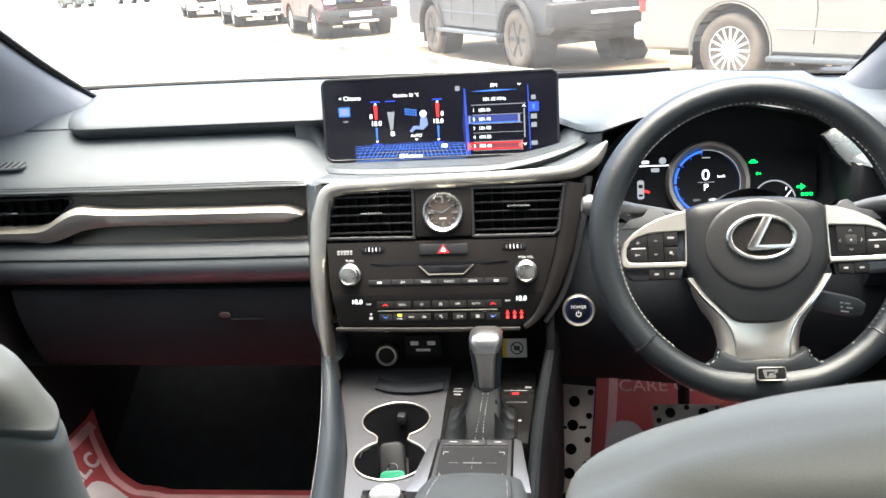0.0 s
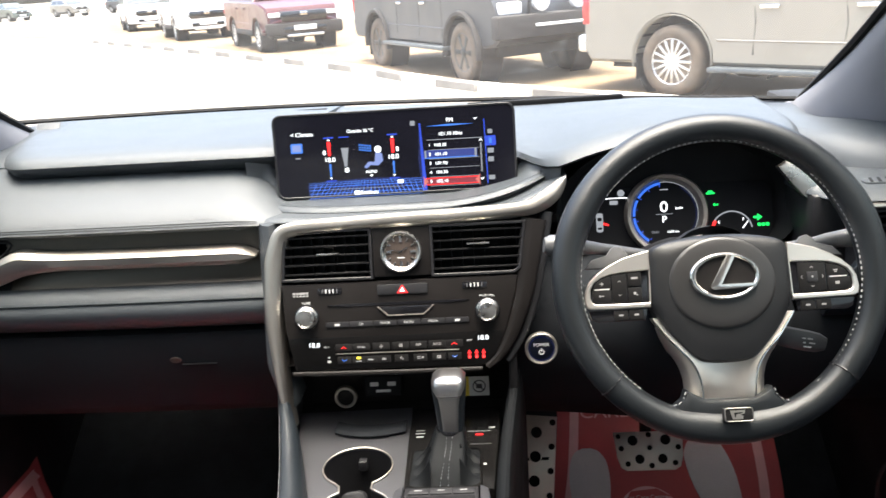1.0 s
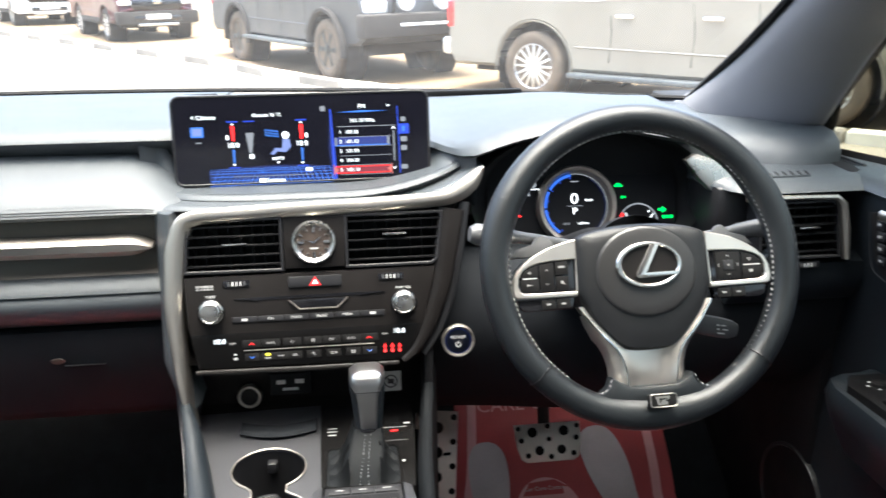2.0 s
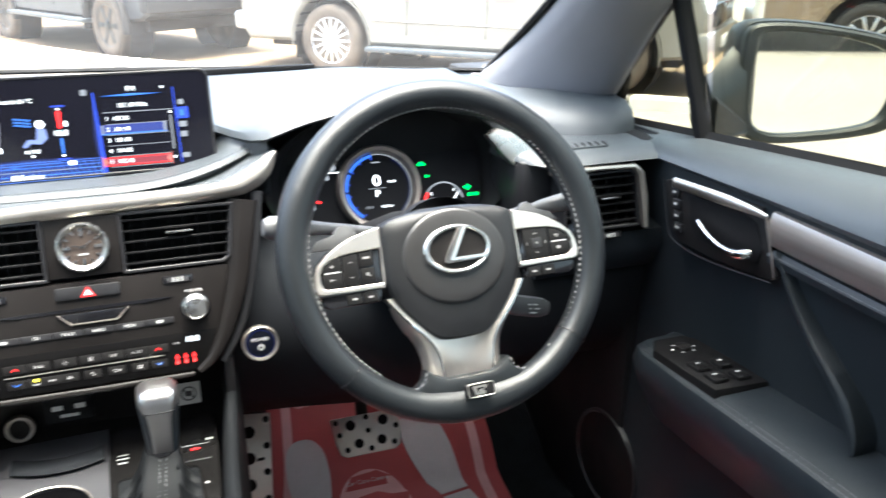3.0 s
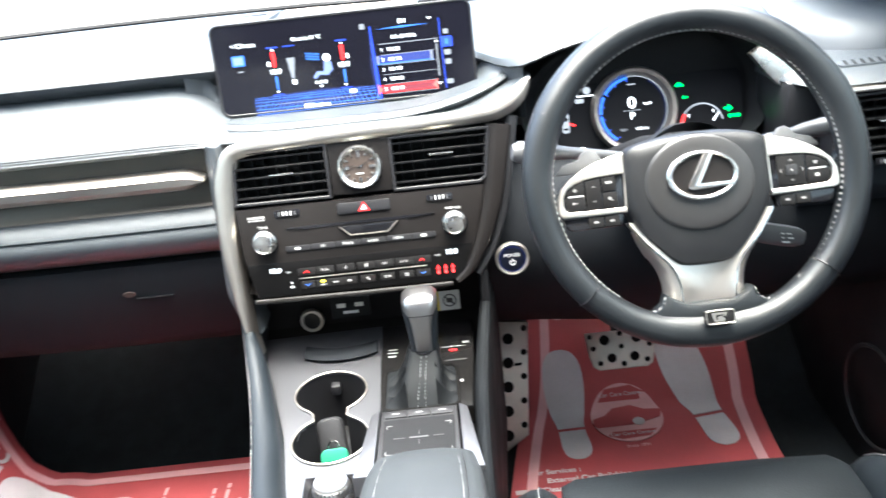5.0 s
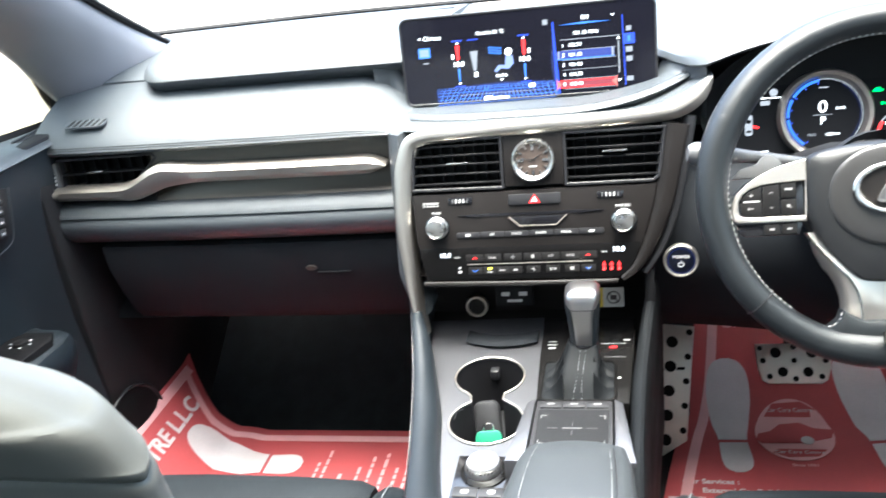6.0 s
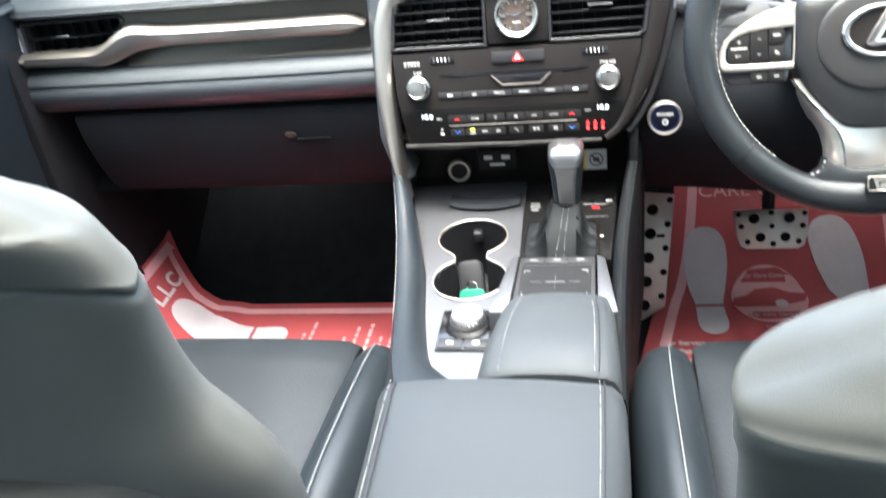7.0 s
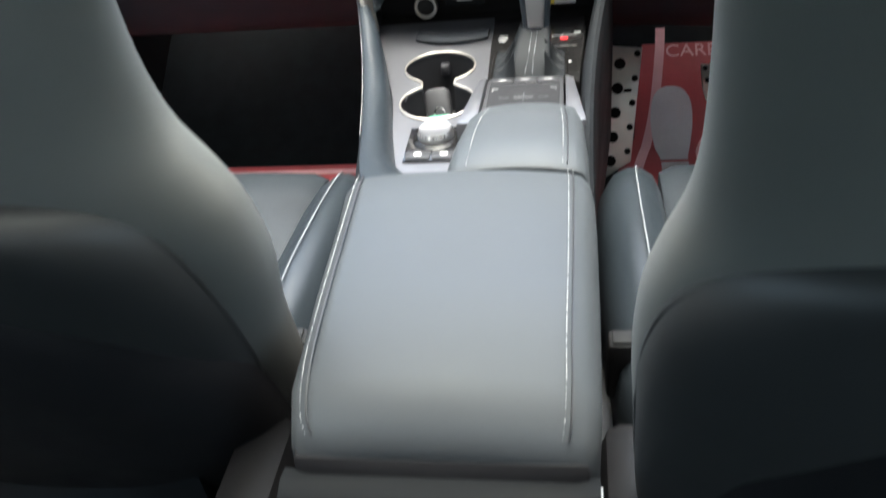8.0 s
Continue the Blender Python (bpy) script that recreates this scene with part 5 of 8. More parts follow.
        def chevron(k, x, y, dx, dy):
            """A small open arrow pointing along dx, dy."""
            q = [(-1.9, -1.0), (0, 0.5), (1.9, -1.0), (1.9, -0.35), (0, 1.15), (-1.9, -0.35)]
            shape([(s * x + (u * dy + v * dx) * 0.001, y + (-u * dx + v * dy) * 0.001) for u, v in q], WHL, KEY_PRINT, k, 0.0026)
        if s < 0:
            key([(0.1235, 0.0078), (0.1330, 0.0050), (0.1412, -0.0004), (0.1450, -0.0070), (0.1235, -0.0070)], ((0.134, -0.0012, 0.0044, 0.0009), (0.134, -0.0012, 0.0009, 0.0040)))
            key([(0.1235, -0.0084), (0.1452, -0.0084), (0.1450, -0.0190), (0.1425, -0.0228), (0.1235, -0.0232)], ((0.1345, -0.0154, 0.0050, 0.0008), (0.1368, -0.0154, 0.0014, 0.0026)))
            bar(0.0165, 0.0011, WHL, PRINT, pad, -0.1338, -0.0077, 0.0016, 0.0, "divider", 0.0012)
            k = key([(0.1052, 0.0096), (0.1220, 0.0082), (0.1224, -0.0232), (0.1054, -0.0232)], ())
            chevron(k, 0.1136, 0.0006, 0, 1)
            chevron(k, 0.1138, -0.0152, 0, -1)
            key([(0.0885, 0.0104), (0.1038, 0.0097), (0.1038, -0.0055), (0.0885, -0.0055)], ((0.0962, 0.0036, 0.0075, 0.0022),))
            key([(0.0885, -0.0072), (0.1038, -0.0072), (0.1038, -0.0232), (0.0885, -0.0234)], ((0.0965, -0.0140, 0.0030, 0.0030), (0.0942, -0.0160, 0.0020, 0.0010)))
        else:
            k = key([(0.0885, 0.0106), (0.1186, 0.0090), (0.1190, -0.0228), (0.0885, -0.0232)], ())
            part("centre_key", slab(rrect(0.1036, -0.0068, 0.0125, 0.0115, 0.0012, 3), 0.0024, 0.0034, 0.0005), PLASTIC, k, m=WHL)
            bar(0.0022, 0.0022, WHL, KEY_PRINT, k, 0.1036, -0.0068, 0.0035, 0.0008)
            for x, y, dx, dy in ((0.1036, 0.0040, 0, 1), (0.1036, -0.0176, 0, -1), (0.0920, -0.0068, -1, 0), (0.1152, -0.0068, 1, 0)):
                chevron(k, x, y, dx, dy)
            key([(0.1206, 0.0082), (0.1330, 0.0048), (0.1412, -0.0004), (0.1450, -0.0070), (0.1206, -0.0070)], ((0.1300, -0.0004, 0.0050, 0.0012), (0.1300, -0.0024, 0.0026, 0.0012)))
            key([(0.1206, -0.0084), (0.1452, -0.0084), (0.1450, -0.0190), (0.1425, -0.0228), (0.1206, -0.0232)], ((0.1310, -0.0150, 0.0045, 0.0032),))
            bar(0.0185, 0.0011, WHL, PRINT, pad, 0.1325, -0.0077, 0.0016, 0.0, "divider", 0.0012)
        low = P([(0.083, -0.0322), (0.1500, -0.0318), (0.1470, -0.0420), (0.1400, -0.0455), (0.086, -0.0452)], -0.012, 0.0004, 0.0012, "lower_pad", GLOSS_BLACK, w)
        for x, ww in ((0.0965, 0.0160), (0.1140, 0.0165)):
            k = part("key", slab(rrect(s * x, -0.0385, ww, 0.0112, 0.0014, 3), 0.0, 0.0020, 0.0005), KEY_BLACK, low, m=WHL)
            bar(0.0050, 0.0020, WHL, KEY_PRINT, k, s * x, -0.0385, 0.0020, 0.0005)
        # shift paddle behind
        P([(0.092, 0.026), (0.099, 0.036), (0.105, 0.0425), (0.112, 0.0440), (0.118, 0.0400), (0.123, 0.0335), (0.140, 0.0290), (0.150, 0.018), (0.10, 0.018)], -0.030, -0.024, 0.002, "shift_paddle", GREY_PLASTIC, w, "grey shift paddle")
    # lower spoke: a dished bright face with flanges that fall away behind its edges
    def across(y):
        return float(np.interp(-y, (0.045, 0.070, 0.080, 0.092, 0.100, 0.108, 0.120, 0.140, 0.150), (0.080, 0.0620, 0.0525, 0.0415, 0.0365, 0.0330, 0.0300, 0.0288, 0.0292)))
    rows, flange = [], []
    for y in np.linspace(-0.044, -0.146, 22):
        hw, z = across(y), 0.0015 - 0.006 * max(0.0, (-0.12 - y) / 0.03) ** 2 - 0.004 * max(0.0, (y + 0.075) / 0.03)
        rows.append([(hw * u, y, z + 0.0040 * abs(u) ** 3 + dz) for u, dz in ((-1, -0.014), (-1, 0), (-0.9, -0.0004), (-0.7, -0.0016), (-0.35, -0.0026), (0, -0.003), (0.35, -0.0026), (0.7, -0.0016), (0.9, -0.0004), (1, 0), (1, -0.014))])
        flange.append((hw, y, z + 0.004))
    part("lower_spoke", loft(rows), SPOKE_SATIN, w, "satin silver lower spoke", m=WHL)
    for s in (-1, 1):
        part("spoke_edge", tube([(s * x, y, z - 0.0006) for x, y, z in flange], 0.0012, 6), CHROME, w, m=WHL)
        side = []
        for x, y, z in flange[3:]:
            o = 0.0165 * min(1.0, max(0.0, (-y - 0.052) / 0.035))
            side.append([(s * (x - 0.001), y, z - 0.0015), (s * (x + o * 0.35), y + 0.001, z - 0.005), (s * (x + o * 0.8), y + 0.003, z - 0.014), (s * (x + o), y + 0.004, z - 0.024), (s * (x + o - 0.004), y + 0.004, z - 0.026), (s * (x - 0.002), y, z - 0.020)])
        part("spoke_side", loft(side), SPOKE_SATIN, w, "satin flange of the lower spoke", m=WHL)
    bdg = part("badge", slab(rrect(0.002, -0.1560, 0.031, 0.0148, 0.0028, 4), 0.006, 0.0172, 0.0006), KEY_BLACK, w, "small black badge with a satin frame", m=WHL @ Matrix.Rotation(radians(-4), 4, "X"))
    B = WHL @ Matrix.Rotation(radians(-4), 4, "X")
    part("badge_frame", frame_slab(rrect(0.002, -0.1560, 0.0312, 0.0150, 0.0028, 4), rrect(0.002, -0.1560, 0.0292, 0.0130, 0.0022, 4), 0.016, 0.0180, 0.0003), SATIN, bdg, m=B)
    part("badge_mark", slab([(-0.0078, -0.1512), (0.0090, -0.1512), (0.0078, -0.1548), (0.0030, -0.1560), (0.0062, -0.1575), (0.0058, -0.1608), (-0.0052, -0.1608)], 0.0165, 0.0178), SATIN, bdg, m=B)
    part("badge_mark", slab([(-0.0035, -0.1535), (0.0060, -0.1535), (0.0056, -0.1545), (-0.0012, -0.1555), (-0.0022, -0.1588), (-0.0030, -0.1588)], 0.0170, 0.0181), KEY_BLACK, bdg, m=B)
    part("hub", lathe([(0.055, -0.06), (0.062, -0.03), (0.060, -0.012)], 28), PLASTIC, w, m=WHL)
    # stalks
    def stalk(name, pts, rad, sx, label, material):
        t = thing(name, pts[0], label, "stalk")
        part("arm", tube(smoothline(pts, 12), rad, 10, sx=sx), material, t)
        return t
    st = stalk("indicator_stalk", [(0.330, 1.045, 0.655), (0.262, 1.035, 0.672), (0.200, 1.030, 0.681)], [0.007] * 6 + [0.008, 0.010, 0.012, 0.013, 0.013, 0.009], 1.0, "black indicator stalk behind the wheel", GREY_PLASTIC)
    st2 = stalk("wiper_stalk", [(0.455, 1.045, 0.652), (0.53, 1.04, 0.665), (0.585, 1.035, 0.672)], [0.007] * 6 + [0.009, 0.010, 0.011, 0.012, 0.012, 0.008], 1.0, "black wiper stalk behind the wheel", GREY_PLASTIC)
    st3 = stalk("cruise_stalk", [(0.43, 1.02, 0.565), (0.465, 1.01, 0.562), (0.488, 1.004, 0.558), (0.528, 0.998, 0.550)], [0.006] * 5 + [0.010, 0.0125, 0.013, 0.013, 0.013, 0.012, 0.008], 0.75, "small grey cruise control stalk with white print", GREY_PLASTIC)
    m = frame_of((0.505, 0.9885, 0.557), (0.15, 0.1, 1), (0.0, -1, 0.25))
    for x, y, ww in ((-0.006, 0.0050, 0.004), (0.001, 0.0050, 0.006), (-0.005, 0.0, 0.003), (0.004, 0.0, 0.007), (-0.001, -0.0048, 0.009)):
        bar(ww, 0.0016, m, PRINT, st3, x, y, 0.0)
    # start button
    m = frame_of((0.198, 1.1285, 0.499), (0, 0.2, 1), (0, -1, 0.15))
    b = thing("start_button", m.translation, "round start button with a silver ring and blue glow", "button")
    part("ring", lathe([(0.0225, -0.004), (0.0225, 0.004), (0.0212, 0.0058), (0.0190, 0.005), (0.0182, 0.001)], 40), SATIN, b, m=m)
    part("face", lathe([(0.0182, -0.003), (0.0182, 0.002), (0.016, 0.0035), (0.0, 0.003)], 36), NAVY, b, m=m)
    part("blue_halo", frame_slab(ellipse(0, 0, 0.0172, 0.0172, 36), ellipse(0, 0, 0.0166, 0.0166, 36), 0.003, 0.0038), GLOW_DEEP, b, m=m)
    lettering("POWER", 0.0062, m, PRINT, b, 0, 0.005, 0.0034)
    o, i = ellipse(0, -0.005, 0.0038, 0.0038, 20, 120, 420), ellipse(0, -0.005, 0.0028, 0.0028, 20, 120, 420)
    part("power_mark", slab(o + i[::-1], 0.0033, 0.0037), PRINT, b, m=m)
    bar(0.001, 0.0045, m, PRINT, b, 0, -0.002, 0.0033)


# ---- centre console ----
def cz(y):
    """Height of the console plate."""
    return 0.374 + 0.05 * max(0.0, y - 1.08)


def console():
    c = thing("centre_console", (0, 0.80, 0.0), "black centre console with brushed metal plate, cup holders and padded sides", "console")
    rings = []
    for y, l, r, z in ((0.36, -0.085, 0.128, 0.28), (0.70, -0.100, 0.133, 0.28), (0.95, -0.140, 0.136, 0.275), (1.12, -0.172, 0.150, 0.275), (1.24, -0.19, 0.168, 0.30)):
        rings.append([(l, y, 0.0), (l, y, z - 0.02), (l + 0.02, y, z), (r - 0.02, y, z), (r, y, z - 0.02), (r, y, 0.0)])
    part("body", loft(rings), MATT_PLASTIC, c)
    # plate with a peanut-shaped opening
    A, B, rad = (-0.0580, 1.041), (-0.0495, 0.942), 0.0470
    hole = [(A[0] + rad * math.cos(radians(a)), A[1] + rad * 0.98 * math.sin(radians(a))) for a in np.linspace(-58, 238, 30)]
    hole += [(-0.0765, 0.9945), (-0.0755, 0.9885)]
    hole += [(B[0] + rad * math.cos(radians(a)), B[1] + rad * 0.98 * math.sin(radians(a))) for a in np.linspace(122, 418, 30)]
    hole += [(-0.0335, 0.9885), (-0.0335, 0.9945)]
    edge = [(-0.168, 1.185), (-0.150, 1.10), (-0.126, 1.02), (-0.108, 0.954), (-0.094, 0.87), (-0.080, 0.79), (-0.050, 0.738), (-0.004, 0.716), (0.004, 0.80), (0.012, 0.90), (0.013, 1.00), (0.006, 1.10), (0.004, 1.19)]
    bm = bmesh.new()
    def loop(pts):
        vs = [bm.verts.new((p[0], p[1], cz(p[1]))) for p in pts]
        return [bm.edges.new((vs[i - 1], vs[i])) for i in range(len(vs))]
    es = loop(edge) + loop(hole)
    bmesh.ops.triangle_fill(bm, edges=es, use_beauty=True)
    bmesh.ops.recalc_face_normals(bm, faces=bm.faces)
    bmesh.ops.solidify(bm, geom=bm.faces[:], thickness=0.004)
    part("plate", bm, PLATE, c, "brushed metal plate round the cup holders")
    part("cup_ring", tube([(p[0], p[1], cz(p[1]) + 0.0018) for p in hole], 0.0012, 8, closed=True), SATIN, c, "satin ring round the cup holders")
    rings = [[(p[0] * 1.0, p[1], z) for p in h] for h, z in ((inset(hole, 0.0), 0.372), (inset(hole, 0.0015), 0.34), (inset(hole, 0.004), 0.288))]
    bm = loft(rings, cap=False)
    bm.faces.new(bm.verts[-len(hole):])
    part("cup_well", bm, MATT_PLASTIC, c)
    for x, y, a in ((-0.058, 1.084, 0), (-0.090, 0.919, 125), (-0.010, 0.919, -125)):
        part("cup_tab", box(-0.006, 0.006, -0.010, 0.003, -0.012, 0.003, 0.002), PLASTIC, c, m=pose(x, y, 0.358, 0, 0, a))
    # plate joints beside the neck
    part("plate_joint", tube([(-0.082, 0.968, cz(1) + 0.0008), (-0.090, 0.962, cz(1) + 0.0008), (-0.0905, 0.945, cz(1) + 0.0008)], 0.0006, 4), PLASTIC, c)
    # tray mouth ahead of the cups
    rings = [[(x, y + 0.012 * ((x + 0.05) / 0.05) ** 2, z) for y, z in ((1.112, 0.3765), (1.108, 0.381), (1.114, 0.384), (1.140, 0.381), (1.144, 0.377))] for x in np.linspace(-0.103, 0.000, 14)]
    part("tray_lid", loft(rings), GRAINED, c)
    # padded sides
    def pad(rows, name, material):
        rings = []
        sm = [smoothline([(r[0], r[1], r[4]) for r in rows], 26), smoothline([(r[2], r[3], r[4]) for r in rows], 26)]
        for o, i in zip(*sm):
            d = i - o
            w = d.length
            rings.append([o + Vector((0, 0, -0.30)), o + Vector((0, 0, -0.045)), o + d * 0.03 + Vector((0, 0, -0.018)), o + d * 0.16 + Vector((0, 0, -0.003)), o + d * 0.38, o + d * 0.65 + Vector((0, 0, -0.002)), o + d * 0.88 + Vector((0, 0, -0.010)), i + Vector((0, 0, -0.028)), i + Vector((0, 0, -0.055)), i + Vector((0, 0, -0.30))])
        return part(name, loft(rings), material, c)
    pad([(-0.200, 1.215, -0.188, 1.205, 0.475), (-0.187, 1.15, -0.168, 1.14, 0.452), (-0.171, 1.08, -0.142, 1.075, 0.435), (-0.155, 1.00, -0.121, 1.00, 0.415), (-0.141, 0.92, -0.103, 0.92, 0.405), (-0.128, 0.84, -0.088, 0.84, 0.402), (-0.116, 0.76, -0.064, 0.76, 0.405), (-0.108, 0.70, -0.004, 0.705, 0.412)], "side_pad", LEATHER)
    # right pad in a darker leather than the left: shade put into its colour
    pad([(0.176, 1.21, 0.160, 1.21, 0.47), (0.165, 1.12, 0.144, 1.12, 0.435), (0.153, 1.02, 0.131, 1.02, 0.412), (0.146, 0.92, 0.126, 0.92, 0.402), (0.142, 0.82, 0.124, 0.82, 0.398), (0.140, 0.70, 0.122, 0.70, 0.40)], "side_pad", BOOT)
    part("stitching", stitches(smoothline([(-0.1985, 1.213, 0.462), (-0.185, 1.15, 0.439), (-0.169, 1.08, 0.421), (-0.153, 1.00, 0.401), (-0.139, 0.92, 0.391), (-0.126, 0.84, 0.388)], 40), 0.006, 0.0042, 0.0009), THREAD, c)
    # gear gate
    gate = part("gear_gate", slab([(0.010, 0.975), (0.126, 0.975), (0.134, 1.10), (0.136, 1.185), (0.006, 1.185), (0.006, 1.10)], 0.352, 0.380, 0.002), PANEL_BLACK, c, "black gear gate panel")
    g = Matrix.Translation((0, 0, 0.3802))
    for x, y, w, h, mt in ((0.022, 1.112, 0.014, 0.0022, KEY_PRINT), (0.022, 1.103, 0.010, 0.003, KEY_PRINT), (0.022, 1.120, 0.012, 0.0016, KEY_PRINT), (0.106, 1.114, 0.034, 0.0012, KEY_PRINT), (0.106, 1.105, 0.010, 0.004, GLOW_RED), (0.124, 1.123, 0.009, 0.004, KEY_PRINT), (0.108, 1.080, 0.030, 0.0012, GREY_PLASTIC), (0.1065, 1.0575, 0.004, 0.004, GLOW_SKY), (0.100, 1.050, 0.0012, 0.018, KEY_PRINT), (0.100, 1.048, 0.004, 0.004, KEY_PRINT), (0.106, 1.040, 0.004, 0.004, KEY_PRINT), (0.106, 1.032, 0.005, 0.004, KEY_PRINT), (0.114, 1.030, 0.004, 0.004, KEY_PRINT)):
        bar(w, h, g, mt, gate, x, y, 0, 0.0)
    # touch pad block
    P = frame_of((0.0605, 0.960, 0.395), (0, 1, -0.055), (0, 0.055, 1))
    part("pad_block", slab([(-0.046, 0.0), (0.046, 0.0), (0.048, -0.12), (-0.048, -0.12)], -0.04, 0.0, 0.003), PLASTIC, c, m=P)
    pd = part("touch_pad", slab(rrect(0, -0.066, 0.084, 0.086, 0.002, 3), 0, 0.0012, 0.0005), MATT_PLASTIC, c, m=P)
    for x in (-0.028, 0.0, 0.028):
        k = part("pad_key", slab(rrect(x, -0.012, 0.0265, 0.013, 0.001, 3), 0, 0.002, 0.0006), PLASTIC, c, m=P)
        bar(0.009, 0.0018, P, THREAD, k, x, -0.012, 0.002)
    bar(0.022, 0.0020, P, GREY_PLASTIC, pd, 0, -0.062, 0.0012)
    for x, w in ((-0.023, 0.012), (0.023, 0.012)):
        bar(w, 0.0005, P, GREY_PLASTIC, pd, x, -0.062, 0.0012)
    for y in (-0.053, -0.071):
        bar(0.0005, 0.009, P, GREY_PLASTIC, pd, 0, y, 0.0012)
    for sx in (-1, 1):
        for y, s in ((-0.036, -1), (-0.092, 1)):
            bar(0.006, 0.0007, P, THREAD, pd, sx * 0.034, y, 0.0012)
            bar(0.0007, 0.006, P, THREAD, pd, sx * 0.0375, y + s * 0.003, 0.0012)
        part("pad_side", slab([(sx * 0.048, 0.002), (sx * 0.058, -0.006), (sx * 0.072, -0.125), (sx * 0.050, -0.125)], -0.03, 0.001, 0.002), PLATE, c, "satin side strip", m=P)
    # mode dial
    D = Matrix.Translation((-0.0385, 0.837, cz(0.82)))
    md = part("mode_panel", slab([(-0.0325, -0.037), (0.030, -0.037), (0.033, 0.036), (-0.033, 0.036)], -0.002, 0.0035, 0.001), GLOSS_BLACK, c, m=D)
    at = D @ Matrix.Translation((0.001, 0.007, 0))
    part("dial_collar", lathe([(0.0275, 0.003), (0.0270, 0.0055), (0.0240, 0.0070), (0.0215, 0.0085), (0.0190, 0.0085)], 40), PANEL_BLACK, md, m=at)
    dial = part("mode_dial", lathe([(0.0195, 0.0075), (0.0212, 0.0090), (0.0212, 0.0125), (0.0200, 0.0140), (0.0192, 0.0180), (0.0180, 0.0196), (0.0130, 0.0188), (0.0, 0.0180)], 40), KNOB_SILVER, md, "turned silver mode dial", m=at)
    for i in range(28):
        a = 2 * math.pi * i / 28
        part("rib", box(0.0188, 0.0200, -0.0007, 0.0007, 0.0142, 0.0178), CHROME, dial, m=at @ Matrix.Rotation(a, 4, "Z"))
    for x in (-0.016, 0.014):
        k = part("mode_key", slab(rrect(x, -0.0275, 0.028, 0.015, 0.001, 3), 0.003, 0.0055, 0.0006), PLASTIC, md, m=D)
        bar(0.008, 0.005, D, PRINT, k, x, -0.0275, 0.0055, 0.001)
    # lids
    def lid(name, rows, zs, label):
        rings = []
        for (y, l, r), z in zip(rows, zs):
            w, cx = (r - l) / 2, (r + l) / 2
            rings.append([(cx + w * u, y, z + h) for u, h in ((-1.0, -0.055), (-1.0, -0.030), (-0.97, -0.014), (-0.90, -0.004), (-0.78, 0.000), (-0.4, 0.004), (0, 0.005), (0.4, 0.004), (0.78, 0.0), (0.90, -0.004), (0.97, -0.014), (1.0, -0.030), (1.0, -0.055))])
        return part(name, loft(rings), LID_LEATHER_LIT, c, label)
    lid("front_lid", ((0.706, -0.010, 0.134), (0.712, -0.011, 0.135), (0.76, -0.008, 0.134), (0.82, 0.000, 0.131), (0.855, 0.008, 0.126), (0.866, 0.013, 0.121), (0.872, 0.018, 0.116)), (0.419, 0.423, 0.424, 0.419, 0.410, 0.402, 0.388), "padded black leather front lid")
    lid("armrest_lid", ((0.386, -0.074, 0.124), (0.388, -0.083, 0.131), (0.397, -0.089, 0.136), (0.425, -0.093, 0.138), (0.52, -0.096, 0.139), (0.62, -0.100, 0.139), (0.675, -0.105, 0.138), (0.691, -0.105, 0.137), (0.698, -0.103, 0.135)), (0.380, 0.394, 0.408, 0.423, 0.431, 0.432, 0.430, 0.426, 0.414), "padded black leather armrest lid with pale double stitching")
    def seam(pts, two=True):
        sm = smoothline(pts, 40)
        part("stitching", stitches(sm, 0.0046, 0.0030, 0.0009, 0.0001), THREAD, c, "pale stitching")
        if two:
            part("seam", tube([p + Vector((0.0045, 0, -0.0006)) for p in sm], 0.0009, 5), PLASTIC, c)
    seam([(-0.090, 0.691, 0.427), (-0.088, 0.66, 0.4325), (-0.084, 0.56, 0.433), (-0.081, 0.47, 0.430), (-0.079, 0.425, 0.4225), (-0.076, 0.400, 0.411), (-0.072, 0.3905, 0.400)])
    seam([(0.113, 0.691, 0.4285), (0.114, 0.66, 0.4335), (0.114, 0.56, 0.434), (0.113, 0.47, 0.431), (0.113, 0.425, 0.4235), (0.112, 0.400, 0.412), (0.110, 0.3905, 0.401)])
    seam([(0.014, 0.711, 0.425), (0.017, 0.77, 0.4265), (0.022, 0.82, 0.421), (0.027, 0.862, 0.407)], False)
    seam([(0.108, 0.711, 0.4255), (0.108, 0.77, 0.427), (0.106, 0.82, 0.421), (0.102, 0.862, 0.407)])
    # box below the lid and its rear face
    part("storage_box", box(-0.088, 0.132, 0.382, 0.690, 0.02, 0.385, 0.012), MATT_PLASTIC, c)
    rings = [[(x, y, z) for y, z in ((0.388, 0.366), (0.376, 0.369), (0.362, 0.363), (0.350, 0.345), (0.342, 0.31), (0.334, 0.20), (0.334, 0.08), (0.388, 0.08))] for x in (-0.094, -0.090, 0.132, 0.136)]
    # leather colour darkened for the shade on the rear face
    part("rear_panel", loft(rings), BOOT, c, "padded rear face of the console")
    # highlight on the panel's right edge, drawn as a thin bright bar
    part("edge_highlight", tube(smoothline([(0.1365, 0.378, 0.369), (0.137, 0.362, 0.3635), (0.137, 0.350, 0.345), (0.137, 0.342, 0.31), (0.137, 0.334, 0.20)], 24), 0.0012, 6), PLATE, c)
    return c


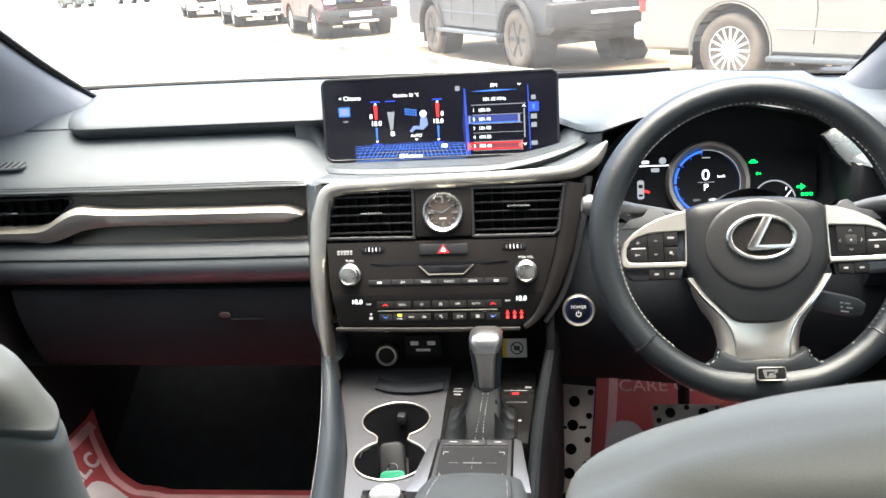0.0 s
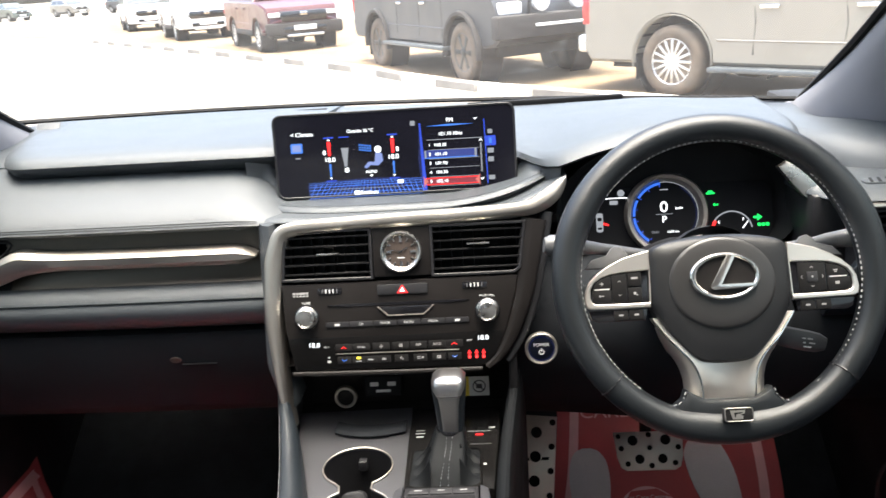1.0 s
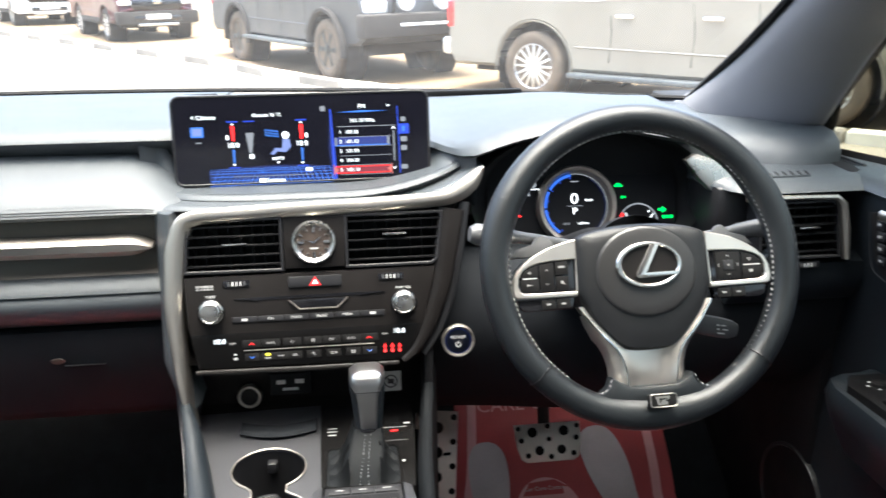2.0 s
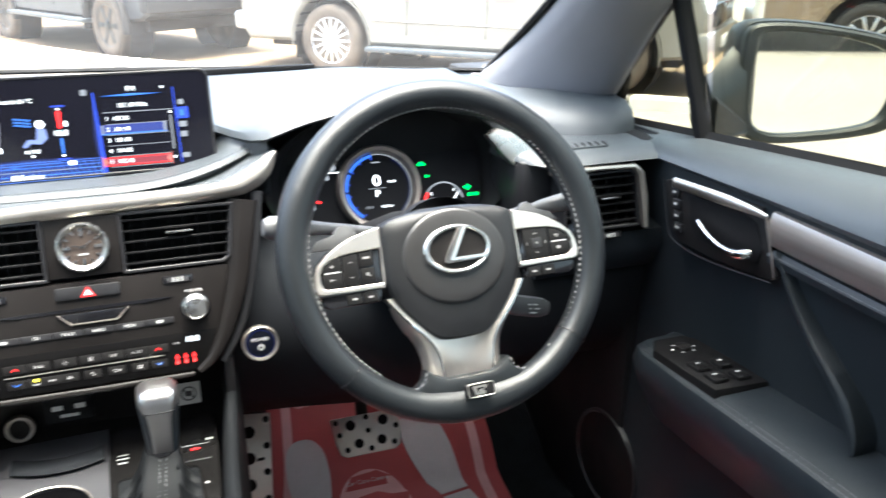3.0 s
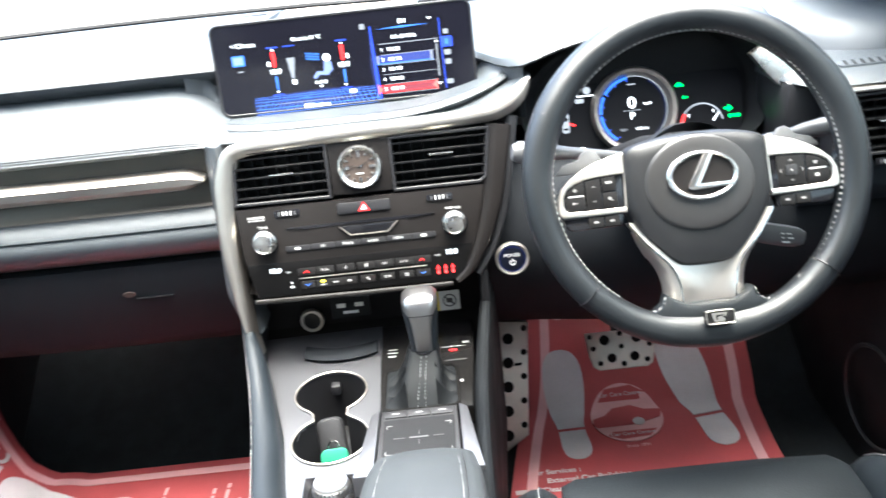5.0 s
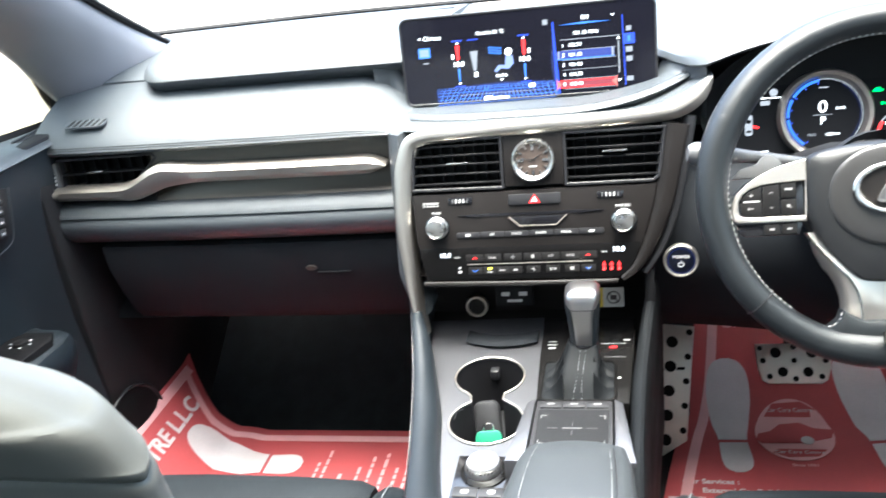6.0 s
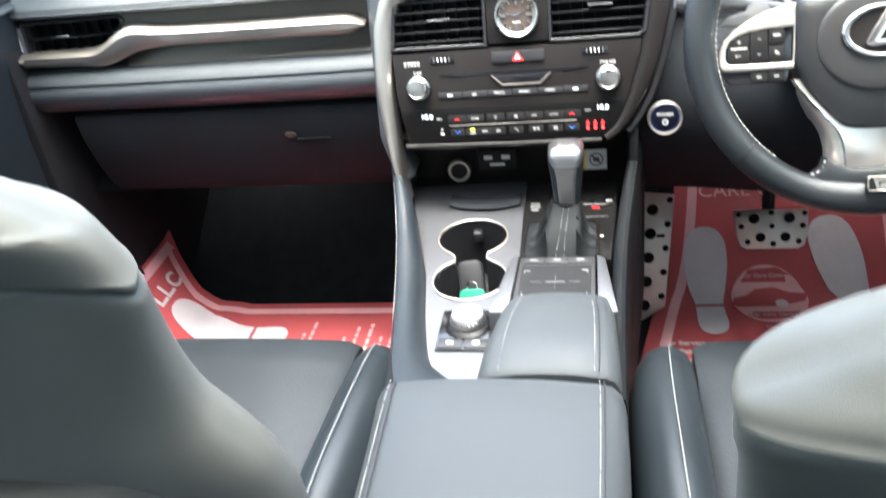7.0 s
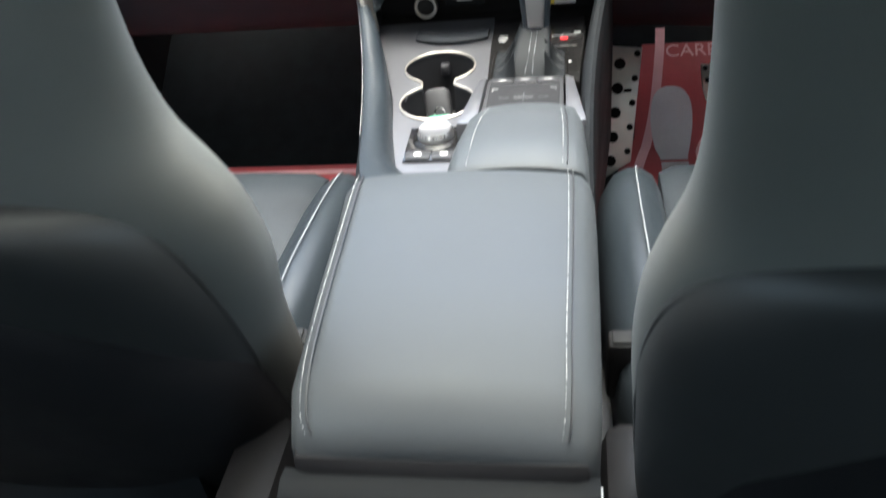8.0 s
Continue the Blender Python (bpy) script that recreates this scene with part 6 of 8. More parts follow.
def gear_lever():
    g = thing("gear_lever", (0.062, 1.02, 0.378), "gear lever with a satin silver knob and stitched leather boot", "gear lever")
    part("boot_frame", frame_slab(rrect(0.062, 1.022, 0.098, 0.094, 0.010, 4), rrect(0.062, 1.022, 0.090, 0.086, 0.008, 4), 0.379, 0.3835, 0.0012), PANEL_BLACK, g)
    part("boot_floor", slab(rrect(0.062, 1.022, 0.092, 0.088, 0.008, 4), 0.3800, 0.3812), BOOT, g)
    rings = []
    for hx, hy, x, y, z in ((0.0290, 0.041, 0.0625, 1.021, 0.3808), (0.0268, 0.036, 0.0632, 1.024, 0.389), (0.0250, 0.030, 0.065, 1.031, 0.400), (0.0230, 0.024, 0.067, 1.038, 0.410), (0.0205, 0.019, 0.069, 1.046, 0.419), (0.0182, 0.016, 0.070, 1.050, 0.426)):
        rings.append([(x + p[0], y + p[1], z) for p in rrect(0, 0, 2 * hx, 2 * hy, min(hx, hy) * 0.35, 5)])
    boot = part("boot", loft(rings), BOOT, g, "black leather boot with pinched folds")
    for q in (-1, 1):
        for y0, lean, tall in ((0.990, 0.006, 0.030), (1.020, -0.002, 0.034), (1.050, -0.010, 0.026)):
            rings = []
            for k in np.linspace(0, 1, 7):
                x = 0.0640 + q * (0.019 + 0.026 * k)
                top = 0.3815 + tall * (1 - k) ** 1.6 + 0.004 * (1 - k)
                w = 0.010 + 0.004 * k
                y = y0 + lean * k
                rings.append([(x, y - w, 0.3808), (x, y - w * 0.45, (0.3808 + top) / 2), (x, y - w * 0.12, top), (x, y + w * 0.12, top), (x, y + w * 0.45, (0.3808 + top) / 2), (x, y + w, 0.3808)])
            part("fold", loft(rings), BOOT, boot)
    for dx in (-0.0035, 0.0035):
        part("stitching", stitches(smoothline([(0.0625 + dx * 1.5, 0.976, 0.384), (0.063 + dx * 1.3, 0.9865, 0.390), (0.065 + dx, 1.0005, 0.399), (0.067 + dx, 1.0135, 0.409), (0.069 + dx, 1.0265, 0.418), (0.070 + dx, 1.0335, 0.425)], 20), 0.005, 0.0034, 0.0008), PIPING, g)
    part("collar", lathe([(0.019, 0), (0.0195, 0.003), (0.018, 0.006)], 24), GLOSS_BLACK, g, m=Matrix.Translation((0.070, 1.050, 0.422)))
    rings = []
    for z, hx, hy, y in ((0.426, 0.0175, 0.016, 1.050), (0.445, 0.0195, 0.018, 1.052), (0.465, 0.0215, 0.020, 1.054), (0.477, 0.0232, 0.022, 1.056), (0.486, 0.0238, 0.0235, 1.057), (0.493, 0.022, 0.022, 1.058), (0.498, 0.017, 0.017, 1.058), (0.500, 0.008, 0.008, 1.058)):
        rings.append([(0.0715 + p[0], y + p[1], z) for p in rrect(0, 0, 1.9 * hx, 2 * hy, min(hx, hy) * 0.55, 5)])
    k = part("knob", loft(rings), LEATHER, g, "knob with leather flanks and a satin silver face")
    # silver face over the front and the top
    rings = []
    for z, hx, hy, y in ((0.427, 0.0125, 0.0168, 1.050), (0.445, 0.0138, 0.0190, 1.052), (0.465, 0.0152, 0.0212, 1.054), (0.476, 0.0172, 0.0232, 1.056), (0.486, 0.0212, 0.0246, 1.057), (0.494, 0.0222, 0.0230, 1.058), (0.500, 0.0178, 0.0180, 1.058), (0.502, 0.0095, 0.0100, 1.058)):
        rings.append([(0.0715 + p[0], y + p[1], z) for p in rrect(0, 0, 2 * hx, 2 * hy, min(hx, hy) * 0.5, 6)])
    part("knob_face", loft(rings), KNOB_SILVER, k, "satin silver face")
    part("knob_joint", tube([(0.0715 + p[0], 1.0565 + p[1], 0.4790) for p in rrect(0, 0, 0.0375, 0.0478, 0.0085, 5)], 0.0006, 5, closed=True), PLASTIC, k)


def car_key():
    k = thing("car_key", (-0.045, 0.925, 0.306), "black key fob with a green plastic tag in the cup holder", "key")
    part("fob", slab(rrect(0, 0, 0.034, 0.062, 0.010, 5), -0.006, 0.006, 0.003), PLASTIC, k, m=frame_of((-0.056, 0.984, 0.338), (-0.1, 0.45, 0.80), (0, -0.87, 0.48)))
    part("key_ring", tube([(-0.052 + 0.007 * math.cos(a), 0.962 + 0.004 * math.sin(a), 0.346 + 0.008 * math.sin(a)) for a in np.linspace(0, 2 * math.pi, 21)[:-1]], 0.0011, 6, closed=True), CHROME, k)
    part("tag", slab(rrect(0, 0, 0.034, 0.028, 0.008, 5), -0.003, 0.003, 0.0015), KEY_GREEN, k, "green plastic tag", m=frame_of((-0.051, 0.952, 0.335), (-0.05, 0.45, 0.89), (0.05, -0.85, 0.5)))


# ---- seats ----
def seat(cx, s, ytop, ztop, rake, name_side, flare=0.0, cush=None):
    """s is +1 where the inner side lies towards -x. ytop, ztop: the top of the backrest."""
    t = thing("front_seat", (cx, 0.65, 0.0), "black leather sports seat with raised bolsters and grey stitching, " + name_side, "seat", "front seats")
    dz = ztop - 0.847
    lift_ = 0.024 if s > 0 else -0.004
    out_ = -0.012 if s > 0 else -0.024    # how far the back panel stands out
    c = 0.784 if s > 0 else 0.758    # height of the crease on the flank
    def fine(rows, n=36):
        return [tuple(v) for v in smoothline(rows, n)]
    def ring(z, hw, th, grow=0.0, off=0.0, n=96):
        yc = ytop + (ztop - (z + dz)) * rake + off
        out = []
        for i in range(n):
            a = 2 * math.pi * i / n
            ca, sa = math.cos(a), math.sin(a)
            # the crease climbs from the flanks to the rear face
            k = (0.847 - z) / (0.847 - c) if z > c else max(0.0, (z - 0.65) / (c - 0.65))
            out.append((cx + (hw + grow) * math.copysign(abs(ca) ** 0.78, ca), yc + (th + grow) * math.copysign(abs(sa) ** 0.82, sa), z + dz + ((0.021 if s > 0 else 0.034) * abs(sa) * k if not off else 0.0)))
        return out
    fl = flare if s < 0 else 0.2 * flare
    rows = ((0.20, 0.215, 0.05), (0.28, 0.230, 0.060), (0.38, 0.240, 0.066), (0.45, 0.245, 0.066), (0.52, 0.247 + fl, 0.066), (0.576, 0.246 + fl, 0.064), (0.614, 0.241 + fl * 0.5, 0.061), (0.65, 0.233, 0.057), (0.69, 0.227 + 0.3 * flare, 0.053), (c - 0.027, 0.228 + 0.6 * flare, 0.049), (c - 0.010, 0.2290 + 0.8 * flare, 0.046), (c - 0.0035, 0.2285 + 0.8 * flare, 0.044), (c, 0.2255 + 0.8 * flare, 0.040))
    back = fine(rows)
    part("backrest", loft([ring(*r) for r in back]), SEAT_LEATHER_LIT, t)
    rows = ((c - 0.002, 0.2255, 0.040), (c + 0.002, 0.2292, 0.0440), (c + 0.007, 0.2305, 0.0455), (c + 0.013, 0.2285, 0.0460), (0.803, 0.221, 0.046), (0.811, 0.209, 0.044), (0.824, 0.193, 0.041), (0.834, 0.172, 0.037), (0.8405, 0.148, 0.032), (0.845, 0.115, 0.025), (0.8465, 0.075, 0.018), (0.847, 0.03, 0.010))
    def thick(z, hw, th):
        """The driver's pad is flatter and leans forward towards its top."""
        if s < 0:
            return ring(z, hw + 0.8 * flare, th)
        k = min(1.0, max(0.0, (z - c - 0.004) / 0.05))
        return [(x, y + 0.016 * math.sqrt(k), zz - 0.014 * k) for x, y, zz in ring(z, hw + 0.8 * flare, th)]
    part("shoulder_pad", loft([thick(*r) for r in fine(rows, 40)]), SEAT_LEATHER_LIT, t)
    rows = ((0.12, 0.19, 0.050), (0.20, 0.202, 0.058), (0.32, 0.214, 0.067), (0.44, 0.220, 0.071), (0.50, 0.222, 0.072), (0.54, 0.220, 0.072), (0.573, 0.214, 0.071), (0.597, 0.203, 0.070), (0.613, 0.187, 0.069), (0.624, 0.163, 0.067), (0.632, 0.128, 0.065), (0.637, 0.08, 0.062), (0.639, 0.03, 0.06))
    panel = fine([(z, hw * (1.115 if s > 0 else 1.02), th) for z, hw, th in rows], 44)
    part("back_panel", loft([ring(z + lift_, hw, th, 0.0, out_) for z, hw, th in panel]), SEAT_LEATHER_SHADED, t, "black leather panel on the backrest")
    # rolled edge where the panel meets the backrest
    def depth(rows_, z, x):
        hw, th = [float(np.interp(z, [r[0] for r in rows_], [r[i] for r in rows_])) for i in (1, 2)]
        c = (abs(x) / hw) ** (1 / 0.78) if abs(x) < hw else 2.0
        return -th * max(0.0, 1 - c * c) ** 0.41 if c < 1 else None
    half = []
    for z in np.linspace(0.36, 0.636, 36):
        for x in np.linspace(0.245, 0.0, 99):
            p, b = depth(panel, z, x), depth(back, z + lift_, x)
            if p is not None and b is not None and p + out_ < b:
                half.append((x, ytop + (ztop - (z + lift_ + dz)) * rake + b - 0.0005, z + lift_ + dz))
                break
    if len(half) > 8:
        edge = [(cx + x, y, z) for x, y, z in half] + [(cx - x, y, z) for x, y, z in half[::-1]]
        edge = [sum((Vector(q) for q in edge[max(0, i - 2):i + 3]), Vector()) / len(edge[max(0, i - 2):i + 3]) for i in range(len(edge))]
        part("panel_piping", tube(smoothline(edge, 90), 0.0022, 8), SEAT_LEATHER_SHADED, t)

    rows = ((0.12, 0.20, 0.045), (0.20, 0.210, 0.058), (0.32, 0.222, 0.070), (0.42, 0.222, 0.073), (0.47, 0.212, 0.073), (0.51, 0.194, 0.073), (0.535, 0.170, 0.072), (0.552, 0.140, 0.070), (0.563, 0.10, 0.067), (0.569, 0.06, 0.064), (0.571, 0.02, 0.062))
    part("back_shell", loft([ring(z + lift_, hw, th, 0.0, out_ - 0.007) for z, hw, th in fine(rows, 40)]), MATT_PLASTIC, t, "matt black hard back shell")
    pk = []
    for z, hw in ((0.20, 0.15), (0.30, 0.165), (0.385, 0.165), (0.39, 0.160)):
        yc = ytop + (ztop - (z + dz)) * rake - 0.086
        pk.append([(cx + hw * u, yc + 0.030 * u * u + d, z + dz) for u, d in ((-1, 0.02), (-0.9, 0.0), (-0.5, -0.004), (0, -0.006), (0.5, -0.004), (0.9, 0.0), (1, 0.02))])
    part("back_pocket", loft(pk), LEATHER, t)
    # cushion
    cx = cush if cush is not None else cx
    y0 = 0.46
    rings = []
    for y, hw, zt, zb in ((y0, 0.165, 0.262, 0.14), (y0 + 0.10, 0.172, 0.262, 0.13), (0.78, 0.176, 0.276, 0.13), (0.88, 0.176, 0.284, 0.13), (0.925, 0.176, 0.282, 0.135), (0.948, 0.175, 0.272, 0.15), (0.957, 0.173, 0.252, 0.17), (0.958, 0.170, 0.215, 0.19)):
        rings.append([(cx + hw * u, y, z) for u, z in ((-1, zb), (-1.0, zt - 0.012), (-0.9, zt - 0.002), (-0.4, zt + 0.002), (0, zt + 0.002), (0.4, zt + 0.002), (0.9, zt - 0.002), (1.0, zt - 0.012), (1, zb))])
    part("cushion", loft(rings), PERFORATED, t, "perforated leather cushion centre")
    part("cushion_seam", tube([(cx + 0.17 * u, y0 + 0.20, 0.272) for u in np.linspace(-1, 1, 9)], 0.0022, 6), PLASTIC, t)
    for b in (-1, 1):
        rings, line = [], []
        for y, xi, xo, zt, zb in ((y0 + 0.02, 0.178, 0.215, 0.285, 0.13), (y0 + 0.10, 0.178, 0.242, 0.312, 0.12), (y0 + 0.22, 0.180, 0.254, 0.325, 0.12), (0.80, 0.182, 0.258, 0.318, 0.12), (0.88, 0.182, 0.256, 0.304, 0.12), (0.915, 0.182, 0.250, 0.290, 0.13), (0.940, 0.182, 0.236, 0.268, 0.15), (0.950, 0.184, 0.215, 0.235, 0.18)):
            w = xo - xi
            rings.append([(cx + b * x, y, z) for x, z in ((xi, zb), (xi - 0.004, zt - 0.030), (xi + 0.06 * w, zt - 0.012), (xi + 0.28 * w, zt - 0.001), (xi + 0.5 * w, zt), (xi + 0.75 * w, zt - 0.010), (xi + 0.93 * w, zt - 0.035), (xo, zt - 0.075), (xo - 0.005, zb))])
            line.append((cx + b * (xi + 0.36 * w), y, zt + 0.0012))
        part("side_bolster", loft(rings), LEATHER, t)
        part("piping", tube(smoothline(line[:-1], 30), 0.0009, 6), PIPING if b == -s else GREY_PLASTIC, t, "grey piping along the bolster")
    # black box added to keep the gap beside the console dark
    part("gap_cover", box(min(cx - s * 0.205, cx - s * 0.262), max(cx - s * 0.205, cx - s * 0.262), 0.34, 0.505, 0.05, 0.30, 0.02), VENT_BLACK, t)
    bk = part("belt_buckle", box(-0.016, 0.016, -0.010, 0.010, -0.06, 0.030, 0.004), VENT_BLACK, t, "black seat belt buckle", m=pose(cx - s * 0.236, 0.585, 0.29, 12, 0, 0))
    part("buckle_key", box(-0.012, 0.012, -0.007, 0.007, 0.030, 0.033, 0.001), VENT_BLACK, bk, m=pose(cx - s * 0.236, 0.585, 0.29, 12, 0, 0))
    part("seat_base", box(cx - 0.225, cx + 0.225, y0 - 0.06, 0.90, 0.035, 0.15, 0.03), MATT_PLASTIC, t)
    for b in (-1, 1):
        part("seat_rail", box(cx + b * 0.17 - 0.018, cx + b * 0.17 + 0.018, y0 - 0.10, 0.92, 0.0, 0.036, 0.004), ARCH, t)
    rings = []
    for y, h in ((y0 - 0.06, 0.13), (y0 + 0.05, 0.20), (y0 + 0.20, 0.19), (0.82, 0.16), (0.90, 0.14)):
        rings.append([(cx - s * x, y, z) for x, z in ((0.252, 0.04), (0.262, 0.06), (0.264, h - 0.02), (0.258, h), (0.245, h))])
    part("side_shield", loft(rings), PLASTIC, t)
    return t


# ---- doors ----
def car_door(s):
    """s = 1: driver's door; -1: passenger's door."""
    d = thing("door_1" if s > 0 else "door_2", (s * 0.80, 0.70, 0.05), "dark door trim with satin strip and padded armrest, " + ("driver's door" if s > 0 else "front passenger's door"), "car door", "front doors", "structure")
    def X(x, y):
        """The door bows inwards towards the dash."""
        return s * (x - 0.012 * max(0.0, (y - 0.9) / 0.35))
    def strip(profile, ys, name, material, label="", shift=None):
        rings = []
        for y in ys:
            sh = shift(y) if shift else (0, 0)
            rings.append([(X(x + sh[0], y), y, z + sh[1]) for x, z in profile])
        return part(name, loft(rings), material, d, label)
    ys = np.linspace(0.06, 1.44, 28)
    def top(y):
        return 0.737 - 0.072 * (y - 0.73)
    def low(y):
        return 0.677 - 0.02 * (0.92 - y)
    prof = [(0.862, 0.26), (0.862, 0.93), (0.846, 1.0), (0.825, 0.985), (0.802, 0.88), (0.782, 0.69), (0.769, 0.43), (0.764, 0.20), (0.768, 0.08), (0.80, 0.0)]
    part("belt_pad", loft([[(X(x, y), y, low(y) + f * (top(y) - low(y))) for x, f in prof] for y in ys]), BELT_SKIN, d)
    part("window_seal", loft([[(X(x, y), y, top(y) + h) for x, h in ((0.852, -0.004), (0.850, 0.007), (0.842, 0.009), (0.836, -0.001))] for y in ys]), RUBBER, d)
    belt = lambda y: (0, -0.008 - 0.02 * (0.92 - y))
    strip([(0.80, 0.69), (0.772, 0.688), (0.774, 0.64), (0.783, 0.58), (0.790, 0.50), (0.792, 0.40), (0.785, 0.30), (0.778, 0.18), (0.780, 0.06), (0.86, 0.04), (0.87, 0.69)], np.linspace(0.06, 1.26, 16), "door_panel", DOOR_SKIN, shift=belt)
    # satin strip behind the bezel
    yy = np.linspace(0.06, 0.905, 24)
    strip([(0.785, 0.684), (0.7655, 0.682), (0.7605, 0.672), (0.7615, 0.655), (0.769, 0.640), (0.785, 0.636)], yy, "door_strip", BRONZE, "brushed satin door strip", belt)
    strip([(0.785, 0.637), (0.770, 0.636), (0.764, 0.629), (0.766, 0.620), (0.785, 0.612)], yy, "leather_roll", DOOR_SKIN, shift=belt)
    part("stitching", stitches([(X(0.7635, y), y, 0.6315 - 0.008 - 0.02 * (0.92 - y)) for y in yy], 0.006, 0.004, 0.001), GREY_PLASTIC, d)
    # handle bezel
    m = frame_of((s * 0.762, 0.985, 0.640), (0, 0, 1), (-s, -0.06, 0))
    def poly(pts):
        return [((y - 0.985) * m.col[0].y, z - 0.640) for y, z in pts]
    bez = poly([(1.105, 0.661), (1.085, 0.668), (0.925, 0.673), (0.905, 0.635), (0.885, 0.600), (0.90, 0.590), (1.00, 0.583), (1.065, 0.585), (1.085, 0.600)])
    part("handle_bezel", slab(bez, -0.022, 0.000, 0.002), KEY_BLACK, d, m=m)
    well = poly([(1.050, 0.655), (0.960, 0.662), (0.930, 0.652), (0.915, 0.625), (0.920, 0.605), (0.960, 0.600), (1.030, 0.602), (1.045, 0.618)])
    # flat plate: the shade of the hollow is put into its black colour
    part("handle_well_shade", slab(well, -0.02, 0.0012), VENT_BLACK, d, m=m)
    topbar = [(1.082, 0.6635), (1.04, 0.6655), (1.0, 0.667), (0.96, 0.668), (0.93, 0.668), (0.908, 0.667)]
    tp = [Vector((X(0.7600, y), y, z)) for y, z in topbar]
    part("bezel_trim", tube(smoothline(tp, 30), [0.0075] * 16 + [0.007 - 0.0003 * i for i in range(14)], 8, sx=0.5, up=(0, 0, 1)), SATIN, d, "satin trim bar over the handle")
    part("bezel_return", tube(smoothline([Vector((X(0.7600, y), y, z)) for y, z in ((0.910, 0.667), (0.901, 0.645), (0.890, 0.615), (0.884, 0.598))], 14), [0.0022] * 5 + [0.0016] * 5 + [0.0011] * 4, 6, sx=0.6), BRONZE, d, "thin satin line behind the handle")
    hp = [Vector((X(0.758, y) - s * k, y, z)) for y, z, k in ((1.022, 0.629, 0.002), (0.998, 0.620, 0.007), (0.965, 0.613, 0.010), (0.936, 0.613, 0.009), (0.919, 0.621, 0.003))]
    part("door_handle", tube(smoothline(hp, 20), [0.0028, 0.0034] + [0.0038] * 8 + [0.0042, 0.0048, 0.0055, 0.006, 0.0066, 0.007, 0.007, 0.0065, 0.0055, 0.003], 10), CHROME, d, "bright chrome door handle")
    bp = [Vector((X(0.7605, y), y, z)) for y, z in ((1.107, 0.662), (1.088, 0.600), (1.066, 0.583), (1.0, 0.580), (0.89, 0.592))]
    part("bezel_edge", tube(smoothline(bp, 30), 0.0008, 6), PLASTIC, d)
    for i in range(4):
        y, z = 1.078 - i * 0.004, 0.652 - i * 0.0155
        q = part("memory_key", box(X(0.7615, y) - 0.003, X(0.7615, y) + 0.003, y - 0.008, y + 0.008, z - 0.006, z + 0.006, 0.0015), PLASTIC, d)
        part("mark", box(X(0.758, y) - 0.0006, X(0.758, y) + 0.0006, y - 0.003, y + 0.003, z - 0.0014, z + 0.0014), KEY_PRINT, q)
    # slanting pull strip
    band = [[Vector((X(x, y), y, z)) for x, y, z in row] for row in (
        ((0.7640, 0.893, 0.627), (0.7655, 0.852, 0.570), (0.7660, 0.815, 0.532), (0.7640, 0.775, 0.500), (0.7600, 0.746, 0.470), (0.7580, 0.738, 0.452)),
        ((0.7610, 0.886, 0.635), (0.7620, 0.835, 0.570), (0.7625, 0.792, 0.534), (0.7615, 0.754, 0.506), (0.7595, 0.730, 0.482), (0.7585, 0.721, 0.456)),
        ((0.7680, 0.884, 0.638), (0.7690, 0.830, 0.571), (0.7690, 0.786, 0.536), (0.7670, 0.748, 0.509), (0.7640, 0.724, 0.485), (0.7620, 0.714, 0.458)))]
    lines = [smoothline(b_, 24) for b_ in band]
    slim = [0.30 + 0.30 * min(1.0, i / 6) - 0.40 * max(0.0, (i - 14) / 9) for i in range(24)]
    lines = [lines[0]] + [[a_.lerp(q_, k) for a_, q_, k in zip(lines[0], row, slim)] for row in lines[1:]]
    part("pull_strip", loft([[a_, a_.lerp(b_, 0.5) + Vector((-s * 0.0008, 0, 0)), b_, b_.lerp(c_, 0.5), c_, c_ + Vector((s * 0.03, 0, 0)), a_ + Vector((s * 0.03, 0, 0))] for a_, b_, c_ in zip(*lines)]), DOOR_SKIN, d, "dark slanting pull strip")
    # armrest
    rings = []
    for y, xi, z, xo in ((1.100, 0.770, 0.425, 0.80), (1.085, 0.720, 0.432, 0.80), (1.05, 0.705, 0.436, 0.80), (0.95, 0.700, 0.440, 0.80), (0.85, 0.700, 0.444, 0.80), (0.75, 0.698, 0.450, 0.80), (0.65, 0.694, 0.455, 0.80), (0.45, 0.69, 0.458, 0.80), (0.20, 0.70, 0.455, 0.80)):
        rings.append([(X(x, y), y, zz) for x, zz in ((xo, z - 0.12), (xi + 0.035, z - 0.11), (xi + 0.008, z - 0.055), (xi, z - 0.022), (xi + 0.006, z - 0.006), (xi + 0.022, z), (xi + 0.05, z + 0.001), (xo, z + 0.004))])
    part("armrest", loft(rings), ARM_LEATHER, d, "padded leather armrest")
    for u, v in ((0.0085, -0.0042), (0.0150, -0.0020)):
        line = [(X(a + u, y), y, z + v + 0.0006) for y, a, z in ((1.06, 0.709, 0.435), (1.00, 0.7025, 0.438), (0.95, 0.700, 0.440), (0.85, 0.700, 0.444), (0.75, 0.698, 0.450), (0.65, 0.694, 0.455), (0.45, 0.690, 0.458))]
        part("stitching", stitches(smoothline(line, 60), 0.0055, 0.0036, 0.0010), GREY_PLASTIC, d)
    sp = part("switch_panel", slab([(-0.040, -0.075), (0.036, -0.080), (0.040, 0.060), (0.024, 0.085), (-0.022, 0.085), (-0.042, 0.055)], -0.02, 0.003, 0.003), VENT_BLACK, d, m=frame_of((s * 0.753, 0.978, 0.4445), (0, 1, -0.06), (0, 0.06, 1)))
    sm = frame_of((s * 0.753, 0.978, 0.4477), (0, 1, -0.06), (0, 0.06, 1))
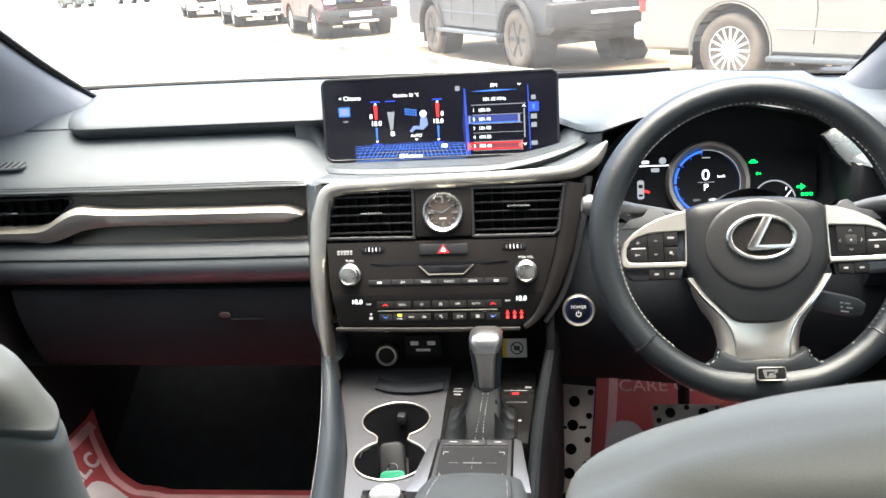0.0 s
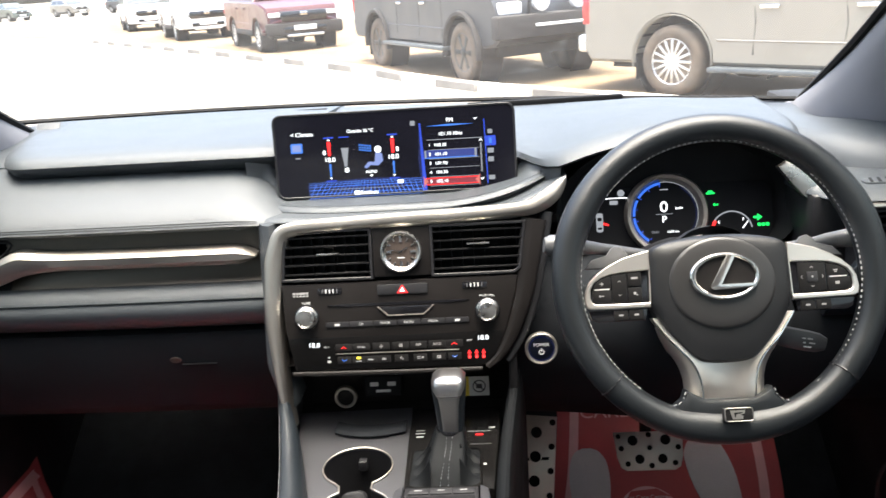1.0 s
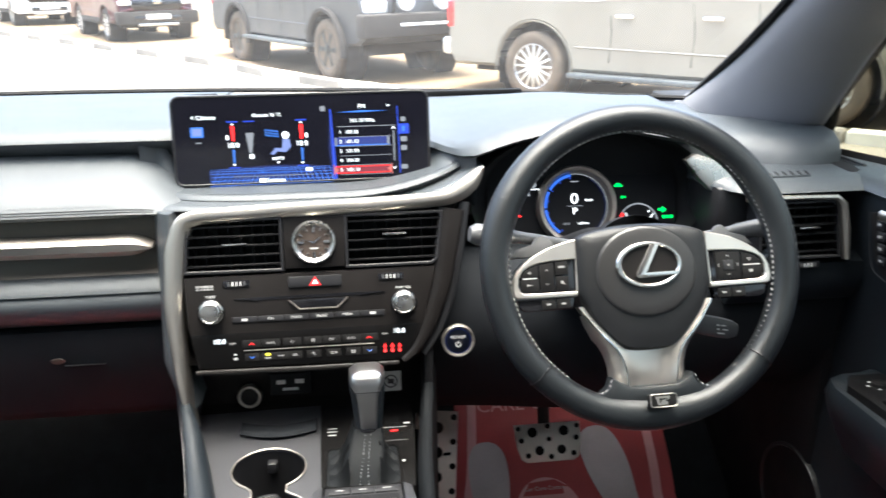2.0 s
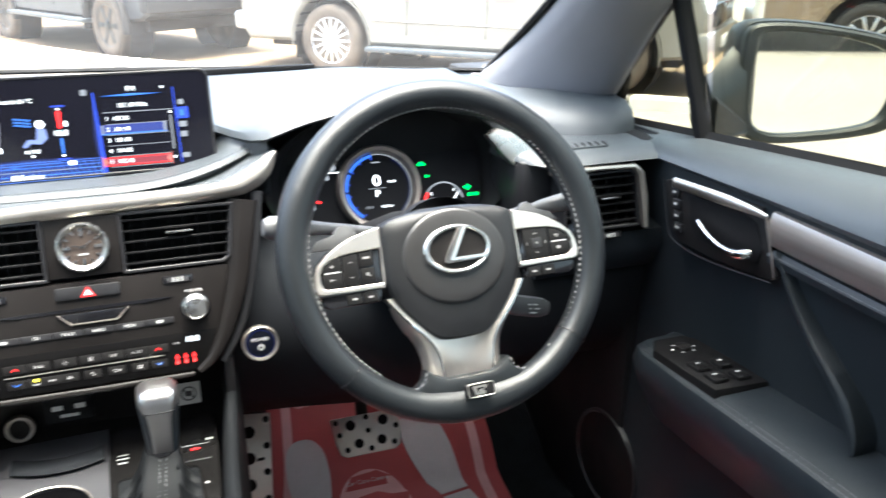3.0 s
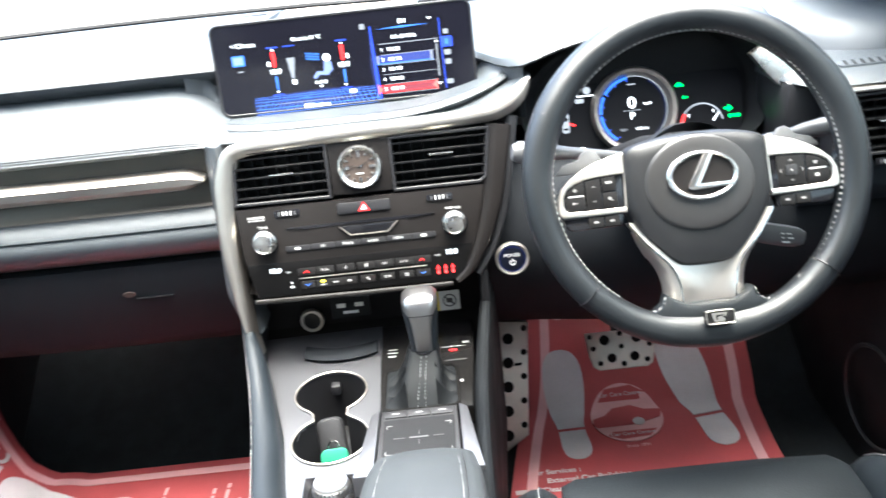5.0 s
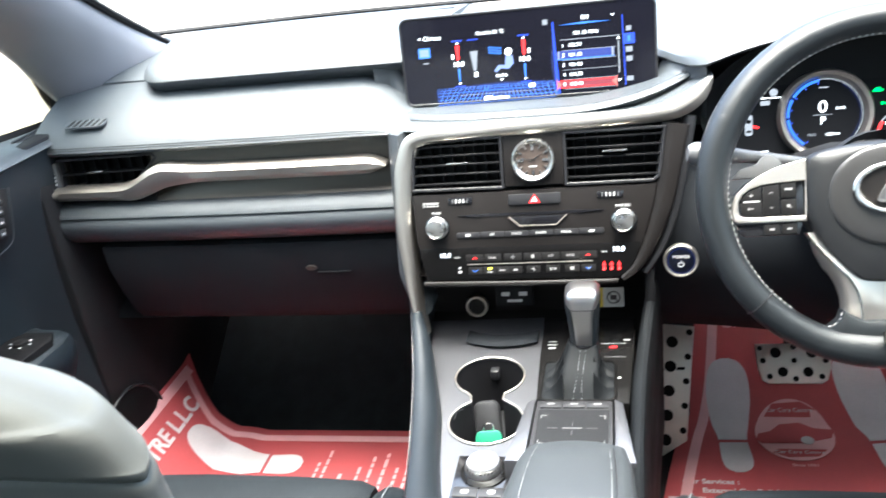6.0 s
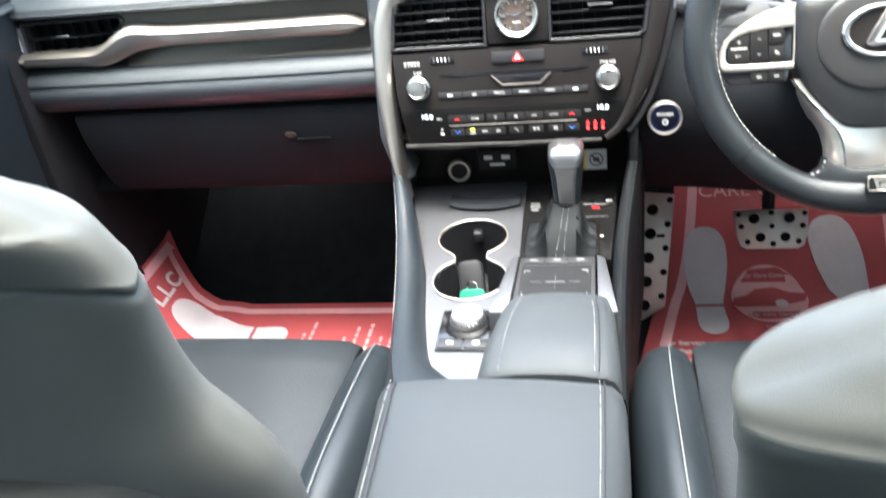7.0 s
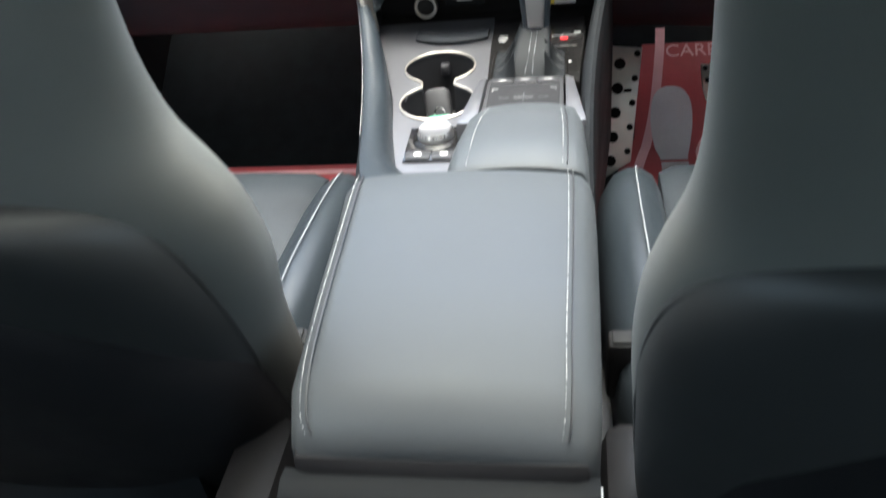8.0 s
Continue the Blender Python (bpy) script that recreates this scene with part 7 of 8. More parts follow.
    for x, y in ((-0.020, -0.050), (0.012, -0.054), (-0.020, -0.015), (0.012, -0.018)):
        k = part("window_switch", slab(rrect(x, y, 0.022, 0.026, 0.004, 4), 0, 0.0045, 0.002), VENT_BLACK, sp, m=sm)
        bar(0.013, 0.0014, sm, CHROME, k, x, y - 0.009, 0.0044)
        bar(0.006, 0.0026, sm, PRINT, k, x, y + 0.004, 0.0045)
    part("mirror_knob", lathe([(0.012, 0), (0.0112, 0.004), (0.009, 0.005), (0, 0.005)], 24), KEY_BLACK, sp, m=sm @ Matrix.Translation((-0.002, 0.045, 0)))
    for i in range(6):
        a = i * math.pi / 3
        bar(0.004, 0.002, sm, PRINT, sp, -0.002 + 0.017 * math.cos(a), 0.045 + 0.014 * math.sin(a), 0.0002)
    # speaker and pocket
    m2 = frame_of((s * 0.764, 1.215, 0.140), (0, 0.1, 1), (-s, -0.06, 0))
    part("speaker_ring", lathe([(0.088, -0.02), (0.088, 0.002), (0.0868, 0.004), (0.0845, 0.004), (0.081, 0.0)], 48), PLASTIC, d, "thin grey speaker ring", m=m2)
    part("speaker_grille", lathe([(0.081, 0.0), (0.06, 0.006), (0.03, 0.009), (0, 0.010)], 40), VENT_BLACK, d, m=m2)
    rings = [[(X(x, y), y, z) for x, z in ((0.80, 0.05), (0.735, 0.06), (0.722, 0.12), (0.722, 0.19), (0.728, 0.195), (0.735, 0.19), (0.80, 0.13))] for y in (0.15, 0.4, 0.75, 0.95, 1.04)]
    part("door_pocket", loft(rings), MATT_PLASTIC, d)
    # small defroster outlet on the belt
    m3 = frame_of((s * 0.793, 1.235, 0.6965), (0, 1, 0.0), (-s * 0.45, 0, 0.9))
    part("belt_outlet", slab(rrect(0, 0, 0.026, 0.075, 0.006, 4), 0, 0.0025, 0.001), PLASTIC, d, m=m3)
    for i in range(4):
        bar(0.0022, 0.064, m3, LEATHER, d, -0.0085 + i * 0.0056, 0, 0.0024, 0, "slat", 0.0012)
    # window post and panes
    part("window_post", tube([(s * 0.836, 1.135, 0.700), (s * 0.822, 1.158, 0.80), (s * 0.800, 1.188, 0.93)], 0.016, 8, sx=0.6, up=(1, 0, 0)), RUBBER, d, "black upright window post")
    part("window_frame", tube(smoothline([(s * 0.845, 1.44, 0.70), (s * 0.835, 1.34, 0.79), (s * 0.812, 1.15, 0.95), (s * 0.752, 0.80, 1.145), (s * 0.715, 0.40, 1.18), (s * 0.705, 0.06, 1.185)], 30), 0.014, 8, sx=0.7, up=(1, 0, 0)), RUBBER, d)
    part("window_corner", tube([(s * 0.835, 1.39, 0.685), (s * 0.836, 1.36, 0.735), (s * 0.832, 1.335, 0.77)], [0.016, 0.011, 0.004], 6, sx=0.5, up=(1, 0, 0)), RUBBER, d)
    pane = loft([[(s * 0.846, y, 0.735), (s * 0.843, y, 0.735), (s * 0.7, y - 0.0, 1.17), (s * 0.703, y, 1.17)] for y in (0.07, 0.69)])
    pane2 = loft([[(s * 0.846, 0.69, 0.735), (s * 0.843, 0.69, 0.735), (s * 0.70, 0.69, 1.17), (s * 0.703, 0.69, 1.17)], [(s * 0.846, 1.135, 0.705), (s * 0.843, 1.135, 0.705), (s * 0.797, 1.10, 0.975), (s * 0.80, 1.10, 0.975)]])
    part("side_glass", join(pane, pane2), TINTED, d).visible_shadow = False
    quarter = loft([[(s * 0.842, 1.14, 0.700), (s * 0.839, 1.14, 0.700), (s * 0.797, 1.12, 0.960), (s * 0.80, 1.12, 0.960)], [(s * 0.842, 1.42, 0.68), (s * 0.839, 1.42, 0.68), (s * 0.836, 1.41, 0.69), (s * 0.839, 1.41, 0.69)]])
    part("quarter_glass", quarter, TINTED, d).visible_shadow = False
    # outer skin
    strip([(0.875, 0.70), (0.90, 0.60), (0.92, 0.40), (0.91, 0.10), (0.89, 0.02), (0.88, 0.02), (0.868, 0.60), (0.866, 0.72)], np.linspace(0.06, 1.45, 8), "outer_skin", CAR_GREY, shift=lambda y: (0, -0.076 * max(0.0, y - 0.60)))
    return d


def rear_sides():
    for s in (-1, 1):
        bm = loft([[(s * x, y, z) for x, z in ((0.77, 0.0), (0.77, 0.55), (0.775, 0.70), (0.82, 0.745), (0.86, 0.74), (0.90, 0.5), (0.90, 0.0))] for y in (-1.22, 0.05)])
        solo("wall_side", bm, LEATHER, "dark rear door trim", "wall", "structure")
        pane = loft([[(s * 0.846, y, 0.75), (s * 0.843, y, 0.75), (s * 0.70, y, 1.17), (s * 0.703, y, 1.17)] for y in (-1.10, 0.05)])
        ob = solo("window_rear", pane, REAR_SIDE, "tinted glass rear side window", "window", "structure")
    bm = loft([[(x, y, z) for y, z in ((-1.22, 0.73), (-1.216, 0.73), (-1.12, 1.17), (-1.124, 1.17))] for x in (-0.70, 0.70)])
    ob = solo("window_back", bm, PRIVACY, "tinted glass rear window", "window", "structure")


def wing_mirror():
    w = thing("wing_mirror", (0.98, 1.20, 0.66), "grey-green wing mirror with black surround outside the window", "mirror")
    n = Vector((-0.30, -0.95, 0.035)).normalized()
    m = frame_of((1.060, 1.145, 0.768), (0, 0, 1), n)
    g = [(-0.128, 0.060), (-0.118, 0.070), (-0.06, 0.070), (0.02, 0.060), (0.085, 0.046), (0.116, 0.026), (0.124, 0.0), (0.116, -0.030), (0.095, -0.055), (0.055, -0.066), (-0.02, -0.073), (-0.085, -0.075), (-0.118, -0.066), (-0.130, -0.045), (-0.133, 0.0)]
    g = [(p.x, p.y) for p in smoothline([(*q, 0) for q in g + g[:1]], 61)[:-1]]
    big = inset(g[::-1], -0.012)
    big = [(x * 0.98 - 0.004, y * 1.03 + 0.003) for x, y in big]
    g = [((x * 0.76 if x > 0 else x * 0.93), y * 1.02 + 0.004) for x, y in g]
    part("mirror_glass", slab(g[::-1], -0.004, 0.0), MIRROR, w, "real mirror glass", m=m)
    part("surround", frame_slab(big, g[::-1], -0.012, 0.010, 0.004), MIRROR_GREY, w, "dark grey plastic surround", m=m)
    rings = [[(p[0] * k + ox, p[1] * k + 0.002, z) for p in big] for k, z, ox in ((1.0, -0.006, 0), (1.03, -0.014, 0), (1.02, -0.040, 0), (0.93, -0.080, -0.005), (0.76, -0.115, -0.012), (0.45, -0.140, -0.02), (0.12, -0.148, -0.02))]
    part("shell", loft(rings), MIRROR_GREY, w, "grey-green shell", m=m)
    # base that spreads from the door to the shell
    rings = []
    for t in np.linspace(0, 1, 7):
        zt, zb = 0.787 + 0.052 * t ** 1.2, 0.700 - 0.004 * t
        x = 0.858 + 0.095 * t
        y0, y1 = 1.150 + 0.030 * t, 1.205 + 0.060 * t
        rings.append([(x + dx, y, z) for y, z, dx in ((y0 + 0.012, zb, 0), (y0, zb + 0.02, 0), (y0 + 0.004, zt - 0.035, 0), (y0 + 0.02, zt - 0.010, 0), ((y0 + y1) / 2, zt, 0), (y1 - 0.02, zt - 0.015, 0), (y1, zt - 0.05, 0), (y1, zb + 0.02, 0), (y1 - 0.012, zb, 0))])
    part("arm", loft(rings), MIRROR_GREY, w, "dark grey-green mirror arm")
    part("arm_base", loft([[(x, 1.146 + 0.03 * t, 0.695), (x, 1.142 + 0.03 * t, 0.700), (x, 1.144 + 0.03 * t, 0.755 - 0.05 * t), (x, 1.152 + 0.03 * t, 0.762 - 0.05 * t)] for t, x in ((0, 0.857), (1, 0.945))]), PLASTIC, w)


# ---- mats, pedals ----
def floor_z(y):
    return 0.012 + max(0.0, y - 1.42) * 0.60


def drape(pts_l, pts_r, zf, n, lift, cols=6):
    """A sheet between two plan lines laid on the surface zf(x, y)."""
    L, R = smoothline([(*p, 0) for p in pts_l], n), smoothline([(*p, 0) for p in pts_r], n)
    rows = []
    for a, b in zip(L, R):
        rows.append([(p.x, p.y, zf(p.x, p.y) + lift) for p in (a.lerp(b, i / cols) for i in range(cols + 1))])
    bm = loft(rows, closed=False)
    bmesh.ops.recalc_face_normals(bm, faces=bm.faces)
    bmesh.ops.solidify(bm, geom=bm.faces[:], thickness=0.0012)
    return bm


def sole(cx, cy, length, width, ang, zf, parent, mirror=1):
    """A printed shoe sole: toe part and heel part."""
    c, s = math.cos(ang), math.sin(ang)
    def at(u, v):
        return (cx + u * c - v * s, cy + u * s + v * c)
    def piece(us, ws):
        l = [at(width * 0.5 * (-w) + mirror * o, u * length) for u, w, o in zip(us, ws[0], ws[1])]
        r = [at(width * 0.5 * w + mirror * o, u * length) for u, w, o in zip(us, ws[0], ws[1])]
        part("sole_print", drape(l, r, zf, 18, 0.0026, 4), MAT_WHITE, parent)
    piece((0.5, 0.47, 0.38, 0.22, 0.05, -0.10, -0.15), ((0.20, 0.62, 0.93, 1.0, 0.85, 0.66, 0.64), (0.002, 0.002, 0.002, 0, -0.002, -0.003, -0.003)))
    piece((-0.18, -0.25, -0.38, -0.46, -0.5), ((0.62, 0.64, 0.66, 0.52, 0.18), (-0.003, -0.003, -0.002, -0.002, -0.002)))


def mats():
    zf = lambda x, y: floor_z(y)
    d = thing("floor_mat", (0.41, 1.25, 0.012), "red printed paper floor mat with white shoe soles, driver's side", "floor mat", "paper floor mats")
    L = [(0.150, 0.98), (0.165, 1.16), (0.178, 1.25), (0.205, 1.38), (0.232, 1.48), (0.250, 1.60), (0.255, 1.68)]
    R = [(0.650, 0.98), (0.646, 1.16), (0.640, 1.25), (0.650, 1.38), (0.665, 1.48), (0.672, 1.60), (0.672, 1.68)]
    part("sheet", drape(L, R, zf, 40, 0.0), MAT_RED, d)
    for side, off, w in ((L, 0.026, 0.018), (R, -0.044, 0.018)):
        part("border_stripe", drape([(p[0] + off, p[1]) for p in side], [(p[0] + off + w, p[1]) for p in side], zf, 40, 0.002, 2), MAT_PINK, d)
    sole(0.302, 1.412, 0.245, 0.078, 0.02, zf, d, 1)
    sole(0.545, 1.420, 0.265, 0.086, 0.14, zf, d, -1)
    # round emblem: ring, two bands of words and a car shape
    cx, cy, rr = 0.406, 1.392, 0.066
    def flat(poly, material, name, lift=0.0026):
        bm = bmesh.new()
        bm.faces.new([bm.verts.new((x, y, zf(x, y) + lift)) for x, y in poly])
        ret = bmesh.ops.extrude_face_region(bm, geom=bm.faces[:])
        for v in ret["geom"]:
            if isinstance(v, bmesh.types.BMVert):
                v.co.z += 0.0008
        return part(name, bm, material, d)
    vs = [radians(a) for a in np.linspace(-89, 89, 25)]
    part("emblem_disc", drape([(cx - rr * math.cos(a), cy + rr * 1.08 * math.sin(a)) for a in vs], [(cx + rr * math.cos(a), cy + rr * 1.08 * math.sin(a)) for a in vs], zf, 30, 0.0026, 4), MAT_PINK, d)
    flat([(cx - 0.066, cy - 0.018), (cx - 0.058, cy - 0.028), (cx + 0.012, cy - 0.026), (cx + 0.060, cy - 0.010), (cx + 0.068, cy + 0.012), (cx + 0.035, cy + 0.016), (cx + 0.012, cy + 0.030), (cx - 0.022, cy + 0.026), (cx - 0.040, cy + 0.006), (cx - 0.062, cy - 0.002)][::-1], MAT_RED, "emblem_car", 0.0046)
    flat(ellipse(cx + 0.018, cy - 0.020, 0.011, 0.011, 16), MAT_WHITE, "emblem_wheel", 0.0060)
    flat([(cx - 0.046, cy + 0.040), (cx + 0.034, cy + 0.040), (cx + 0.034, cy + 0.052), (cx + 0.044, cy + 0.052), (cx + 0.020, cy + 0.066), (cx - 0.030, cy + 0.062)], MAT_RED, "emblem_band", 0.0036)
    flat([(cx + 0.046, cy - 0.042), (cx - 0.034, cy - 0.042), (cx - 0.044, cy - 0.052), (cx - 0.020, cy - 0.064), (cx + 0.030, cy - 0.060)], MAT_RED, "emblem_band", 0.0036)
    Z = Matrix.Translation((0, 0, 0.0168))
    lettering("Car Care Centre", 0.0115, frame_of((cx - 0.002, cy + 0.050, floor_z(cy + 0.05) + 0.006), (0, 1, 0.6), (0, -0.6, 1)), MAT_WHITE, d)
    lettering("Car Care Centre", 0.0115, Z, MAT_WHITE, d, cx, cy - 0.052, 0.001)
    lettering("Since 1991", 0.010, Z, MAT_PINK, d, cx + 0.004, cy - 0.083, -0.002)
    lettering("Our Services :", 0.016, Z, MAT_WHITE, d, 0.205, 1.262, -0.002, "LEFT", bold=0.025)
    lettering("External Car Polishing,", 0.016, Z, MAT_WHITE, d, 0.236, 1.240, -0.002, "LEFT", bold=0.025)
    lettering("Cleaning", 0.016, Z, MAT_WHITE, d, 0.225, 1.218, -0.002, "LEFT", bold=0.025)
    bar(0.05, 0.010, Z, MAT_WHITE, d, 0.205, 1.218, -0.002)
    bar(0.10, 0.010, Z, MAT_WHITE, d, 0.37, 1.218, -0.002)
    Zs = frame_of((0.425, 1.602, floor_z(1.602) + 0.004), (0, 1, 0.60), (0, -0.60, 1))
    lettering("CARE CENTRE", 0.040, Zs, MAT_PINK, d, 0, 0, 0)
    # passenger's mat, its outer edge turned up against the sill
    p = thing("floor_mat", (-0.50, 1.20, 0.012), "red printed paper floor mat with a turned-up corner, passenger's side", "floor mat", "paper floor mats")
    def zp(x, y):
        return 0.014 + max(0.0, -0.655 - x) * 1.15 + 0.3 * max(0.0, min(0.055, -0.60 - x)) + max(0.0, y - 1.42) * 0.3
    def yf(x):
        return interp(((-0.775, 1.455), (-0.765, 1.440), (-0.74, 1.408), (-0.71, 1.380), (-0.69, 1.366), (-0.67, 1.368), (-0.645, 1.378), (-0.62, 1.384), (-0.25, 1.387)), x)[0]
    def along(x0, x1, n, inset_d):
        return [(x, yf(x) - inset_d) for x in np.linspace(x0, x1, n)]
    def sheet(top, bot, lift, material, name, cols):
        rows = [[(a[0] + (b[0] - a[0]) * i / cols, a[1] + (b[1] - a[1]) * i / cols) for i in range(cols + 1)] for a, b in zip(top, bot)]
        bm = loft([[(x, y, zp(x, y) + lift) for x, y in r] for r in rows], closed=False)
        bmesh.ops.recalc_face_normals(bm, faces=bm.faces)
        bmesh.ops.solidify(bm, geom=bm.faces[:], thickness=0.0012)
        return part(name, bm, material, p)
    top = along(-0.770, -0.235, 60, 0)
    sheet(top, [(x, 0.98) for x, y in top], 0.0, MAT_RED, "sheet", 14)
    a, b = along(-0.760, -0.235, 56, 0.020), along(-0.754, -0.235, 56, 0.036)
    sheet(a, b, 0.0022, MAT_PINK, "border_stripe", 2)
    left = [(-0.760, y) for y in np.linspace(1.41, 1.0, 20)]
    sheet(left, [(x + 0.012, y) for x, y in left], 0.0022, MAT_PINK, "border_stripe", 2)
    sole(-0.598, 1.282, 0.215, 0.082, math.pi / 2, zp, p, 1)
    lettering("CENTRE L.L.C", 0.044, frame_of((-0.722, 1.350, zp(-0.722, 1.35) + 0.004), (-0.656, 0, 0.755), (0.755, 0, 0.656)), MAT_WHITE, p, 0, 0, 0, "RIGHT", 0.0004, bold=0.03)
    side = frame_of((0, 0, 0.0165), (-1, 0, 0), (0, 0, 1))
    for x, y, w, h in ((-0.455, 1.235, 0.10, 0.008), (-0.440, 1.255, 0.13, 0.008), (-0.405, 1.225, 0.06, 0.010), (-0.372, 1.235, 0.09, 0.008), (-0.350, 1.245, 0.12, 0.008), (-0.325, 1.250, 0.13, 0.009), (-0.300, 1.235, 0.08, 0.008), (-0.280, 1.24, 0.10, 0.008)):
        y0, n = y - w / 2, 0
        while y0 < y + w / 2 - 0.006:
            run = (0.016, 0.024, 0.011, 0.019)[(n + int(-x * 1000)) % 4]
            y1 = min(y0 + run, y + w / 2)
            part("print_line", slab([(x - h * 0.36, y0), (x + h * 0.36, y0), (x + h * 0.36, y1), (x - h * 0.36, y1)], 0.0165, 0.0172), MAT_PINK, p)
            y0, n = y1 + 0.005, n + 1


def pedals():
    m = frame_of((0.407, 1.432, 0.140), (0, 0.62, 0.78), (0, -0.78, 0.62))
    b = thing("brake_pedal", m.translation, "drilled steel brake pedal with black rubber studs", "pedal")
    out = [(-0.063, 0.034), (0.063, 0.034), (0.060, -0.010), (0.054, -0.030), (0.044, -0.036), (-0.044, -0.036), (-0.054, -0.030), (-0.060, -0.010)]
    part("plate", slab(out, -0.006, 0.0, 0.002), PEDAL, b, m=m)
    part("arm", tube([m @ Vector((0, 0, -0.008)), m @ Vector((0, 0.03, -0.03)), Vector((0.407, 1.52, 0.30)), Vector((0.407, 1.50, 0.42))], 0.011, 8), ARCH, b)
    for x, y, r in ((-0.030, 0.018, 0.0105), (0.030, 0.018, 0.0105), (-0.020, -0.016, 0.0095), (0.022, -0.016, 0.0095), (0.0, 0.004, 0.005), (-0.052, 0.004, 0.0055), (0.052, 0.004, 0.0055), (-0.056, 0.026, 0.005), (0.056, 0.026, 0.005), (0.0, 0.028, 0.0055), (-0.042, -0.024, 0.0055), (0.044, -0.024, 0.0055), (0.001, -0.028, 0.0055)):
        st = part("stud", lathe([(r * 0.9, -0.002), (r * 0.9, 0.002), (r * 0.62, 0.003), (0, 0.003)], 16), RUBBER, b, m=m @ Matrix.Translation((x, y, 0)))
        part("stud_ring", lathe([(r * 1.08, -0.001), (r * 1.05, 0.0008), (r * 0.9, 0.001)], 16), PEDAL, st, m=m @ Matrix.Translation((x, y, 0)))
    m = frame_of((0.184, 1.405, 0.105), (0.10, 0.50, 0.86), (0, -0.86, 0.50))
    f = thing("foot_rest", m.translation, "drilled steel foot rest plate with black studs beside the mat", "foot rest")
    part("plate", slab([(-0.033, 0.115), (0.045, 0.115), (0.045, -0.09), (0.0, -0.125), (-0.022, -0.118), (-0.036, -0.10)], -0.006, 0.0, 0.002), PEDAL, f, m=m)
    part("mount", box(0.150, 0.230, 1.42, 1.50, 0.02, 0.14, 0.01), CARPET, f)
    for i in range(5):
        y = 0.090 - i * 0.044
        for x, yy, r in ((0.008, y - 0.006, 0.0115), (-0.025, y + 0.018, 0.0065), (0.037, y + 0.014, 0.0065)):
            st = part("stud", lathe([(r * 0.9, -0.002), (r * 0.9, 0.002), (r * 0.62, 0.003), (0, 0.003)], 16), RUBBER, f, m=m @ Matrix.Translation((x, yy, 0)))
            part("stud_ring", lathe([(r * 1.08, -0.001), (r * 1.05, 0.0010), (r * 0.9, 0.001)], 16), PEDAL, st, m=m @ Matrix.Translation((x, yy, 0)))


def rear_bench():
    """Unseen bench added to close the cabin and block low light from the rear."""
    bm = loft([[(x, y, z) for y, z in ((-1.16, 0.0), (-0.25, 0.0), (-0.24, 0.27), (-0.30, 0.34), (-0.70, 0.32), (-0.80, 0.78), (-0.86, 0.82), (-1.02, 0.80), (-1.16, 0.40))] for x in (-0.74, -0.70, 0.70, 0.74)])
    solo("wall_bench", bm, LEATHER, "plain dark leather rear bench, unseen, added to block light from behind", "bench", "structure")


# ---- outdoors ----
GZ = -0.45
KERB = [(-46.0, 66.0), (-14.0, 30.0), (-6.6, 20.4), (-4.9, 18.1), (-3.4, 16.1), (-2.0, 14.1), (-0.95, 12.3), (0.25, 10.6), (2.2, 8.6), (4.1, 6.75), (5.3, 5.7), (9.0, 2.6), (16.0, -3.5), (30.0, -16.0)]


def outdoors():
    bm = bmesh.new()
    N = 48
    rows = []
    xs = [math.copysign(abs(u) ** 3 * 2500, u) for u in np.linspace(-1, 1, N)]
    for y in xs:
        rows.append([(x, y, GZ) for x in xs])
    solo("ground", loft(rows, closed=False), GROUND, "pale sun-bleached sandy asphalt car park", "ground", "structure")
    # sandy verge behind the kerb
    line = KERB
    cen = smoothline([(*p, 0) for p in line], 80)
    rows = []
    for i, p in enumerate(cen):
        a, b = cen[max(0, i - 1)], cen[min(len(cen) - 1, i + 1)]
        t = (b - a).normalized()
        n = Vector((-t.y, t.x, 0))
        if n.y < 0:
            n = -n
        rows.append([p + n * u + Vector((0, 0, GZ + 0.02 + 0.01 * math.sin(i * 0.7 + u))) for u in (0.1, 1.2, 3.0, 6.5, 9.0)])
    bm = loft(rows, closed=False)
    bmesh.ops.solidify(bm, geom=bm.faces[:], thickness=0.02)
    solo("pavement", bm, SAND, "sandy verge behind the painted kerb", "verge", "structure")
    # kerb stones, painted black and white in turn
    k = thing("kerb", (0, 10.7, GZ), "low kerb of stones painted black and white in turn", "kerb", kind="structure")
    pts = smoothline([(*p, 0) for p in line[1:-1]], 400)
    dist, run = [0.0], 0.0
    for a, b in zip(pts, pts[1:]):
        run += (b - a).length
        dist.append(run)
    def along(s):
        for i in range(len(pts) - 1):
            if dist[i + 1] >= s:
                return pts[i].lerp(pts[i + 1], (s - dist[i]) / (dist[i + 1] - dist[i]))
        return pts[-1]
    meshes = {}
    s, i = 0.0, 0
    while s + 0.99 < run:
        a, b = along(s), along(s + 0.98)
        mat_ = KERB_BLACK if (i % 2) else KERB_WHITE
        if mat_ not in meshes:
            meshes[mat_] = finish("kerb_stone", box(-0.485, 0.485, -0.075, 0.075, -0.05, 0.115, 0.018, 1), mat_)
        ob = new("kerb_stone", meshes[mat_])
        ob.parent = k
        mid = (a + b) / 2
        ob.location = mid - Vector((0, 10.7, 0)) + Vector((0, 0, 0.0))
        ob.rotation_euler = (0, 0, math.atan2(b.y - a.y, b.x - a.x))
        s += 0.99
        i += 1


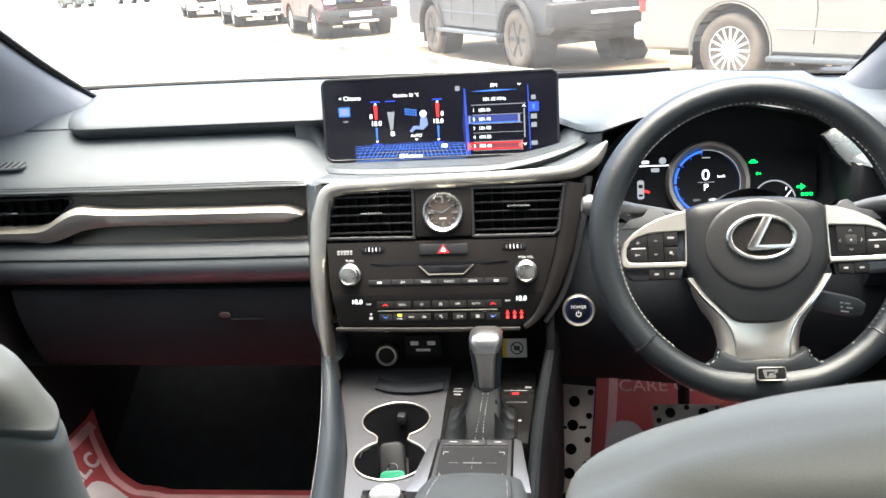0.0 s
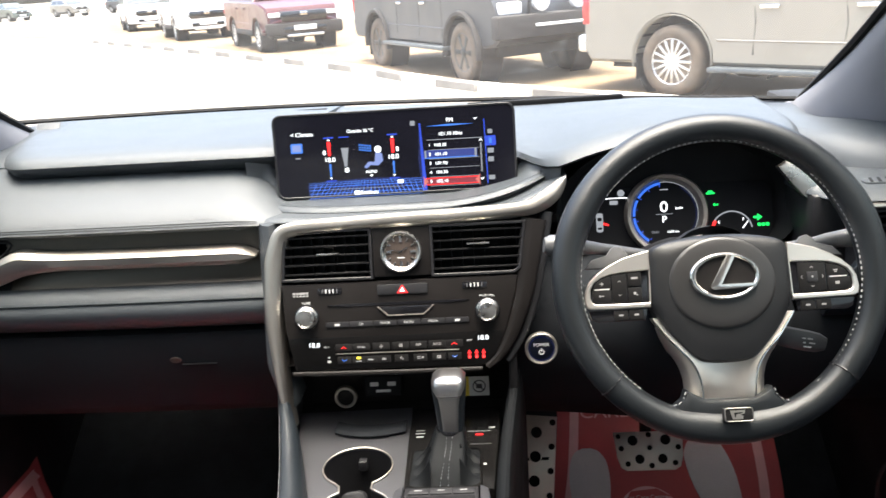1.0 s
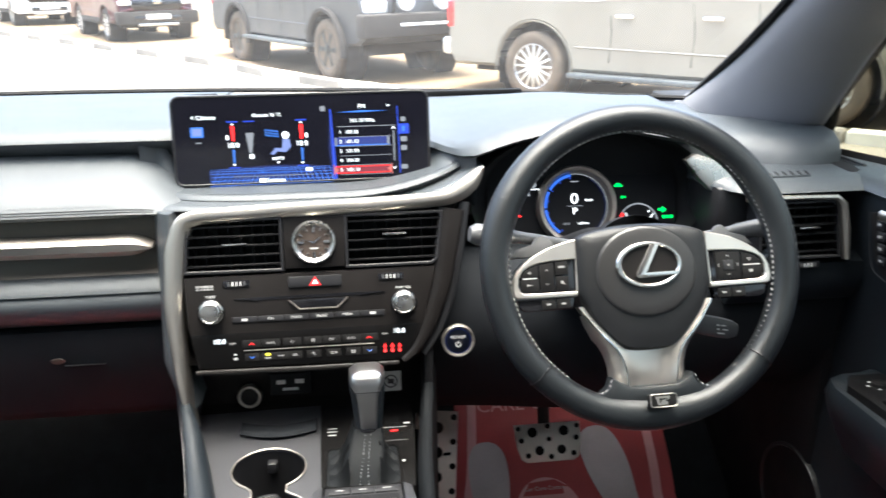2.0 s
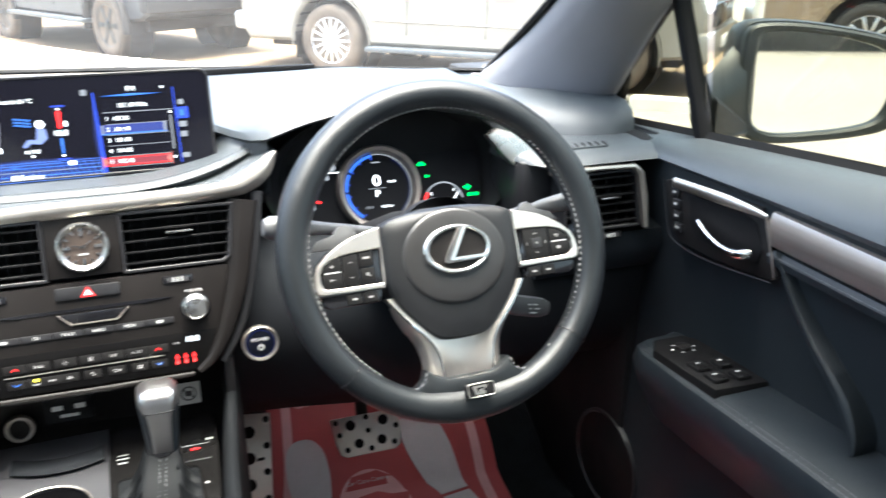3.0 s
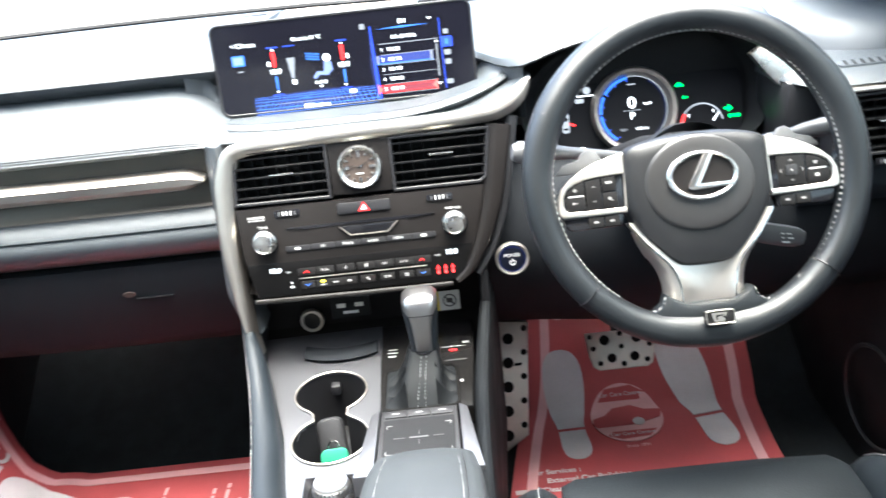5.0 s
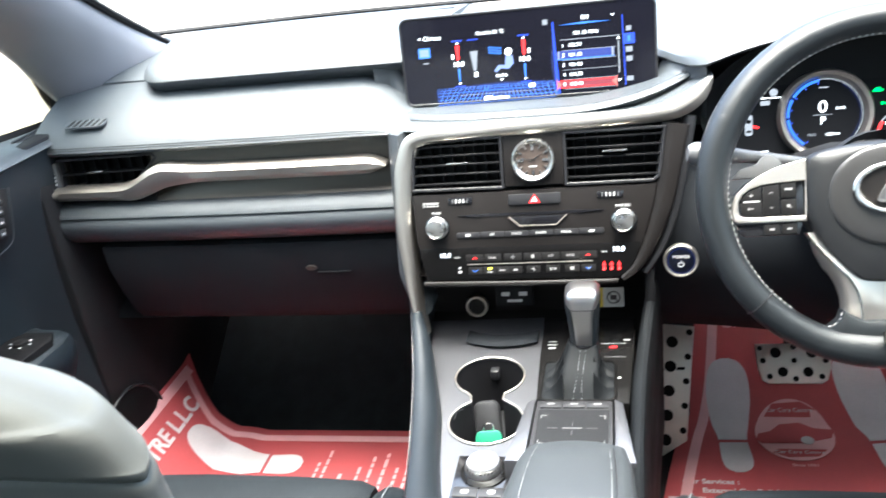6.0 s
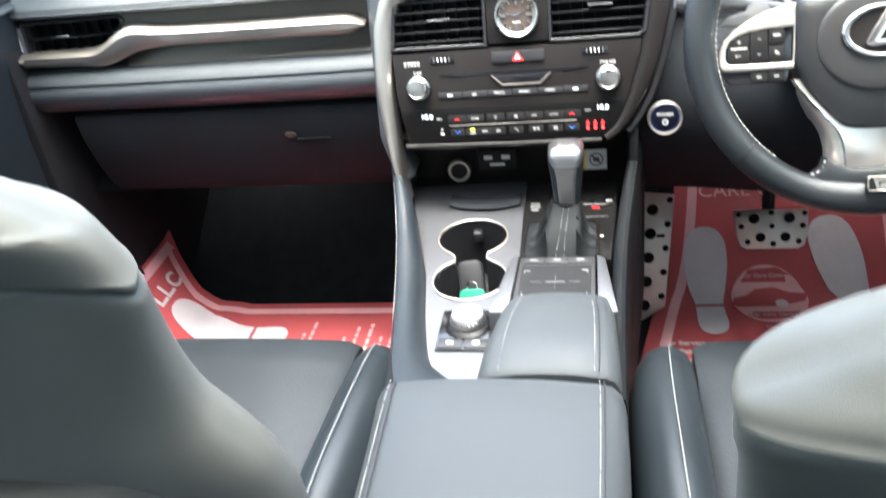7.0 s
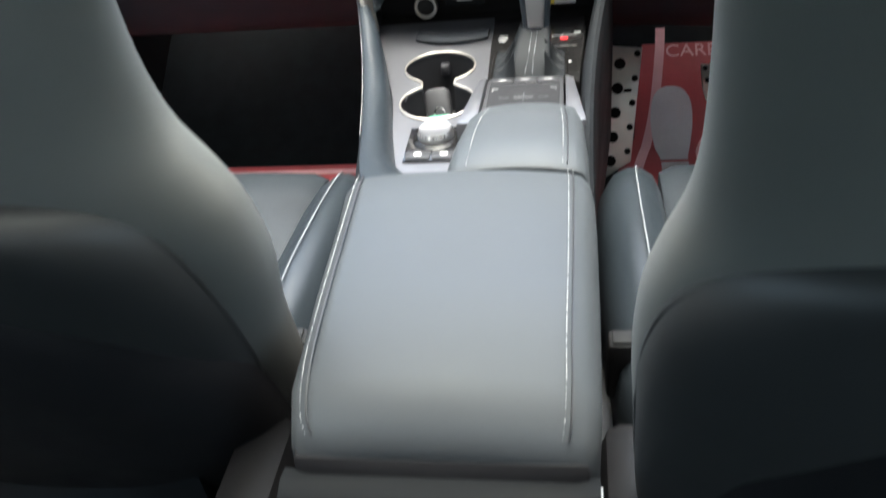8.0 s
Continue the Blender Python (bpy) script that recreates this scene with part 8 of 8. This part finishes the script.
def wheel(parent, x, y, r, w, tyre, rim, spokes, side):
    """A road wheel at x, y of its vehicle: tyre and rim; side = -1 faces the vehicle's right."""
    m = Matrix.Translation((x, y, r)) @ Matrix.Rotation(radians(90 * (1 if side < 0 else -1)), 4, "X")
    prof = [(r * 0.62, -w * 0.5), (r * 0.80, -w * 0.52), (r * 0.93, -w * 0.48), (r * 0.99, -w * 0.38), (r, -w * 0.2), (r, w * 0.2), (r * 0.99, w * 0.38), (r * 0.93, w * 0.48), (r * 0.80, w * 0.52), (r * 0.66, w * 0.47), (r * 0.60, w * 0.40)]
    bm = loft([[(q * math.cos(2 * math.pi * j / 36), q * math.sin(2 * math.pi * j / 36), z) for j in range(36)] for q, z in prof])
    wh = part("wheel", bm, tyre, parent, m=m)
    bm = lathe([(r * 0.60, w * 0.12), (r * 0.62, w * 0.44), (r * 0.64, w * 0.46), (r * 0.66, w * 0.45)], 36)
    part("barrel", lathe([(r * 0.60, w * 0.05), (r * 0.60, w * 0.16), (0.0, w * 0.16)], 32), RIM_DARK, wh, m=m)
    part("rim_edge", bm, rim, wh, m=m)
    pieces = []
    for i in range(spokes):
        a = 2 * math.pi * i / spokes
        b = slab([(0.05 * r, -0.040 * r), (0.62 * r, -0.55 * r / spokes), (0.62 * r, 0.55 * r / spokes), (0.05 * r, 0.040 * r)], w * 0.30, w * 0.42, 0.01 * r)
        b.transform(Matrix.Rotation(a, 4, "Z"))
        pieces.append(b)
    pieces.append(lathe([(0.16 * r, w * 0.2), (0.16 * r, w * 0.44), (0.10 * r, w * 0.47), (0, w * 0.47)], 24))
    part("rim_spokes", join(*pieces), rim, wh, m=m)
    return wh


def vehicle(name, label, colour, at, heading, size, wheel_r, kind="pickup", tyre=TYRE_DARK, rim=RIM, spokes=10, lift=0.0, front="plain", group="parked cars", flare=False):
    """A parked vehicle. Local x forward, origin on the ground under the middle of the rear axle; size: wheelbase, width, height."""
    L, W, H = size
    v = thing(name, (0, 0, 0), label, "car", group)
    r = wheel_r
    fo, ro = 0.88, (1.20 if kind == "pickup" else 0.95)
    sill, belt = 0.36 + lift, 1.02 + lift
    hw = W / 2
    gap = 1.26 if kind == "pickup" else 1.17
    def arch(cx, n=11):
        ra = r * gap
        pts = []
        base = max(-0.9, (sill - r) / ra)
        a0 = math.asin(base)
        for i in range(n):
            a = math.pi - a0 - (math.pi - 2 * a0) * i / (n - 1)
            pts.append((cx + ra * math.cos(a), r + ra * math.sin(a)))
        return pts
    low = [(-ro, sill + 0.14)] + [(-ro + 0.10, sill)] + arch(0) + arch(L) + [(L + fo - 0.12, sill + 0.02), (L + fo, sill + 0.12)]
    if kind == "pickup":
        top = [(L + fo, 0.80 + lift), (L + fo - 0.10, 1.02 + lift), (L + 0.35, 1.12 + lift), (L - 0.35, 1.16 + lift), (1.30, 1.16 + lift), (0.85, 1.14 + lift), (0.80, 1.13 + lift), (-ro + 0.02, 1.13 + lift), (-ro, 1.08 + lift)]
    else:
        top = [(L + fo, 0.76 + lift), (L + fo - 0.12, 0.95 + lift), (L + 0.30, 1.08 + lift), (L - 0.35, 1.10 + lift), (0.5, 1.12 + lift), (-ro + 0.05, 1.12 + lift), (-ro, 0.95 + lift)]
    prof = low + top
    ins = inset(prof, 0.035)
    rings = [[(p[0], -hw, p[1]) for p in ins]] + [[(p[0], -hw + 0.035, p[1]) for p in prof], [(p[0], hw - 0.035, p[1]) for p in prof]] + [[(p[0], hw, p[1]) for p in ins]]
    def nose(bm):
        """The front end narrows and rounds off in plan."""
        for q in bm.verts:
            k = max(0.0, (q.co.x - L - 0.15) / (fo - 0.15))
            q.co.y *= 1 - 0.13 * k * k
            if kind != "pickup":
                q.co.x -= 0.10 * k * (q.co.y / hw) ** 2
        return bm
    body = part("body", nose(loft(rings)), colour, v)
    bmx = loft([[(-ro + 0.25, y, 0.28 + lift * 0.6), (L + fo - 0.25, y, 0.28 + lift * 0.6), (L + fo - 0.3, y, 0.9 + lift), (-ro + 0.3, y, 0.9 + lift)] for y in (-hw * 0.74, hw * 0.74)])
    part("underbody", bmx, ARCH, v)
    # cabin
    if kind == "pickup":
        c0, c1, c2, c3 = 0.78, 0.92, L - 0.95, L - 0.30
    else:
        c0, c1, c2, c3 = -ro + 0.12, -ro + 0.42, L - 1.05, L - 0.30
    zb, zt = 1.10 + lift, H + lift
    cab = [[(x, sy * (hw - 0.06 - 0.16 * k), z) for x, z, k in ((c0, zb, 0), (c1, zt - 0.05, 1), (c1 + 0.15, zt, 1), (c2 - 0.1, zt, 1), (c2, zt - 0.04, 1), (c3, zb, 0))] for sy in (-1, 1)]
    part("cabin", loft(cab), colour, v)
    # side windows, slightly proud of the cabin
    for sy in (-1, 1):
        mid = (c1 + c2) / 2
        for x0, x1, x2, x3 in ((c0 + 0.14, c1 + 0.12, mid - 0.05, mid - 0.05), (mid + 0.05, mid + 0.05, c2 - 0.08, c3 - 0.22)):
            quad = [(x0, zb + 0.05, 0.06), (x1, zt - 0.12, 0.92), (x2, zt - 0.12, 0.92), (x3, zb + 0.05, 0.06)]
            bm = loft([[(x, sy * (hw - 0.06 - 0.16 * k * 0.86 + o), z) for x, z, k in quad] for o in (-0.01, 0.006)])
            part("side_window", bm, SMOKED, v)
    bm = loft([[(c3 - 0.02 + o, y * (hw - 0.12), zb + 0.04) for y in (-1, 1)] + [(c2 + 0.03 + o, y * (hw - 0.26), zt - 0.08) for y in (1, -1)] for o in (0.0, 0.02)])
    part("front_window", bm, SMOKED, v)
    # door lines, handles, sill boards
    for sy in (-1, 1):
        for x in ((0.95, 1.85, L - 0.62) if kind == "pickup" else (0.55, 1.45, L - 0.55)):
            part("door_gap", tube([(x, sy * (hw + 0.001), sill + 0.12), (x + 0.02, sy * (hw + 0.001), 0.8 + lift), (x - 0.02, sy * (hw - 0.01), belt + 0.08)], 0.006, 4), ARCH, v)
        for x in ((1.02, 1.95) if kind == "pickup" else (0.65, 1.60)):
            part("door_handle", box(x, x + 0.20, sy * (hw + 0.022) - 0.014, sy * (hw + 0.022) + 0.014, 0.93 + lift, 0.97 + lift, 0.01), CHROME if kind == "pickup" else colour, v)
        part("crease", tube([(0.55, sy * (hw - 0.002), 0.62 + lift), (L - 0.55, sy * (hw - 0.002), 0.60 + lift)], 0.012, 6), colour, v)
        if kind == "pickup":
            part("running_board", box(0.50, L - 0.45, sy * (hw + 0.02) - 0.09, sy * (hw + 0.02) + 0.09, sill - 0.06, sill - 0.005, 0.015), BOARD, v)
        else:
            part("sill_cladding", box(0.42, L - 0.42, sy * hw - 0.02, sy * hw + 0.02, sill - 0.02, sill + 0.10, 0.012), ARCH, v)
        for cx in (0, L):
            ra = r * gap
            pts = [(cx + (ra + 0.01) * math.cos(a), sy * (hw - 0.002), r + (ra + 0.01) * math.sin(a)) for a in np.linspace(radians(-8), radians(188), 22)]
            part("wheel_arch", tube(pts, 0.055 if flare else 0.012, 6, sx=0.7, up=(0, 1, 0)), ARCH if flare or kind != "pickup" else colour, v)
            part("arch_liner", lathe([(ra, -0.32), (ra * 1.0, 0.0)], 28), ARCH, v, m=Matrix.Translation((cx, sy * (hw - 0.05), r)) @ Matrix.Rotation(radians(90 if sy < 0 else -90), 4, "X"))
        part("mud_flap", box(-r * 1.20, -r * 1.16, sy * (hw - 0.13) - 0.12, sy * (hw - 0.13) + 0.12, r * 0.45, r * 1.2, 0.004), RUBBER, v)
    for x in (0, L):
        for sy in (-1, 1):
            wheel(v, x, sy * (hw - 0.13), r, 0.26 if kind == "pickup" else 0.23, tyre, rim, spokes, sy)
    # ends
    for sy in (-1, 1):
        part("tail_lamp", box(-ro - 0.012, -ro + 0.10, sy * (hw - 0.08) - 0.085, sy * (hw - 0.08) + 0.085, 0.78 + lift, 1.08 + lift, 0.02), LAMP_RED, v)
        part("head_lamp", box(L + fo - 0.22, L + fo + 0.012, sy * (hw - 0.30) - 0.17, sy * (hw - 0.30) + 0.17, (0.78 if kind == "pickup" else 0.74) + lift, (0.94 if kind == "pickup" else 0.84) + lift, 0.03), LAMP_CLEAR, v)
    if front == "bull_bar":
        part("front_bumper", box(L + fo - 0.02, L + fo + 0.20, -hw, hw, 0.48 + lift, 0.78 + lift, 0.04), ARCH, v)
        part("lamp_bar", box(L + fo + 0.19, L + fo + 0.215, -0.40, 0.40, 0.62 + lift, 0.66 + lift, 0.01), LAMP_CLEAR, v)
        for y in (-0.28, 0.28):
            part("spot_lamp", lathe([(0.11, -0.05), (0.115, 0.02), (0.10, 0.03), (0, 0.035)], 24), LAMP_CLEAR, v, m=Matrix.Translation((L + fo + 0.15, y, 0.92 + lift)) @ Matrix.Rotation(radians(90), 4, "Y"))
        for y in (-0.45, 0.45):
            part("bar_hoop", tube([(L + fo + 0.10, y, 0.75 + lift), (L + fo + 0.14, y, 1.05 + lift), (L + fo + 0.05, y * 0.7, 1.12 + lift)], 0.03, 8), ARCH, v)
    else:
        part("front_bumper", box(L + fo - 0.10, L + fo + 0.05, -hw + 0.02, hw - 0.02, 0.34 + lift, 0.62 + lift, 0.05), ARCH if front == "dark" else colour, v)
        part("grille", box(L + fo - 0.03, L + fo + 0.03, -0.55, 0.55, 0.64 + lift, 0.86 + lift, 0.03), GLOSS_BLACK, v)
        if kind != "pickup":
            part("lower_intake", box(L + fo - 0.02, L + fo + 0.058, -0.50, 0.50, 0.40 + lift, 0.52 + lift, 0.02), GLOSS_BLACK, v)
            part("skid_plate", box(L + fo - 0.05, L + fo + 0.062, -0.42, 0.42, 0.30 + lift, 0.36 + lift, 0.015), RIM, v)
            for sy in (-1, 1):
                part("fog_lamp", box(L + fo - 0.14, L + fo + 0.045, sy * (hw - 0.26) - 0.09, sy * (hw - 0.26) + 0.09, 0.47 + lift, 0.54 + lift, 0.02), LAMP_CLEAR, v)
                part("bumper_blade", tube([(L + fo - 0.30, sy * (hw - 0.03), 0.44 + lift), (L + fo - 0.05, sy * (hw - 0.20), 0.62 + lift), (L + fo + 0.03, sy * (hw - 0.40), 0.66 + lift)], 0.035, 8), colour, v)
        part("badge", box(L + fo + 0.028, L + fo + 0.04, -0.08, 0.08, 0.76 + lift, 0.84 + lift, 0.004), CHROME, v)
    part("rear_bumper", box(-ro - 0.12, -ro + 0.05, -hw + 0.03, hw - 0.03, 0.46 + lift, 0.66 + lift, 0.04), RIM if kind == "pickup" else ARCH, v)
    if front != "bull_bar":
        part("number_plate", box(L + fo + 0.05, L + fo + 0.062, -0.26, 0.26, 0.44 + lift, 0.55 + lift, 0.003), WHITE_PAPER, v)
    part("axle", tube([(0, -hw + 0.2, r), (0, hw - 0.2, r)], 0.05, 8), ARCH, v)
    part("axle", tube([(L, -hw + 0.2, r), (L, hw - 0.2, r)], 0.045, 8), ARCH, v)
    a = math.atan2(heading[1], heading[0])
    v.matrix_basis = Matrix.Translation((at[0], at[1], GZ)) @ Matrix.Rotation(a, 4, "Z")
    return v


def near_right(wheel_at, heading, W):
    """The middle of the rear axle, from where the right rear wheel stands."""
    h = Vector((heading[0], heading[1])).normalized()
    left = Vector((-h.y, h.x))
    p = Vector(wheel_at) + left * (W / 2 - 0.13)
    return p.x, p.y


def car_park():
    white = paint("pearl_white_paint", (0.19, 0.178, 0.152))
    beige = paint("champagne_beige_paint", (0.25, 0.19, 0.125), 0.3)
    dark = paint("dark_grey_paint", (0.042, 0.043, 0.046), 0.1, 0.45, 0.2)
    red = paint("deep_red_paint", (0.060, 0.006, 0.009), 0.2, 0.32, 0.4)
    snow = paint("white_paint", (0.76, 0.76, 0.75), 0.0)
    green = paint("dark_green_paint", (0.06, 0.075, 0.06), 0.2)
    h1 = (2.18, -2.23)
    vehicle("pickup_truck", "pearl white double-cab pickup with dusty tyres and multi-spoke wheels", white, near_right((2.22, 9.52), h1, 1.86), h1, (3.10, 1.86, 1.80), 0.385, tyre=TYRE, spokes=16)
    h2 = (0.46, -0.89)
    vehicle("off_road_pickup", "dark grey lifted pickup with steel bull bar and dusty mud tyres", dark, near_right((-1.60, 14.85), h2, 1.90), h2, (3.30, 1.90, 1.78), 0.41, tyre=TYRE, rim=RIM_DARK, spokes=6, lift=0.12, front="bull_bar", flare=True)
    vehicle("red_crossover", "deep red crossover with dark lower cladding", red, near_right((-6.30, 22.3), h2, 1.84), h2, (2.72, 1.84, 1.70), 0.36, "suv", spokes=10, front="dark", lift=0.04)
    vehicle("white_crossover", "white crossover in the row of parked cars", snow, near_right((-10.8, 29.3), h2, 1.86), h2, (2.8, 1.86, 1.72), 0.37, "suv", spokes=10, lift=0.03)
    vehicle("white_saloon", "white car further along the row", snow, near_right((-16.2, 38.6), h2, 1.82), h2, (2.75, 1.82, 1.60), 0.34, "suv", spokes=10)
    h3 = (0.74, -0.67)
    vehicle("beige_pickup", "champagne beige pickup parked across the road", beige, near_right((7.75, 7.5), h3, 1.88), h3, (3.1, 1.88, 1.82), 0.39, tyre=TYRE_DARK, spokes=10, lift=0.05)
    # far row beyond the road
    for i, (x, y, c) in enumerate(((-44.0, 78.0, green), (-40.4, 82.0, white), (-36.6, 86.0, dark), (-33.0, 90.0, snow), (-29.0, 94.0, beige))):
        vehicle("far_car", "car parked far off across the sandy lot", c, (x, y), (0.8, -0.6), (2.7, 1.8, 1.6), 0.35, "suv", spokes=6, group="far parked cars")
    # posts between the vehicles
    p = thing("blue_post", (3.05, 13.0, GZ), "slim faded blue post standing between the pickups", "post")
    part("shaft", lathe([(0.07, 0), (0.07, 1.2), (0.05, 1.25), (0, 1.26)], 16), mat("faded_blue_paint", (0.22, 0.38, 0.50), 0.6, var=0.2, scale=8, grain=80), p, m=Matrix.Translation((3.05, 13.0, GZ)))
    w = thing("sign_post", (5.9, 7.1, GZ), "slim white metal post beside the beige pickup", "post")
    part("shaft", lathe([(0.05, 0), (0.05, 2.6), (0.0, 2.61)], 16), KERB_WHITE, w, m=Matrix.Translation((5.9, 7.1, GZ)))


def shop_front():
    """The low shop behind the car, seen in the wing mirror alone."""
    b = thing("shop_building", (3.0, -24.0, GZ), "long low shop with dark glass front and a pale sign band", "building")
    # the shade on the shop wall is put into its dark colour
    part("wall", box(-22, 28, -34, -24.0, GZ, GZ + 5.5, 0.05), mat("shaded_grey_plaster", (0.05, 0.058, 0.058), 0.8, var=0.2, scale=0.6, grain=30), b)
    for i in range(10):
        x = -20 + i * 4.7
        win = part("shop_window", box(x, x + 4.69, -24.06, -23.98, GZ + 0.02, GZ + 3.6, 0.02), SMOKED, b)
        part("frame", box(x + 2.15, x + 2.25, -24.0, -23.94, GZ + 0.02, GZ + 3.6, 0.01), RIM_DARK, win)
        for j in range(6):
            part("sign_bar", box(x + 0.3 + j * 0.62, x + 0.75 + j * 0.62, -24.0, -23.94, GZ + 0.60, GZ + 0.72, 0.01), KERB_WHITE, win)


# ---- build ----
shell()
dashboard()
centre_stack()
clock()
display()
cluster()
vent("air_vent", [(-0.155, sv(0.608)), (-0.0335, sv(0.607)), (-0.0335, sv(0.669)), (-0.150, sv(0.669))], STK, (-0.0915, sv(0.640), 0.031), 5, 8, "black slatted centre air vent with a chrome tab")
vent("air_vent", [(0.0555, sv(0.607)), (0.165, sv(0.607)), (0.172, sv(0.612)), (0.180, sv(0.669)), (0.0555, sv(0.669))], STK, (0.118, sv(0.645), 0.031), 5, 8, "black slatted centre air vent with a chrome tab")
RV = frame_of((0.690, 1.128, 0.634), (0, 0.12, 1), (0.05, -1, 0.12))
v = vent("air_vent", [(-0.075, -0.036), (0.040, -0.038), (0.034, 0.030), (0.026, 0.036), (-0.075, 0.036)], RV, (-0.005, 0.002, 0.030), 6, 7, "black slatted driver's air vent in a silver surround")
part("surround", tube([RV @ Vector(p) for p in ((-0.10, 0.046, 0.002), (-0.02, 0.0455, 0.002), (0.030, 0.044, 0.002), (0.040, 0.034, 0.002), (0.046, 0.0, 0.002), (0.051, -0.044, 0.002))], [0.005, 0.005, 0.006, 0.008, 0.009, 0.006], 8, sx=0.8, up=(0, -1, 0)), SATIN, v, "satin silver surround")
thumbwheel(RV, v, -0.005, -0.050)
PV = frame_of((-0.688, 1.228, 0.632), (0, 0.05, 1), (0.04, -1, 0.05))
v = vent("air_vent", [(-0.066, -0.018), (0.051, -0.020), (0.101, 0.022), (0.096, 0.026), (-0.064, 0.026)], PV, (-0.006, 0.006, 0.030), 1, 8, "wide black passenger's air vent in a silver surround")
part("surround", tube([PV @ Vector(p) for p in ((-0.080, 0.030, 0.012), (-0.092, 0.024, 0.010), (-0.096, 0.0, 0.010), (-0.090, -0.022, 0.012), (-0.07, -0.0265, 0.014))], [0.004, 0.006, 0.008, 0.008, 0.006], 8, sx=0.8, up=(0, -1, 0)), SATIN, v, "satin silver surround")
part("thumb_panel", slab(rrect(-0.080, 0.003, 0.020, 0.042, 0.004, 4), -0.01, 0.002, 0.001), GREY_PLASTIC, v, m=PV)
for i in range(5):
    bar(0.008, 0.003, PV, PRINT, v, -0.079, -0.010 + i * 0.006, 0.002, 0.0, "rib", 0.0016)
steering_wheel()
console()
gear_lever()
car_key()
seat(0.400, 1, 0.252, 0.847, 0.33, "driver's side", 0.012)
seat(-0.362, -1, 0.398, 0.815, 0.27, "passenger's side", 0.010, -0.388)
car_door(1)
car_door(-1)
rear_sides()
rear_bench()
wing_mirror()
mats()
pedals()
shop_front()
car_park()
outdoors()
